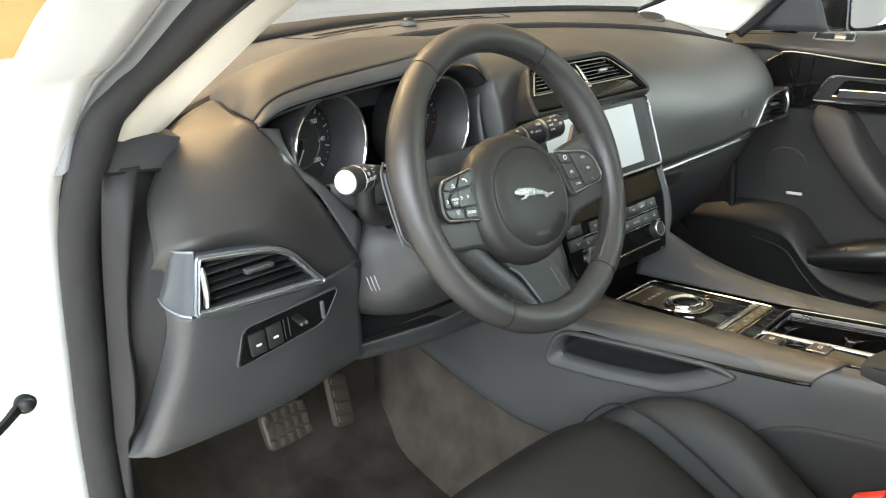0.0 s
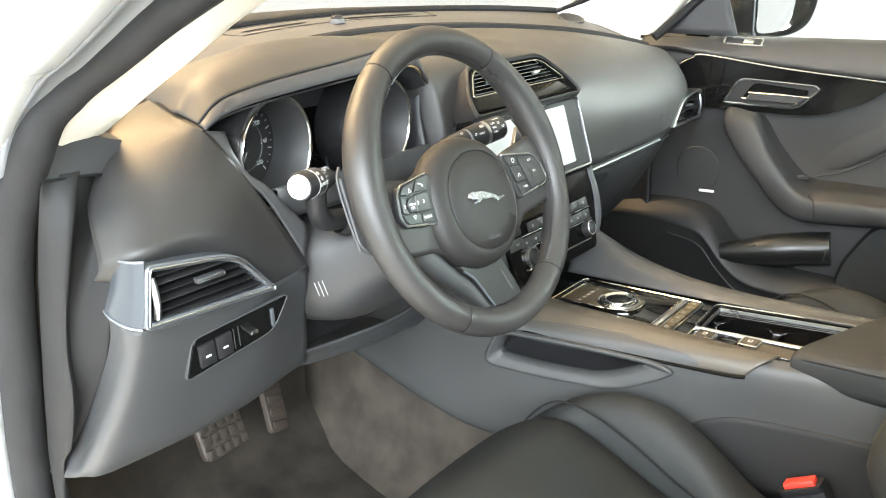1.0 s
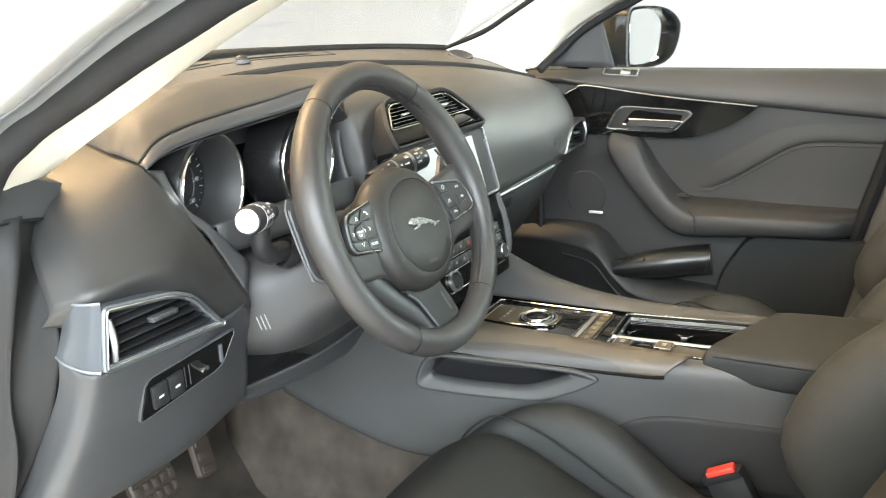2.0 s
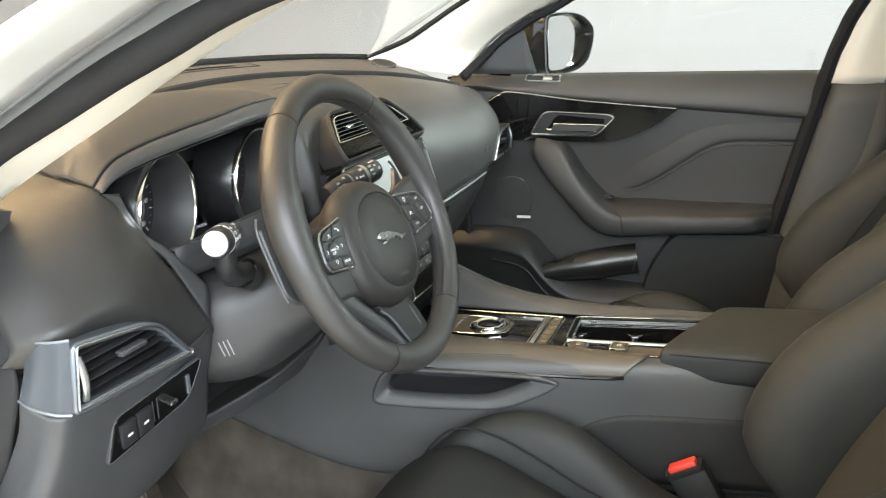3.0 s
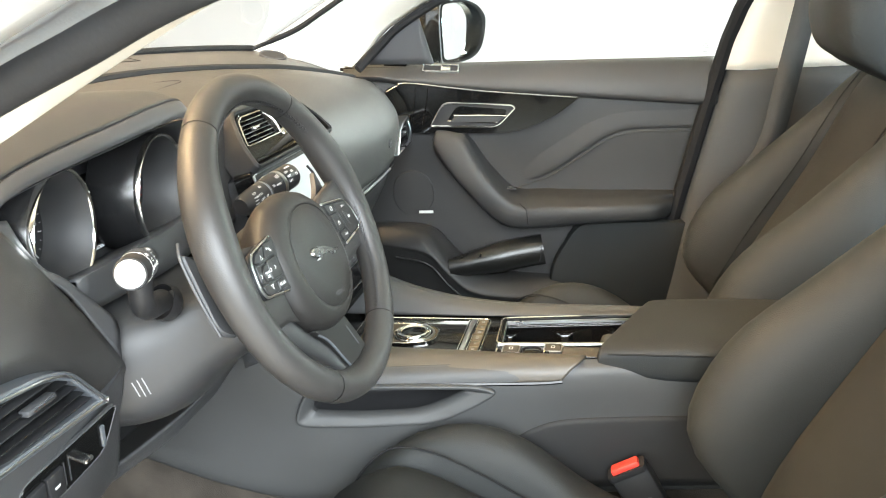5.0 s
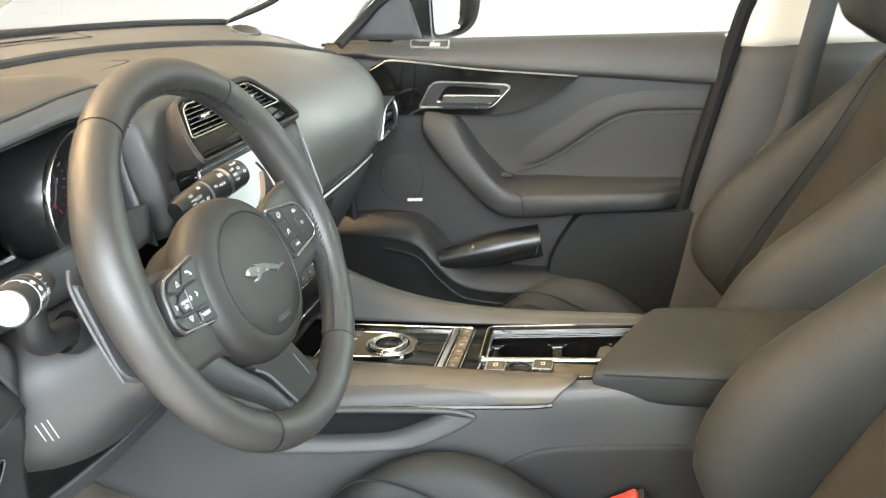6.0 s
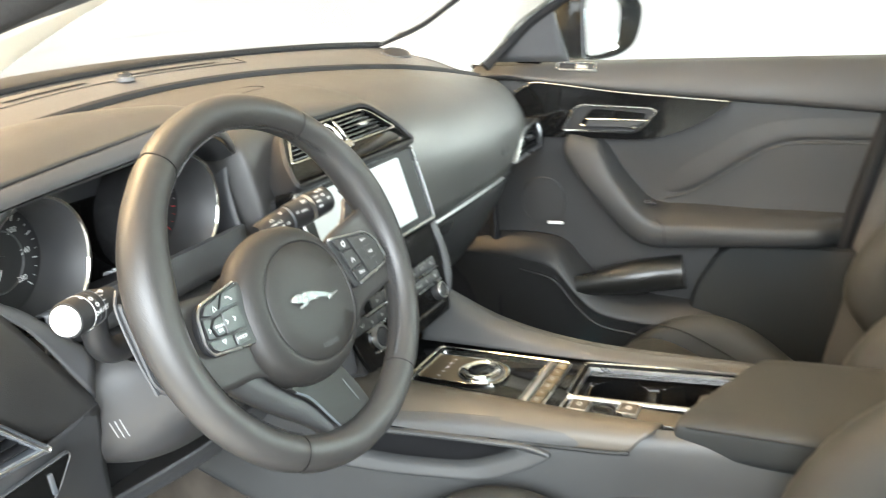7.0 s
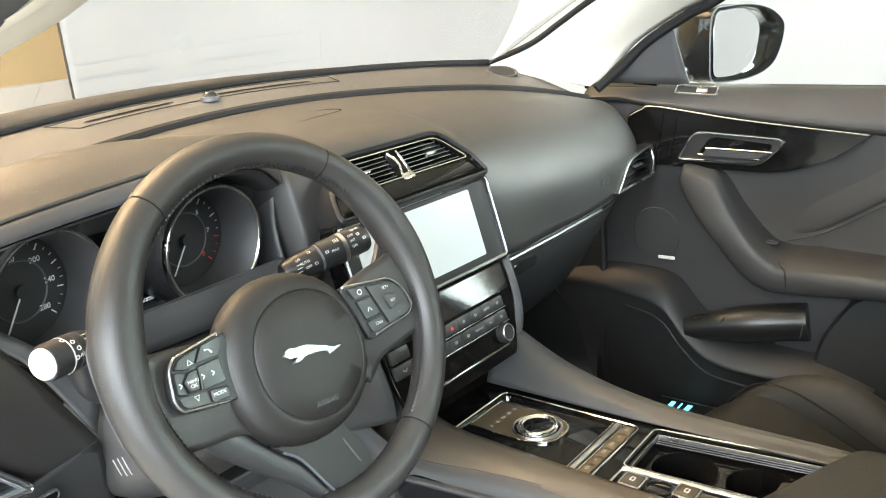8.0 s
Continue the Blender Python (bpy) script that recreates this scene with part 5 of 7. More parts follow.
SEAT = (-0.57, -0.63, 0.24)
for word, d, ang in (("REAR", 0.0885, 46), ("OFF", 0.0800, 26), ("INT", 0.0800, 5), ("ON", 0.0800, -16), ("MAX", 0.0575, 0), ("LO", 0.0160, 26), ("AUTO", 0.0215, 5), ("OFF", 0.0240, -17)):
    lettering("word", word, 0.0041, on_barrel(rootR, axr, SEAT, d, ang, 0.0165 if d > 0.05 else 0.0150), white_mark, rs)
for d, ang in ((0.0885, 20), (0.0935, -2), (0.048, 6), (0.031, 40), (0.033, -16)):
    M_ = on_barrel(rootR, axr, SEAT, d, ang, 0.0164 if d > 0.045 else 0.0150)
    part("symbol", ring(rect(0.0036, 0.0030, 0.0008, 0, 0, 2), rect(0.0024, 0.0018, 0.0005, 0, 0, 2), 0.0003, M_, 0.0001), white_mark, rs, smooth=0)
for k in range(4):
    part("mark", box((0, 0, 0), (0.0060, 0.0007, 0.0003), 0, on_barrel(rootR, axr, SEAT, 0.0125 + 0.001 * k, -38 + 15 * k, 0.0142)), white_mark, rs, smooth=0)
for k in range(3):
    part("mark", box((0, 0, 0), (0.0008, 0.0045, 0.0003), 0, on_barrel(rootR, axr, SEAT, 0.0605 + 0.0024 * k, 34, 0.0164)), white_mark, rs, smooth=0)
# markings on the light stalk
root_l = bar(0.0)
for word, d, ang in (("AUTO", 0.030, -22),):
    lettering("word", word, 0.0050, on_barrel(root_l, -ax, SEAT, d, ang, 0.0160), white_mark, st)
for d, ang in ((0.016, 42), (0.022, 24), (0.024, 0), (0.020, -24), (0.042, 34)):
    M_ = on_barrel(root_l, -ax, SEAT, d, ang, 0.0160 if d < 0.035 else 0.0148)
    part("symbol", ring(oval(0.0022, 0.0020, 12), oval(0.0013, 0.0011, 12), 0.0003, M_, 0.0001), white_mark, st, smooth=0)
for k in range(4):
    part("mark", box((0, 0, 0), (0.0044, 0.0006, 0.0003), 0, on_barrel(root_l, -ax, SEAT, 0.036, 34 - 16 * k, 0.0156)), white_mark, st, smooth=0)

# ---- instruments ----
clu = thing("instrument_cluster", "twin dial instrument cluster with silver rims", "instrument cluster", (WX, 0.25, 1.0))
part("backing", skin([[(-0.535, 0.262, 1.075), (-0.36, 0.285, 1.11), (-0.19, 0.262, 1.075)], [(-0.50, 0.272, 1.02), (-0.36, 0.285, 1.03), (-0.195, 0.272, 1.02)], [(-0.455, 0.265, 0.955), (-0.36, 0.275, 0.955), (-0.20, 0.27, 0.955)]], 10, 16), plastic, clu, smooth=60, thick=0.003)
for gx, numbers, red in ((-0.476, ("160", "200", "240", "280"), False), (-0.291, ("5", "6", "7", "8"), True)):
    gm = basis((gx - (0.006 if red else 0.0), 0.213, 1.037), (1, 0.14 if red else 0.20, 0), (0, -0.06, 0.995)) @ Matrix.Diagonal((1.01 if red else 0.95, 0.95, 1.0, 1.0))
    g = part("dial_tube", lathe([(0.0655, 0.0), (0.063, -0.003), (0.059, -0.03), (0.055, -0.050), (0.0, -0.050)], gm, 64), column_plastic, clu, "dark grey dial well")
    part("cowl", lathe([(0.0672, -0.003), (0.0690, -0.006), (0.0700, -0.030), (0.072, -0.056)], gm, 64), cowl_gloss, g, "satin black outer cowl")
    crescent = []
    for k in range(72):
        th_ = 2 * math.pi * k / 72
        w_ = 0.0018 + 0.0072 * max(0.0, math.cos(th_ - radians(152))) ** 1.6
        crescent.append([(r_ * math.cos(th_), r_ * math.sin(th_), z_) for r_, z_ in ((0.0684, -0.006), (0.0684, 0.0002), (0.0676, 0.0018), (0.0668, 0.0018), (0.0668 - w_, 0.0018 - 0.75 * w_), (0.0664 - w_, -0.002 - 0.8 * w_))])
    part("rim", moved(sheet(crescent, close_u=True), gm), chrome, g, "bright silver dial rim", smooth=60)
    part("face", lathe([(0.0548, -0.048), (0.0, -0.048)], gm, 48), plastic_dark, g, "black dial face")
    part("inner_ring", lathe([(0.030, -0.0478), (0.031, -0.0465), (0.032, -0.0478)], gm, 48), plastic, g)
    for k in range(25):
        a = radians(225 - 270 * k / 24)
        big = k % 3 == 0
        tm2 = gm @ Matrix.Translation((0, 0, -0.0475)) @ Matrix.Rotation(a, 4, "Z")
        part("tick", box((0.0485 - (0.002 if big else 0), 0, 0), (0.007 if big else 0.003, 0.0012 if big else 0.0006, 0.0004), 0, tm2), red_mark if red and k > 20 else white_mark, g, smooth=0)
    for k, word in enumerate(numbers):
        a = radians(98 - 48 * k)
        lettering("numeral", word, 0.0084, gm @ Matrix.Translation((0.0345 * math.cos(a), 0.0345 * math.sin(a), -0.0474)), red_mark if red and k > 2 else white_mark, g)
    nd = gm @ Matrix.Translation((0, 0, -0.044)) @ Matrix.Rotation(radians(238), 4, "Z")
    part("needle", box((0.02, 0, 0), (0.046, 0.0016, 0.001), 0.0003, nd), white_mark, g, "white needle")
    part("needle_hub", lathe([(0.007, -0.047), (0.007, -0.042), (0.0, -0.0415)], gm, 24), plastic_dark, g)
dm = basis((-0.368, 0.268, 0.982), (1, 0, 0), (0, 0.1, 1))
part("centre_display", prism(rect(0.075, 0.085, 0.004, 0, 0.045), 0.003, dm, 0.0008), gloss, clu, "dark centre display")
lettering("date", "11/16/2020", 0.0052, dm @ Matrix.Translation((0.0060, 0.0055, 0.0036)), lit_white, clu)

# ---- air vents ----
VENT = [(-0.717, 0.916), (-0.555, 0.908), (-0.598, 0.958), (-0.626, 0.968), (-0.706, 0.979)]


def end_vent(mirror):
    name = "air_vent"
    th = thing(name, "satin framed air vent with dark slats at the dashboard's end", "air vent", (CX + (0.66 if mirror else -0.61), 0.15, 0.94), "dashboard air vents")
    y0 = 0.1465
    o2 = rounded([(x, z) for x, z in VENT], [0.008, 0.006, 0.02, 0.03, 0.008], 5)
    m = basis((0, y0, 0), (1, 0, 0), (0, 0, 1))      # local z points to the rear

    def put(nm, shape, material, label="", parent=th):
        if mirror:
            v_, f_ = mirrored(shape, CX)
            shape = [(0.505 + (x - 0.505) * 1.27, y + max(0.0, x - 0.52) * 0.16, z - 0.10 * max(0.0, x - 0.52)) for x, y, z in v_], f_
        return part(nm, shape, material, parent, label)

    if mirror:
        y0 += 0.013
        m = basis((0, y0, 0), (1, 0, 0), (0, 0, 1))
    put("frame", ring(o2, shrink(o2, 0.0045 if mirror else 0.007), 0.006, m, 0.0015, -0.02), satin if mirror else satin_paint, "satin silver frame")
    if not mirror:
        put("frame_lip", ring(shrink(o2, 0.0030), shrink(o2, 0.0052), 0.0075, m, 0.0008, -0.01), satin, "bright inner lip")
    inner = shrink(o2, 0.006)
    well = sheet([[(*p, 0.0) for p in inner], [(*p, -0.035) for p in shrink(inner, 0.004)]], close_v=True)
    well[1].append(tuple(range(len(inner), 2 * len(inner))))
    put("duct", moved(well, m), plastic_dark, "black air duct")
    for k, (z, xa, xb) in enumerate(((0.9215, -0.700, -0.573), (0.9305, -0.699, -0.581), (0.9395, -0.698, -0.590), (0.9485, -0.697, -0.599), (0.9575, -0.696, -0.608), (0.9655, -0.695, -0.625))):
        put("slat", box(((xa + xb) / 2, y0 + 0.007, z), (xb - xa, 0.018, 0.0018), 0.0006, pose(0, y0 + 0.007, z, 9) @ Matrix.Translation((0, -y0 - 0.007, -z))), cowl_gloss if k % 2 else plastic_dark)
    for k in range(8):
        x = -0.690 + 0.0155 * k
        put("vane", box((x, y0 + 0.026, 0.941), (0.0016, 0.014, 0.048), 0.0004), plastic_dark)
    put("tab", box((-0.638, y0 - 0.003, 0.9475), (0.034, 0.010, 0.006), 0.002), plastic, "slider tab")
    put("tab_inlay", box((-0.638, y0 - 0.0085, 0.9475), (0.024, 0.001, 0.0018), 0), satin)
    put("thumb_wheel", tube([(-0.702, y0 - 0.004 - 0.004 * math.sin(math.pi * t), 0.925 + 0.04 * t) for t in np.linspace(0, 1, 9)], 0.0035, 8), satin, "ribbed silver thumb wheel")
    # the silver cap that wraps round to the door
    cap = [[(-0.706, y0 - 0.003, 0.978), (-0.711, y0 - 0.003, 0.95), (-0.718, y0 - 0.003, 0.915)], [(-0.713, 0.154, 0.978), (-0.719, 0.153, 0.95), (-0.726, 0.154, 0.918)], [(-0.715, 0.172, 0.977), (-0.722, 0.170, 0.955), (-0.731, 0.173, 0.924)], [(-0.712, 0.190, 0.976), (-0.718, 0.188, 0.957), (-0.728, 0.190, 0.928)]]
    if not mirror:
        cap = [[(x, y, z + (0.004 if i == 0 else 0.003 if i == 2 else 0)) for i, (x, y, z) in enumerate(r)] for r in cap]
        for j_ in (0, 2):
            put("cap_edge", tube(spline([r[j_] for r in cap], 16), 0.0015, 6), satin_paint)
        v_, f_ = skin(cap, 14, 10)
        put("end_cap", (v_, f_), cap_paint, "silver painted end cap")
    return th


end_vent(False)
end_vent(True)

# centre vents
cvt = thing("air_vent", "gloss black centre air vents with a chrome divider", "air vent", (CX, 0.19, 1.06), "dashboard air vents")
VM = basis((CX, 0.160, 1.031), (1, 0, 0), (0, 0.052, 0.062))
o2 = rounded([(-0.140, 0.0), (0.140, 0.0), (0.132, 0.028), (0.096, 0.076), (-0.096, 0.076), (-0.132, 0.028)], [0.004, 0.004, 0.01, 0.02, 0.02, 0.01], 5)
v2 = rounded([(-0.124, 0.028), (0.124, 0.028), (0.090, 0.069), (-0.090, 0.069)], [0.006, 0.006, 0.014, 0.014], 5)
part("surround", ring(o2, shrink(o2, 0.006), 0.010, VM, 0.003, -0.03), gloss, cvt, "gloss black surround")
part("hood_lip", ring(shrink(o2, -0.006), o2, 0.011, VM, 0.004, -0.03), plastic_dark, cvt, "dark plastic lip")
part("bright_edge", ring(shrink(v2, -0.0016), shrink(v2, 0.0008), 0.0085, VM, 0.0005, 0.002), chrome, cvt, "thin bright edge")
part("duct", prism(shrink(o2, 0.004), 0.002, VM @ Matrix.Translation((0, 0, -0.028)), 0), gloss, cvt)
part("lower_fascia", box((0, 0.015, 0.001), (0.262, 0.026, 0.012), 0.002, VM), gloss, cvt, "gloss black fascia below the vents")
part("upper_fascia", box((0, 0.0735, 0.0), (0.176, 0.006, 0.012), 0.001, VM), gloss, cvt)
for s in (-1, 1):
    for k in range(6):
        y = 0.0335 + 0.0062 * k
        xa, xb = 0.013, 0.117 - 0.0052 * k
        sl = part("slat", box((s * (xa + xb) / 2, y, -0.006), (xb - xa, 0.0012, 0.018), 0.0004, VM), gloss, cvt)
        part("slat_edge", box((s * (xa + xb) / 2, y, 0.0036), (xb - xa - 0.004, 0.0006, 0.0008), 0, VM), satin if k % 2 else satin_paint, sl, smooth=0)
    for k in range(3):
        part("vane", box((s * (0.035 + 0.024 * k), 0.048, -0.018), (0.0014, 0.034, 0.012), 0.0004, VM), plastic_dark, cvt)
    part("tab", box((s * 0.064, 0.0485, 0.006), (0.020, 0.005, 0.007), 0.002, VM), satin, cvt, "silver slider tab")
    part("divider_bar", moved(tube([(s * (0.0085 - 0.003 * math.sin(math.pi * t)), 0.030 + 0.036 * t, 0.005 + 0.004 * math.sin(math.pi * t)) for t in np.linspace(0, 1, 9)], 0.0022, 8), VM), chrome, cvt, "curved chrome divider bar")
    part("side_cheek", prism([(s * 0.122, 0.024), (s * 0.134, 0.026), (s * 0.096, 0.073), (s * 0.088, 0.070)][::s], 0.008, VM, 0.001), gloss, cvt)
part("divider_plate", box((0, 0.028, 0.006), (0.022, 0.010, 0.005), 0.0018, VM), chrome, cvt)
part("divider_back", box((0, 0.050, 0.000), (0.022, 0.042, 0.005), 0.0015, VM), gloss, cvt)
part("shelf", skin([[tuple(VM @ Vector((x, 0.004, 0.008))) for x in (-0.13, 0, 0.13)], [(x, 0.1655, 1.0285) for x in (-0.168, CX, 0.118)]], 2, 6), gloss, cvt, thick=0.002)

# ---- infotainment screen ----
scr = thing("infotainment_screen", "large touch screen in a silver frame, lit and blank", "screen", (CX, 0.15, 0.97))
SM = basis((CX, 0.1365, 0.912), (1, 0, 0), (0, 0.030, 0.112))
o2 = rect(0.296, 0.117, 0.010, 0, 0.0585)
part("bezel_back", ring(shrink(o2, -0.004), o2, 0.006, SM, 0.002, -0.02), gloss, scr, "rounded gloss black edge")
part("bezel", ring(o2, shrink(o2, 0.0038), 0.0078, SM, 0.0012, -0.02), satin, scr, "satin silver frame")
part("surround", prism(shrink(o2, 0.003), 0.003, SM, 0.0005), screen_mask, scr, "matt black surround")
part("display", prism(rect(0.226, 0.093, 0.003, -0.009, 0.060), 0.0012, SM @ Matrix.Translation((0, 0, 0.003)), 0.0003), screen_glass, scr, "pale blank lit display")
part("back_box", box((0, 0.058, -0.03), (0.29, 0.115, 0.05), 0.006, SM), plastic_dark, scr)

# ---- climate panel ----
hv = thing("climate_panel", "gloss black climate panel with rows of grey buttons", "climate control", (CX, 0.12, 0.85))
HM = basis((CX, 0.098, 0.785), (1, 0, 0), (0, 0.036, 0.125))
o2 = rounded([(-0.118, 0.0), (0.108, 0.0), (0.125, 0.04), (0.136, 0.130), (-0.136, 0.130), (-0.130, 0.04)], [0.006, 0.006, 0.02, 0.004, 0.004, 0.02], 5)
part("panel", prism(o2, 0.006, HM @ Matrix.Translation((0, 0, -0.006)), 0.001), gloss, hv)
part("back_box", box((0, 0.06, -0.05), (0.24, 0.13, 0.08), 0.01, HM), plastic_dark, hv)
part("tilted_strip", prism(rounded([(-0.122, 0.0), (0.122, 0.0), (0.127, 0.036), (-0.127, 0.036)], 0.003, 3), 0.006, HM @ Matrix.Translation((0, 0.0905, 0.0010)) @ pose(0, 0, 0, -9), 0.001), gloss, hv, "gloss black strip above the buttons")
for row, y in enumerate((0.078, 0.058)):
    for k in range(8):
        if row == 0 and k == 0:
            continue
        x = -0.086 + 0.0255 * k
        b = part("button", box((x, y, 0.002), (0.0250, 0.0150, 0.003), 0.0006, HM), button_grey, hv)
        if row == 0 and k == 3:
            part("warning_triangle", prism([(x - 0.0032, y - 0.0026), (x + 0.0032, y - 0.0026), (x, y + 0.0032)], 0.0004, HM @ Matrix.Translation((0, 0, 0.0036)), 0), red_mark, b, "red hazard triangle", smooth=0)
        elif (row, k) in ((0, 6), (1, 5), (1, 6)):
            lettering("word", {(0, 6): "AUTO", (1, 5): "MAX A/C", (1, 6): "A/C"}[(row, k)], 0.0045, HM @ Matrix.Translation((x, y, 0.0037)), pale_mark, b)
        else:
            part("symbol", ring(rect(0.0044, 0.0036, 0.0008, x, y, 2), rect(0.0026, 0.0018, 0.0005, x, y, 2), 0.0003, HM @ Matrix.Translation((0, 0, 0.0036)), 0.0001), pale_mark, b, smooth=0)
    part("bright_line", box((0.004, y - 0.0095, 0.002), (0.208, 0.0014, 0.003), 0.0005, HM), satin, hv, "thin chrome line")
for k, y in enumerate((0.082, 0.062)):
    b = part("temperature_button", box((-0.112, y, 0.003), (0.034, 0.017, 0.006), 0.002, HM), button_grey, hv)
    for s in (-1, 1):
        part("arrow", box((-0.112 + s * 0.002, y, 0.0068), (0.0055, 0.0012, 0.0004), 0, HM @ Matrix.Translation((-0.112 + s * 0.002, y, 0)) @ pose(0, 0, 0, 0, 0, (-s if k == 0 else s) * 40) @ Matrix.Translation((0.112 - s * 0.002, -y, 0))), bronze if k == 0 else pale_mark, b, smooth=0)
part("bright_line", box((0.0, 0.018, 0.001), (0.19, 0.0025, 0.003), 0.0008, HM), chrome, hv, "thin chrome line")
km = HM @ Matrix.Translation((0.088, 0.036, 0.0))
part("knob", lathe([(0.014, 0), (0.0136, 0.010), (0.0125, 0.0115), (0.010, 0.012), (0.009, 0.011), (0.0, 0.0108)], km, 36), plastic_dark, hv, "black rotary knob")
part("knob_ring", lathe([(0.0120, 0.0116), (0.0112, 0.0126), (0.0104, 0.0120)], km, 36), satin, hv)
sm_ = HM @ Matrix.Translation((-0.078, 0.034, 0.0))
part("start_button", lathe([(0.013, 0), (0.0125, 0.005), (0.0115, 0.006), (0.0, 0.0058)], sm_, 36), plastic_dark, hv, "round start button")
part("start_ring", lathe([(0.0135, 0), (0.0165, 0.0), (0.016, 0.006), (0.0135, 0.006)], sm_, 36), satin, hv, "satin silver ring")
# stack flanks that run down into the console
for s in (-1, 1):
    fl_ = [[(0.118, 0.142, 0.908), (0.115, 0.126, 0.87), (0.109, 0.118, 0.83), (0.101, 0.124, 0.79)], [(0.125, 0.136, 0.908), (0.123, 0.119, 0.865), (0.117, 0.110, 0.825), (0.108, 0.112, 0.79)], [(0.134, 0.146, 0.908), (0.132, 0.134, 0.865), (0.128, 0.128, 0.825), (0.122, 0.13, 0.785)], [(0.142, 0.20, 0.905), (0.142, 0.20, 0.865), (0.144, 0.20, 0.825), (0.142, 0.20, 0.76)]]
    if s < 0:
        fl_ = [[(2 * CX - x, y, z) for x, y, z in r] for r in fl_]
    part("stack_flank", skin(fl_, 12, 16), plastic, console, "satin grey flank of the centre stack", smooth=60, thick=0.003)

# ---- switch panel at the driver's knee ----
sp = thing("switch_panel", "gloss black switch panel with two buttons and a dimmer", "switch panel", (-0.60, 0.17, 0.855))
PM = basis((-0.659, 0.1765, 0.836), (0.127, -0.014, 0.018), (0.03, -0.010, 0.037))
o2 = rounded([(-0.002, -0.002), (0.108, 0.004), (0.132, 0.040), (0.012, 0.042)], [0.004, 0.012, 0.006, 0.008], 5)
part("panel", prism(o2, 0.004, PM, 0.001), gloss, sp)
part("edge", ring(shrink(o2, -0.002), o2, 0.004, PM, 0.0008), plastic, sp, "raised edge")
for k in range(2):
    b = part("button", box((0.024 + 0.021 * k, 0.019, 0.005), (0.019, 0.028, 0.005), 0.0012, PM), plastic_dark, sp)
    part("symbol", box((0.024 + 0.021 * k, 0.018, 0.0078), (0.006, 0.0025, 0.0004), 0, PM), white_mark, b, smooth=0)
part("dimmer", box((0.078, 0.022, 0.009), (0.010, 0.005, 0.012), 0.002, PM), satin, sp, "silver dimmer wheel")
part("end_bar", box((0.108, 0.022, 0.005), (0.005, 0.024, 0.003), 0.0015, PM), satin_paint, sp)
for k in range(2):
    part("line", box((0.058 + 0.006 * k, 0.020, 0.0045), (0.001, 0.026, 0.0006), 0, PM), plastic, sp, smooth=0)

# ---- small things on the dashboard ----
sen = thing("light_sensor", "small round sensor on the windscreen shelf", "sensor", (-0.04, 0.542, 1.157))
SE = basis((-0.029, 0.555, 1.1575), (1, 0, 0), (0, 1, 0))
part("dome", lathe([(0.0105, -0.004), (0.0100, 0.004), (0.007, 0.0075), (0.0, 0.009)], SE, 24), cowl_gloss, sen)
part("base", lathe([(0.015, -0.006), (0.0142, 0.0), (0.0105, 0.001)], SE, 24), plastic, sen)

gr = thing("dash_speaker_grille", "dark oval speaker grille on the windscreen shelf", "speaker", (0.596, 0.455, 1.12))
GM = basis((0.578, 0.436, 1.1205), (0.75, -0.6, -0.12), (0.55, 0.68, 0.36))
part("grille", prism(oval(0.026, 0.020, 32), 0.003, GM, 0.0015), plastic_dark, gr)
part("grille_rim", ring(oval(0.031, 0.025, 32), oval(0.026, 0.020, 32), 0.004, GM, 0.001, -0.022), plastic, gr)
for k, (xa, xb) in enumerate(((-0.222, -0.070), (0.008, 0.195))):
    pts = [tuple(V3(groove(x)) * 0.36 + V3(base_line(x)) * 0.64 + V3((0, 0, 0.0060))) for x in np.linspace(xa, xb, 14)]
    part("defroster_slot", tube(pts, [0.002] + [0.0042] * 12 + [0.002], 8, flat=0.25), rubber, dash, "dark defroster slot")
pts = [tuple(V3(groove(x)) * 0.5 + V3(base_line(x)) * 0.5 + V3((0, 0, 0.0072))) for x in np.linspace(-0.245, 0.23, 24)]
pts += [tuple(V3(groove(x)) * 0.22 + V3(base_line(x)) * 0.78 + V3((0, 0, 0.0058))) for x in np.linspace(0.25, -0.27, 24)]
part("defroster_joint", tube(pts, 0.0008, 5, closed=True), plastic_dark, dash)
ab = thing("airbag_mark", "embossed oval airbag mark on the leather", "emblem", (0.40, 0.155, 0.965))
AM = basis((0.462, 0.1558, 0.945), (1, 0.06, 0), (0, -0.02, 1))
part("ring", ring(oval(0.0155, 0.0095, 32, 3), oval(0.0140, 0.0080, 32, 3), 0.0014, AM, 0.0004, -0.003), plastic, ab)
part("word_bar", box((0, 0, 0.0), (0.017, 0.0034, 0.0018), 0.0003, AM), plastic, ab)

sl = thing("lit_sill_plate", "sill plate with a glowing pale blue sign", "sill plate", (0.62, 0.08, 0.44))
part("plate", box((0.618, 0.06, 0.4525), (0.045, 0.16, 0.006), 0.001), plastic_dark, sl)
part("edge", box((0.6415, 0.06, 0.4555), (0.003, 0.16, 0.004), 0.001), satin, sl)
for k, w_ in enumerate((0.009, 0.003, 0.010)):
    part("glow_bar", box((0.618, 0.108 - 0.017 * k, 0.456), (0.022, w_, 0.001), 0), led_blue, sl, smooth=0)

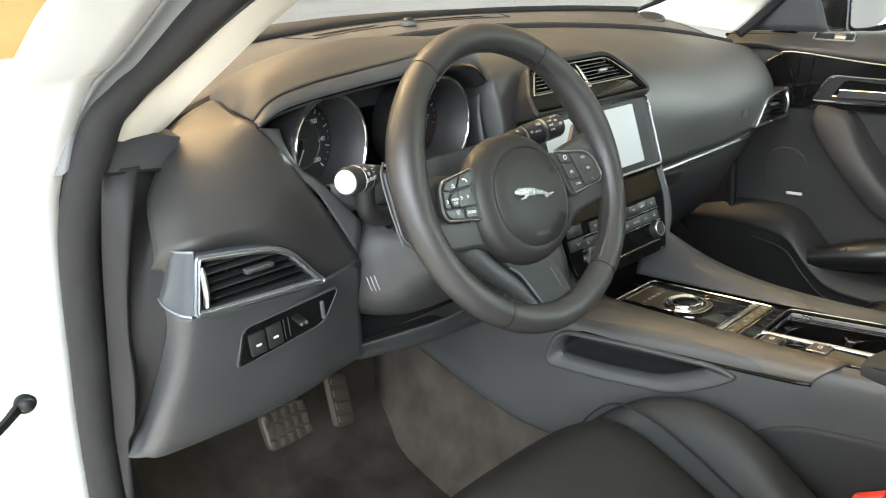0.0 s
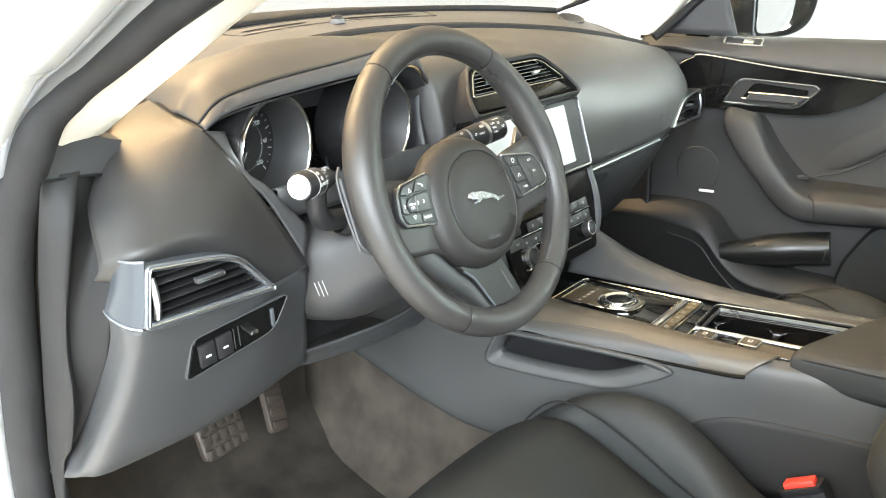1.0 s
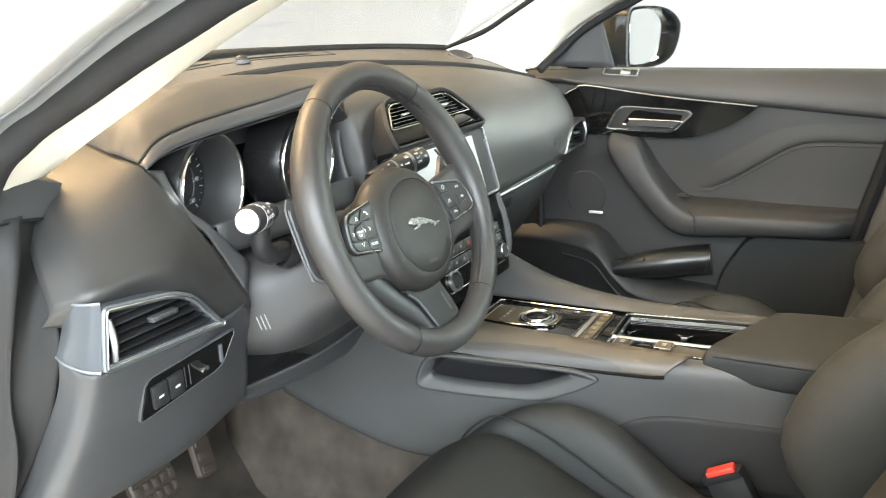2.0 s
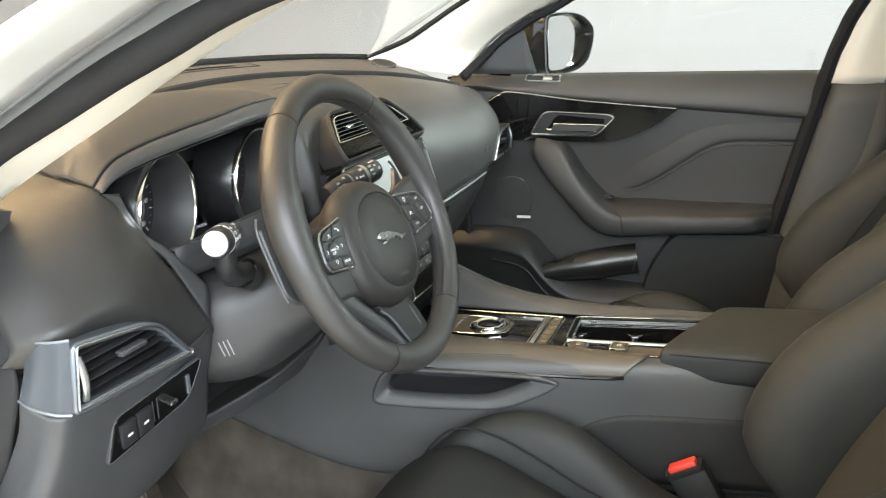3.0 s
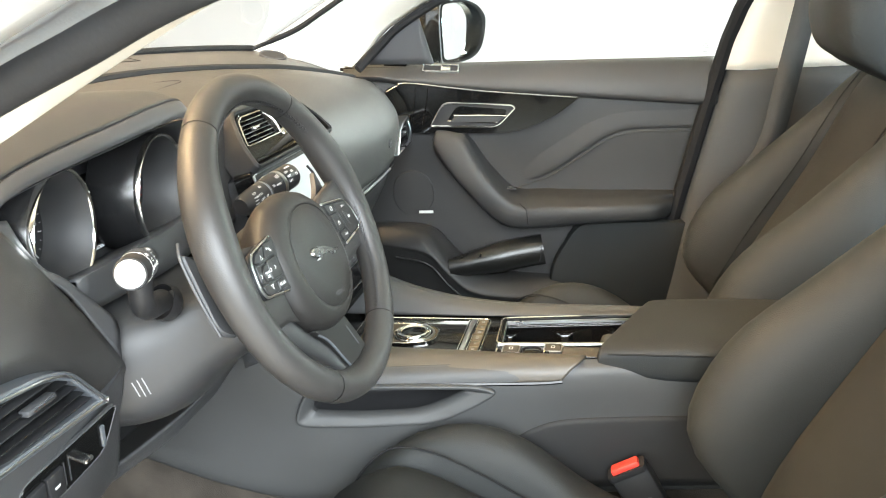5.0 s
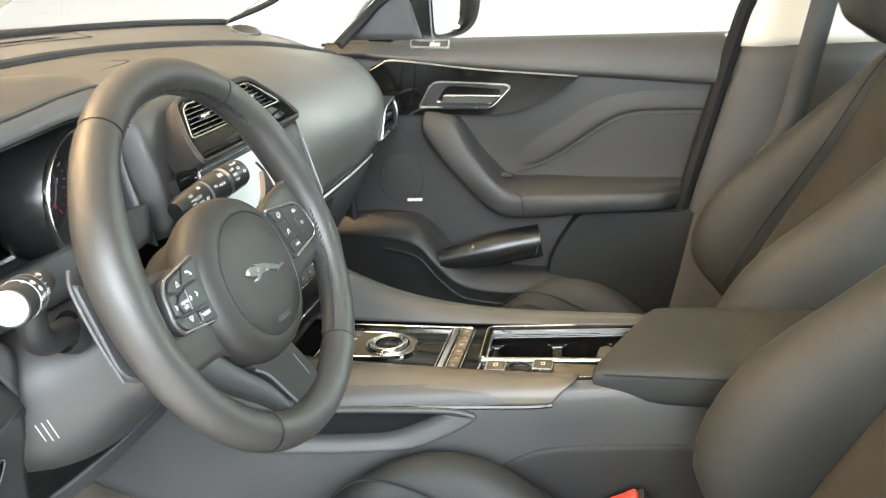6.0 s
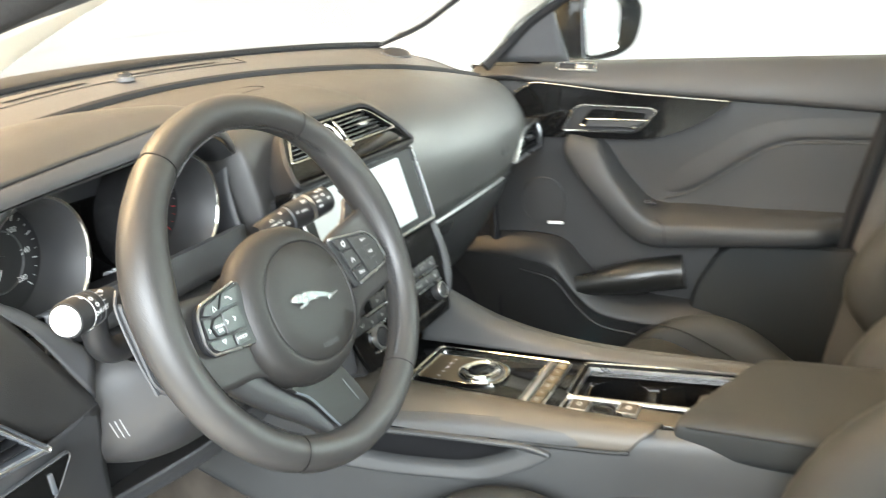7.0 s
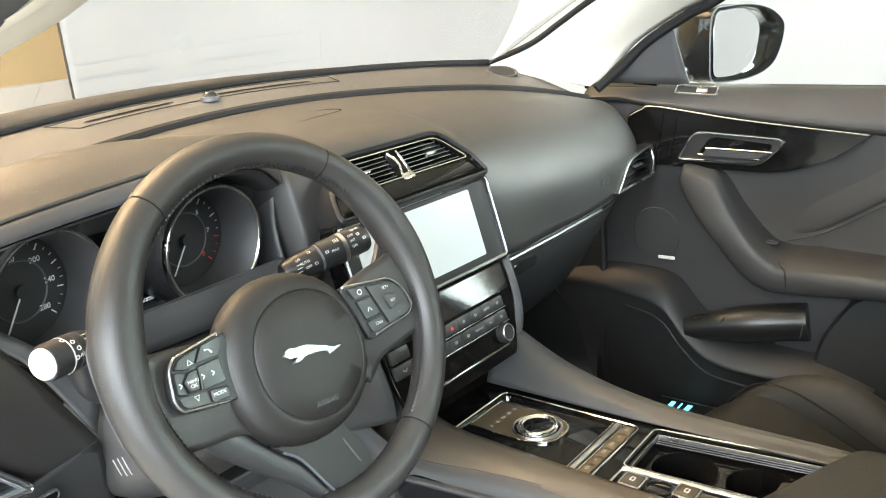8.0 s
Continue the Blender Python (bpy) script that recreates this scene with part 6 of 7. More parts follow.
# ---- pedals ----
pb = thing("brake_pedal", "brake pedal with a worn ribbed rubber pad", "pedal", (-0.46, 0.44, 0.57))
QM = basis((-0.462, 0.435, 0.584), (1, 0.05, -0.02), (0, 0.35, 0.94))
part("pad", prism(rect(0.080, 0.062, 0.014), 0.012, QM, 0.003), tyre_rubber, pb)
for i in range(5):
    for j in range(3):
        part("rib", box((-0.032 + 0.016 * i, -0.020 + 0.020 * j, 0.013), (0.011, 0.015, 0.005), 0.0015, QM), tyre_rubber, pb)
part("arm", tube([(-0.465, 0.45, 0.60), (-0.465, 0.50, 0.72), (-0.465, 0.52, 0.80)], 0.010, 8), plastic_dark, pb)
pa = thing("accelerator_pedal", "narrow accelerator pedal with worn rubber ribs", "pedal", (-0.345, 0.46, 0.56))
QM = basis((-0.336, 0.466, 0.564), (1, 0.1, -0.25), (0.25, 0.45, 0.89))
part("pad", prism(rect(0.042, 0.088, 0.010), 0.010, QM, 0.003), tyre_rubber, pa)
for j in range(4):
    part("rib", box((0, -0.032 + 0.021 * j, 0.011), (0.032, 0.012, 0.005), 0.0015, QM), tyre_rubber, pa)
part("arm", tube([(-0.335, 0.48, 0.60), (-0.33, 0.53, 0.70), (-0.33, 0.55, 0.8)], 0.009, 8), plastic_dark, pa)

# ---- passenger's door ----
door = thing("passenger_door", "black trimmed passenger door, closed", "car door", (0.74, -0.1, 0.4))
yd = (0.32, 0.20, 0.08, -0.04, -0.16, -0.28, -0.40, -0.50)
prof = ((0.758, 1.062), (0.738, 1.050), (0.728, 1.02), (0.724, 0.97), (0.726, 0.90), (0.730, 0.82), (0.728, 0.74), (0.722, 0.66), (0.715, 0.55), (0.705, 0.44), (0.70, 0.36))
rows = [[(x, y, z + (0.022 * (y + 0.1) if z > 0.9 else 0)) for y in yd] for x, z in prof]
part("inner_panel", skin(rows, 40, 30), door_plastic, door, thick=0.006, smooth=60)
part("outer_skin", box((0.83, -0.09, 0.70), (0.02, 0.84, 0.70), 0.006), white_paint, door, "white painted outer skin")
belt_low = [(0.33, 1.045), (0.25, 1.045), (0.18, 1.034), (0.0, 1.012), (-0.208, 0.991), (-0.35, 0.977), (-0.50, 0.962)]
rows = [[(0.752, y, 1.070 + 0.022 * y) for y, z in belt_low], [(0.728, y, 1.062 + 0.022 * y) for y, z in belt_low], [(0.708, y, (1.05 + 0.022 * y + z) / 2 + 0.006) for y, z in belt_low], [(0.703, y, z + 0.008) for y, z in belt_low], [(0.712, y, z) for y, z in belt_low], [(0.73, y, z - 0.002) for y, z in belt_low]]
part("belt_trim", skin(rows, 16, 40), leather, door, "black leather waist rail", smooth=60, thick=0.003)
DM = basis((0.712, 0, 0), (0, -1, 0), (0, 0, 1))       # local x runs to the rear, y up, z into the cabin
ins = rounded([(-0.232, 1.024), (-0.222, 0.925), (-0.13, 0.922), (0.034, 0.917), (0.083, 0.922), (0.157, 0.950), (0.210, 0.989), (0.0, 1.011), (-0.171, 1.037)], [0.02, 0.01, 0.05, 0.05, 0.05, 0.06, 0.004, 0.1, 0.03], 5)
part("gloss_insert", prism(ins, 0.012, DM, 0.001), gloss, door, "gloss black insert")
part("bright_strip", tube(spline([(0.699, 0.225, 1.018), (0.698, 0.200, 1.030), (0.698, 0.168, 1.0365), (0.698, 0.0, 1.0125), (0.698, -0.208, 0.9905)], 34), 0.0013, 6), satin, door, "thin bright strip")
hb = rounded([(-0.129, 0.936), (0.030, 0.930), (0.073, 0.972), (0.064, 0.981), (-0.094, 0.992)], [0.012, 0.018, 0.012, 0.008, 0.020], 6)
HB = DM @ Matrix.Translation((0, 0, 0.0115))
handle = part("handle_bezel", ring(hb, shrink(hb, 0.0042), 0.006, HB, 0.0012), chrome, door, "satin silver handle bezel")
part("handle_well", prism(shrink(hb, 0.003), 0.0015, HB, 0.0005), button_black, handle, "dark handle recess")
part("handle_cavity", prism(rounded([(-0.085, 0.950), (0.040, 0.946), (0.052, 0.970), (-0.062, 0.982)], [0.006, 0.012, 0.008, 0.014], 5), 0.0008, HB @ Matrix.Translation((0, 0, 0.0012)), 0.0003), gloss, handle, "black finger recess")
part("handle_lever", prism(rounded([(-0.078, 0.9465), (0.028, 0.9430), (0.052, 0.9565), (-0.066, 0.9610)], [0.004, 0.008, 0.004, 0.004], 4), 0.011, HB, 0.004), button_grey, handle, "dark grey door release lever")
part("lever_edge", tube([tuple(HB @ Vector(p)) for p in ((-0.068, 0.9615, 0.0105), (0.0, 0.9595, 0.0110), (0.051, 0.9570, 0.0105))], 0.0017, 6), chrome, handle, "chrome edge of the lever")
part("lever_line", tube([tuple(HB @ Vector(p)) for p in ((-0.084, 0.9485, 0.0060), (0.0, 0.9440, 0.0085), (0.030, 0.9425, 0.0085))], 0.0016, 6), chrome, handle)
for k in (0, 1):
    part("bright_line", tube(spline([(0.6985, 0.155 - 0.028 * k, 1.026 - 0.003 * k), (0.6985, 0.160 - 0.028 * k, 0.99), (0.6985, 0.172 - 0.028 * k, 0.942)], 12), 0.0008, 6), dark_chrome, door, "thin bright line")
# pull handle that runs down into the armrest: inner edge, outer edge and face
I_ = [(0.074, 0.922), (0.046, 0.902), (0.012, 0.844), (-0.025, 0.797), (-0.050, 0.772), (-0.082, 0.756), (-0.128, 0.757), (-0.242, 0.757), (-0.36, 0.756), (-0.412, 0.756)]
O_ = [(0.116, 0.926), (0.118, 0.892), (0.079, 0.834), (0.039, 0.788), (-0.006, 0.738), (-0.050, 0.710), (-0.113, 0.707), (-0.242, 0.716), (-0.36, 0.718), (-0.405, 0.719)]
face_x = (0.694, 0.676, 0.662, 0.655, 0.652, 0.650, 0.650, 0.652, 0.666, 0.694)
ledge = ((0.082, 0.926), (0.040, 0.908), (0.004, 0.852), (-0.034, 0.806), (-0.058, 0.787), (-0.090, 0.781), (-0.130, 0.782), (-0.242, 0.777), (-0.36, 0.775), (-0.418, 0.774))
arm_rows = []
for (iy, iz), (oy, oz), fx, (ly, lz) in zip(I_, O_, face_x, ledge):
    my, mz = (iy + oy) / 2, (iz + oz) / 2
    arm_rows.append([(0.728, ly, lz), ((fx + 0.728) / 2, (ly + iy) / 2, (lz + iz) / 2 + 0.004), (fx + 0.014, iy, iz + 0.004), (fx + 0.003, iy * 0.8 + my * 0.2, iz * 0.8 + mz * 0.2), (fx, my, mz), (fx + 0.004, oy * 0.85 + my * 0.15, oz * 0.85 + mz * 0.15), (fx + 0.016, oy, oz - 0.002), ((fx + 0.728) / 2, oy + 0.004, oz - 0.010), (0.728, oy + 0.008, oz - 0.016)])
arm_rows = [[(0.727, 0.098, 0.932), (0.726, 0.098, 0.932), (0.715, 0.098, 0.931), (0.708, 0.098, 0.930), (0.706, 0.100, 0.928), (0.710, 0.104, 0.928), (0.715, 0.108, 0.928), (0.726, 0.108, 0.928), (0.727, 0.108, 0.928)]] + arm_rows
part("pull_handle", skin(arm_rows, 90, 32), door_leather, door, "padded pull handle running into the armrest", smooth=60)
k_ = np.array(arm_rows[6])
part("armrest_seam", tube(spline([(x - 0.0004, y + 0.020 - 0.016 * j, z + 0.0003) for j, (x, y, z) in enumerate(k_[1:7])], 24), 0.0012, 6), rubber, door, "seam across the armrest")
lsw = part("lock_switch", box((0.700, -0.052, 0.7885), (0.018, 0.030, 0.005), 0.0015, pose(0, 0, 0)), plastic_dark, door, "window switch")
part("switch_rocker", box((0.700, -0.052, 0.7920), (0.008, 0.014, 0.003), 0.001), button_grey, lsw)
# scooped relief: the upper panel rolls inwards along a curved crease
crease = spline([(-0.070, 0.790), (-0.086, 0.796), (-0.126, 0.808), (-0.170, 0.832), (-0.229, 0.870), (-0.275, 0.897), (-0.322, 0.909), (-0.40, 0.910), (-0.50, 0.908)], 40)
tang = np.gradient(crease, axis=0)
tang /= np.linalg.norm(tang, axis=1)[:, None]
up_ = np.stack([-tang[:, 1], tang[:, 0]], 1) * np.where(tang[:, :1] < 0, -1, 1)
fade = np.clip(np.arange(41) / 22.0, 0.0, 1.0) ** 0.8
part("panel_roll", skin([[(0.7245 - d * f_ + 0.006 * (1 - f_), y + o * n_[0], z + o * n_[1]) for (y, z), n_, f_ in zip(crease, up_, fade)] for o, d in ((0.13, -0.004), (0.09, 0.0002), (0.06, 0.0020), (0.035, 0.0042), (0.016, 0.0054), (0.005, 0.0036), (0.0, -0.003))], 20, 60), door_plastic, door, "soft moulded roll above the armrest scoop", smooth=60)
part("scoop_piping", tube([(0.7225, y, z - 0.004) for y, z in crease], 0.0016, 6), door_plastic, door, "sewn edge of the scoop")
lowp = rounded([(0.12, 0.50), (0.145, 0.618), (0.205, 0.715), (0.46, 0.712), (0.46, 0.45)], [0.02, 0.03, 0.04, 0.005, 0.01], 6)
part("lower_pad", prism(lowp, 0.022, DM, 0.008), seat_leather, door)
spk = thing("door_speaker", "round speaker grille in the door", "speaker", (0.70, 0.18, 0.78))
part("grille", prism(oval(0.050, 0.055, 40, 2.2, -0.185, 0.775), 0.0025, DM @ Matrix.Translation((0, 0, -0.0141)), 0.002), door_plastic, spk)
part("plaque_recess", ring(oval(0.052, 0.017, 40, 2.6, -0.172, 0.740), oval(0.049, 0.014, 40, 2.6, -0.172, 0.740), 0.0022, DM @ Matrix.Translation((0, 0, -0.0165)), 0.001, -0.004), plastic_dark, spk, "moulded surround of the plaque")
part("badge", box((0.6935, 0.149, 0.7365), (0.004, 0.034, 0.0065), 0.001, None), pale_cap, spk, "small bright plaque")
# map pocket with its moulded lip
lipc = [(0.705, 0.43, 0.655), (0.685, 0.32, 0.665), (0.655, 0.22, 0.668), (0.640, 0.14, 0.655), (0.632, 0.09, 0.605), (0.632, 0.04, 0.565), (0.64, -0.04, 0.548), (0.665, -0.16, 0.54), (0.69, -0.24, 0.535)]
rows = [[(0.722, y, z + 0.035) for x, y, z in lipc], [(x + 0.03, y, z + 0.026) for x, y, z in lipc], [(x, y, z) for x, y, z in lipc], [(x + 0.006, y, z - 0.02) for x, y, z in lipc], [(x + 0.02, y, z - 0.10) for x, y, z in lipc], [(x + 0.03, y, 0.37) for x, y, z in lipc]]
part("pocket", skin(rows, 24, 36), door_plastic, door, "moulded map pocket", smooth=60, thick=0.004)
part("pocket_grip", tube(spline([(0.648, 0.092, 0.612), (0.668, 0.02, 0.622), (0.69, -0.06, 0.634), (0.702, -0.122, 0.642)], 16), list(np.linspace(0.019, 0.031, 8)) + [0.0325] * 9, 18, flat=1.1), gloss_pad, door, "rolled black pocket edge", smooth=60)
part("grip_seam", lathe([(0.0330, -0.0012), (0.0340, 0.0), (0.0330, 0.0012)], basis((0.6995, -0.110, 0.6405), (0.9, 0.3, 0), (0, -0.15, 1)), 24), plastic, door)
part("pocket_bead", tube(spline([(x - 0.004, y, z - 0.030) for x, y, z in lipc[2:7]], 30), 0.0022, 6), door_plastic, door, "moulded bead of the pocket")
part("low_speaker", prism(oval(0.085, 0.085, 48, 2.0, -0.205, 0.535), 0.002, basis((0.655, 0, 0), (0, -1, 0), (0.10, 0, 1)), 0.0015), plastic_dark, door, "large round low speaker grille")
sw = thing("window_switch_plate", "satin framed mirror switch on the waist rail", "switch", (0.725, 0.098, 1.056))
WMx = basis((0.7245, 0.098, 1.062), (-0.007, -0.079, -0.004), (0.6, 0, 0.8))
o2 = rect(0.086, 0.020, 0.005)
part("frame", ring(o2, shrink(o2, 0.0035), 0.006, WMx, 0.001, -0.006), satin, sw, "satin silver frame")
part("plate", prism(shrink(o2, 0.003), 0.003, WMx, 0.0005), plastic_dark, sw)
part("rocker", box((0.012, 0, 0.004), (0.022, 0.010, 0.005), 0.001, WMx), satin, sw)
dw = setting("window_1", skin([[(0.742, 0.33, 1.07), (0.742, 0.0, 1.06), (0.742, -0.52, 1.045)], [(0.70, 0.19, 1.20), (0.69, -0.05, 1.26), (0.70, -0.57, 1.20)], [(0.655, -0.02, 1.29), (0.64, -0.25, 1.36), (0.625, -0.66, 1.45)]], 6, 10), glass, "clear passenger side window", "window", 60, 0.004)
dw.visible_shadow = False
dw.modifiers["thickness"].use_rim = False
tagged(part("window_seal", tube(spline([(0.735, 0.34, 1.071), (0.735, 0.1, 1.064), (0.735, -0.25, 1.057), (0.735, -0.505, 1.049)], 30), 0.004, 6), rubber), "thin black rubber window seal", "seal", kind="structure")
sticker = thing("window_label", "small printed grey label on the glass", "label", (0.735, -0.48, 1.078))
for k in range(9):
    part("line", box((0.7325 - 0.0018 * k * 0.5, -0.474 - 0.001 * (k % 2), 1.068 + 0.0042 * k), (0.0005, 0.020 - 0.005 * (k % 3), 0.0009), 0), pale_mark, sticker, smooth=0)
# mirror sail and outside mirror
setting("mirror_sail", skin([[(0.712, 0.30, 1.082), (0.722, 0.20, 1.078), (0.732, 0.115, 1.072)], [(0.706, 0.235, 1.135), (0.712, 0.18, 1.14), (0.718, 0.13, 1.14)], [(0.70, 0.15, 1.19), (0.702, 0.145, 1.192), (0.704, 0.14, 1.195)]], 8, 8), plastic, "dark grey mirror sail panel", "trim", 60, 0.004)
tagged(part("door_frame_seal", tube(spline([(p[0] + 0.004, p[1] - 0.012, p[2] - 0.006) for p in DS], 40), 0.010, 8), rubber), "black rubber door frame seal", "seal", kind="structure")
mir = thing("wing_mirror", "black wing mirror with a bright glass", "wing mirror", (0.95, 0.12, 1.05))
MM = basis((0.952, 0.088, 1.138), (0.94, -0.33, 0.0), (0, 0, 1))
mo = [tuple(p) for p in spline([(-0.100, -0.072), (-0.050, -0.080), (0.030, -0.077), (0.082, -0.060), (0.108, -0.030), (0.121, 0.010), (0.111, 0.032), (0.074, 0.054), (0.020, 0.067), (-0.050, 0.069), (-0.092, 0.063), (-0.104, 0.030), (-0.106, -0.030)], 64, True)]
mg = [(x * 0.895 - 0.0085, y * 0.90 + 0.001) for x, y in mo]
part("glass", prism([(x * 0.985, y * 0.985) for x, y in mg], 0.002, MM @ Matrix.Translation((0, 0, -0.009)) @ pose(0, 0, 0, 0, 6.6), 0.0005), mirror_glass, mir, "bright mirror glass")
part("rim", ring(mo, mg, 0.004, MM, 0.002, -0.03), gloss, mir, "gloss black rim")
part("rim_edge", moved(tube(spline([(x * 1.004, y * 1.004, 0.001) for x, y in mo], 80, True), 0.0016, 6, True), MM), satin_paint, mir, "pale outer edge of the housing")
hs = sheet([[(p[0] * k, p[1] * k, z) for p in mo] for k, z in ((1.0, -0.02), (1.03, -0.035), (0.98, -0.08), (0.75, -0.12), (0.3, -0.14), (0.0, -0.142))], close_v=True)
part("housing", moved(hs, MM), gloss, mir, "gloss black housing")
part("arm", tube([(0.86, 0.18, 1.09), (0.80, 0.20, 1.075), (0.74, 0.21, 1.07)], [0.03, 0.03, 0.028], 12), gloss, mir)

# ---- passenger side centre pillar and belt ----
ed = [(0.712, -0.345, 0.40), (0.712, -0.385, 0.572), (0.712, -0.420, 0.735), (0.712, -0.503, 1.045), (0.702, -0.530, 1.13), (0.690, -0.559, 1.194), (0.655, -0.66, 1.36), (0.63, -0.72, 1.47)]
tagged(part("door_frame_seal", tube(spline(ed, 40), 0.016, 8), rubber), "black rubber seal along the centre pillar", "seal", kind="structure")
lowr = [[(p[0] - d, p[1] - w_, p[2]) for p in ed[:4]] for d, w_ in ((0.0, 0.012), (0.022, 0.03), (0.034, 0.08), (0.034, 0.22), (0.0, 0.42))]
lowr = [[(p[0], p[1], min(p[2], 1.036)) for p in r] for r in lowr]
setting("pillar_lower_trim", skin(lowr, 16, 24), pillar_plastic, "dark grey lower trim of the centre pillar", "pillar trim", 60, 0.004)
upr = [[(p[0] - d, p[1] - w_, p[2] if i else 1.036) for i, p in enumerate([(0.712, -0.503, 1.04)] + ed[4:])] for d, w_ in ((-0.004, -0.004), (0.018, 0.03), (0.022, 0.08), (0.022, 0.30), (0.0, 0.55))]
setting("pillar_upper_trim", skin(upr, 16, 20), cream, "cream cloth upper trim of the centre pillar", "pillar trim", 60, 0.004)
bl = thing("seat_belt", "black seat belt hanging beside the passenger's seat", "seat belt", (0.62, -0.55, 0.8))
bp = spline([(0.628, -0.672, 1.28), (0.620, -0.624, 1.037), (0.616, -0.595, 0.90), (0.612, -0.545, 0.81), (0.60, -0.53, 0.65), (0.60, -0.53, 0.5)], 24)
bw = V3((0.010, -0.047, 0.0))
part("webbing", sheet([[p - bw / 2 for p in bp], [p + bw / 2 for p in bp]]), fabric_belt, bl, thick=0.0016)
part("tongue", box((0.609, -0.542, 0.812), (0.010, 0.046, 0.014), 0.003), gloss, bl)

# ---- seats ----


def pillow(rows, nu, nv):
    return skin(rows, nu, nv, True)


def seat(sx, label, cat_group, back=0.0, drop=0.0):
    """A sports seat about x = sx; local x runs outwards to the passenger's side."""
    th = thing("car_seat", label, "car seat", (sx, -0.25, 0.39), cat_group)

    def s_(name, rows, material, lab="", nu=24, nv=40):
        v_, f_ = pillow([[(sx + x, y - back * (1.5 if "cushion" in name else 0.30 if "head" in name else 0.60), z - drop * ("cushion" in name)) for x, y, z in r] for r in rows], nu, nv)
        f_ += [tuple(range(nv)), tuple(range(nu * nv, (nu + 1) * nv))]
        return part(name, (v_, f_), material, th, lab, smooth=60)

    def slab(y, hw, zt, zb, crown, cx=0.0):
        """A section across the seat, a flat oval."""
        out = []
        for x, z in oval(hw, (zt - zb) / 2, 24, 3.5):
            out.append((cx + x, y, (zt + zb) / 2 + z + crown * (1 - (x / hw) ** 2) * (z > 0)))
        return out

    s_("cushion", [slab(0.095, 0.130, 0.545, 0.50, 0), slab(0.085, 0.165, 0.590, 0.48, 0.0), slab(0.045, 0.172, 0.632, 0.47, 0.004), slab(-0.015, 0.172, 0.664, 0.46, 0.002), slab(-0.07, 0.170, 0.652, 0.46, 0.0), slab(-0.14, 0.168, 0.618, 0.45, -0.004), slab(-0.22, 0.165, 0.582, 0.45, -0.006), slab(-0.32, 0.165, 0.562, 0.45, -0.008), slab(-0.48, 0.16, 0.55, 0.45, 0)], seat_insert, "black leather seat cushion")
    for d in (-1, 1):
        def bol(y, x0, x1, zt, zb):
            return [(d * ((x0 + x1) / 2) + d * x, y, (zt + zb) / 2 + z) for x, z in oval((x1 - x0) / 2, (zt - zb) / 2, 24, 2.6)]
        s_("cushion_bolster", [bol(0.065, 0.13, 0.19, 0.57, 0.48), bol(0.045, 0.130, 0.206, 0.612, 0.46), bol(-0.005, 0.132, 0.222, 0.652, 0.45), bol(-0.05, 0.146, 0.230, 0.672, 0.44), bol(-0.10, 0.150, 0.234, 0.680, 0.44), bol(-0.15, 0.151, 0.236, 0.671, 0.44), bol(-0.20, 0.150, 0.236, 0.645, 0.44), bol(-0.26, 0.136, 0.235, 0.600, 0.44), bol(-0.33, 0.13, 0.234, 0.566, 0.44), bol(-0.42, 0.13, 0.23, 0.55, 0.45)], seat_leather, "raised leather side bolster")
    for d in (-1, 1):
        ln = [(sx + d * 0.140, 0.060, 0.586), (sx + d * 0.150, 0.032, 0.634), (sx + d * 0.153, -0.010, 0.666), (sx + d * 0.152, -0.065, 0.662), (sx + d * 0.150, -0.133, 0.632), (sx + d * 0.149, -0.19, 0.600), (sx + d * 0.148, -0.26, 0.575)]
        ln = [(x, y - back * 1.5, z - drop) for x, y, z in ln]
        part("piping", tube(spline(ln, 30), 0.0015, 6), rubber, th, "sewn piping")
    part("base", box((sx, -0.20 - back, 0.435), (0.40, 0.48, 0.09), 0.02), plastic_dark, th, "dark plastic seat base")

    def bk(t, dx, hw, hd, push=0.0, pw=3.0, cx=0.0):
        """A section of the backrest, t metres up the reclined back."""
        y = -0.470 - 0.48 * t - push
        z = 0.555 + 0.86 * t - push * 0.4
        out = []
        for x, n_ in oval(hw, hd, 24, pw):
            out.append((cx + x, y + n_ * 0.873, z + n_ * 0.487))
        return out

    s_("backrest", [bk(0.0, 0, 0.17, 0.04, 0.02), bk(0.03, 0, 0.18, 0.055, 0.01), bk(0.15, 0, 0.18, 0.06, 0.0), bk(0.35, 0, 0.195, 0.062, 0.008), bk(0.50, 0, 0.205, 0.062, 0.004), bk(0.57, 0, 0.185, 0.055, 0.006), bk(0.615, 0, 0.155, 0.040, 0.010), bk(0.635, 0, 0.12, 0.020, 0.012)], seat_insert, "black leather backrest")
    for d in (-1, 1):
        s_("back_bolster", [bk(0.02, 0, 0.035, 0.05, 0.01, 2.4, d * 0.19), bk(0.08, 0, 0.052, 0.090, -0.046, 2.4, d * 0.20), bk(0.20, 0, 0.057, 0.098, -0.054, 2.4, d * 0.205), bk(0.33, 0, 0.053, 0.088, -0.024, 2.4, d * 0.205), bk(0.45, 0, 0.045, 0.075, 0.0, 2.4, d * 0.195), bk(0.55, 0, 0.038, 0.055, 0.006, 2.4, d * 0.175), bk(0.60, 0, 0.02, 0.03, 0.015, 2.4, d * 0.155)], seat_leather, "raised leather side bolster")
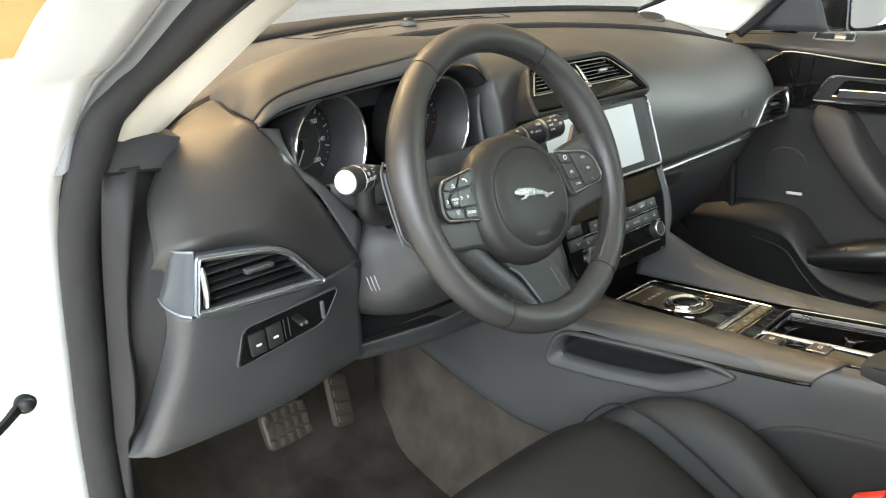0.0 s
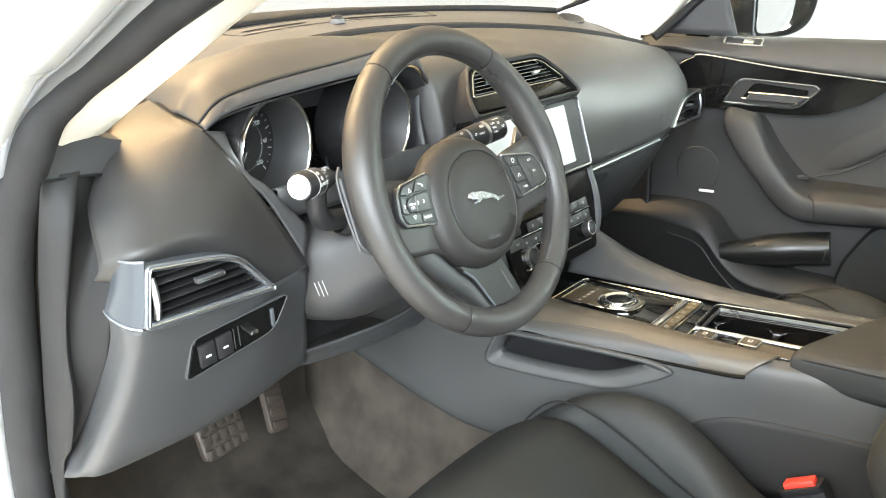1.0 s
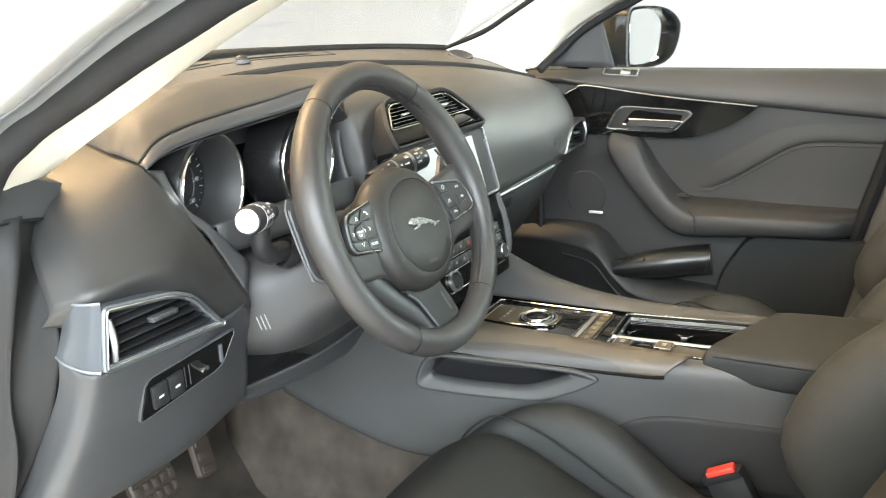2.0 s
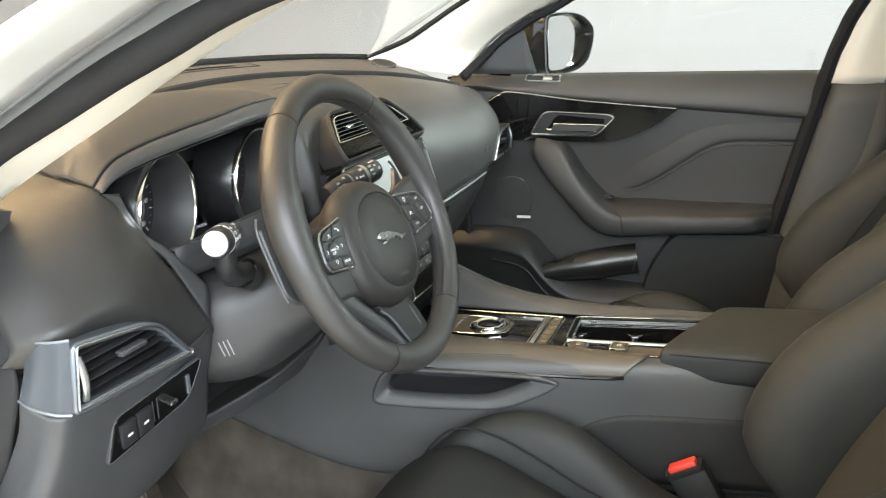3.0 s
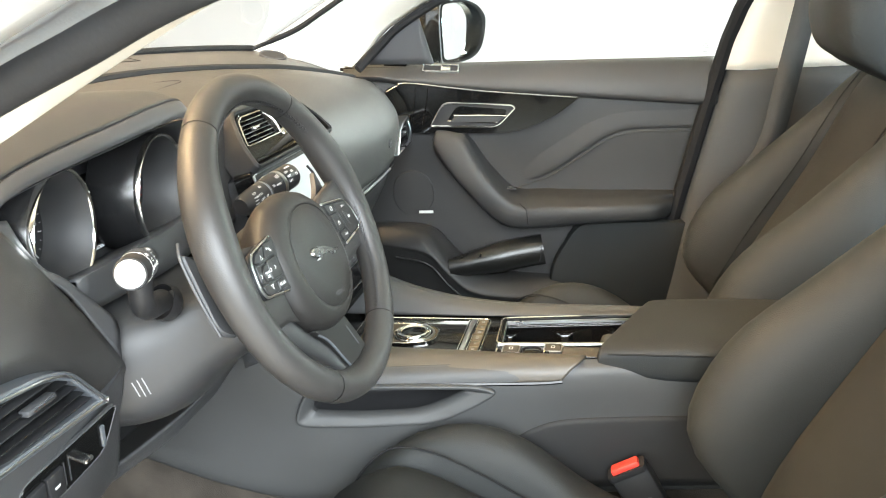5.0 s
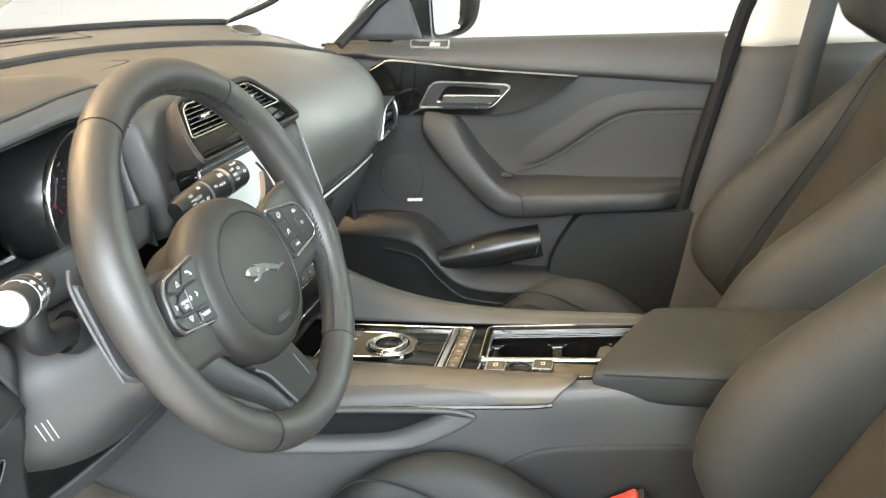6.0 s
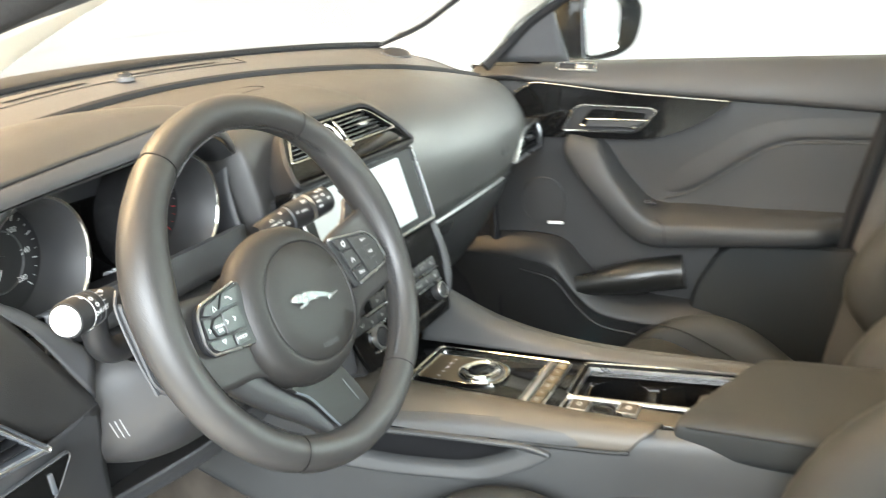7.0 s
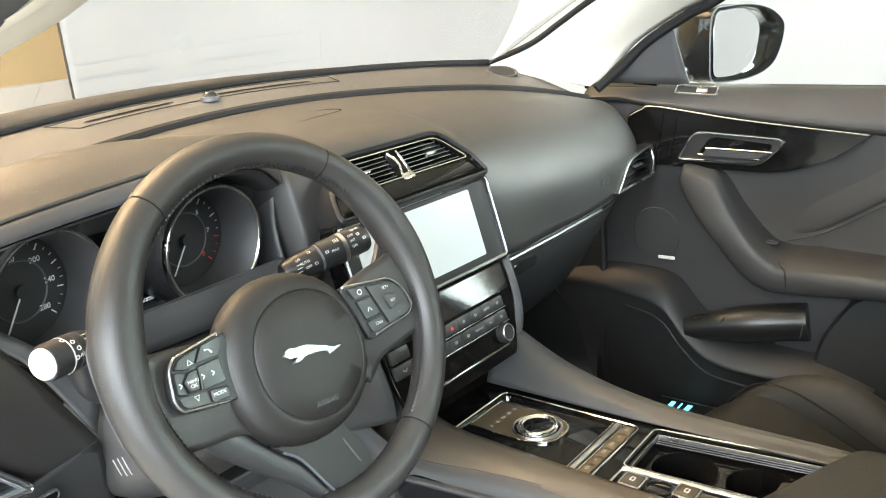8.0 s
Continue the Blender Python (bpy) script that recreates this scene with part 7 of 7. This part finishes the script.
    s_("headrest", [bk(0.560, 0, 0.09, 0.035, -0.075), bk(0.575, 0, 0.115, 0.055, -0.10), bk(0.635, 0, 0.125, 0.066, -0.13), bk(0.715, 0, 0.12, 0.062, -0.14), bk(0.785, 0, 0.10, 0.045, -0.14), bk(0.80, 0, 0.07, 0.02, -0.135)], seat_leather, "padded leather headrest")
    for d in (-1, 1) if back else ():
        sm = [(sx + d * 0.148, -0.470 - 0.48 * t + h_ * 0.873 - back * 0.60, 0.555 + 0.86 * t + h_ * 0.487) for t, h_ in ((0.06, 0.066), (0.20, 0.0665), (0.35, 0.060), (0.48, 0.062), (0.56, 0.054))]
        part("back_seam", tube(spline(sm, 24), 0.0012, 6), rubber, th, "sewn seam of the backrest")
    for d in (-1, 1):
        part("headrest_post", tube([(sx + d * 0.06, -0.735, 1.04), (sx + d * 0.06, -0.715, 1.13)], 0.006, 8), plastic_dark, th)
    return th


seat(-0.375, "black leather sports seat of the driver", "front seats")
seat(0.335, "black leather sports seat of the passenger", "front seats", 0.065, 0.058)
bk_ = thing("belt_buckle", "black seat belt buckle with a red release button", "seat belt buckle", (-0.135, -0.31, 0.5))
BM = basis((-0.137, -0.308, 0.604), (0.02, -1, 0.52), (0.0, 0.45, 0.9))
part("body", box((0.002, -0.052, 0), (0.054, 0.105, 0.026), 0.006, BM), plastic_dark, bk_)
part("raised_mark", ring(rect(0.020, 0.020, 0.003, 0.004, -0.058), rect(0.016, 0.016, 0.002, 0.004, -0.058), 0.0008, BM @ Matrix.Translation((0, 0, 0.013)), 0.0003), button_grey, bk_)
part("release_button", box((0.001, 0.002, 0.003), (0.040, 0.010, 0.018), 0.003, BM), red_plastic, bk_, "red release button")
part("top_frame", ring(rect(0.054, 0.027, 0.006, 0.001, 0.003), rect(0.043, 0.020, 0.004, 0.001, 0.003), 0.005, BM @ Matrix.Translation((0, -0.004, 0)) @ pose(0, 0, 0, -90) @ Matrix.Diagonal((1, -1, -1, 1)), 0.001, -0.004), plastic_dark, bk_)
part("strap", box((0.004, -0.15, -0.002), (0.030, 0.12, 0.006), 0.002, BM), plastic_dark, bk_)
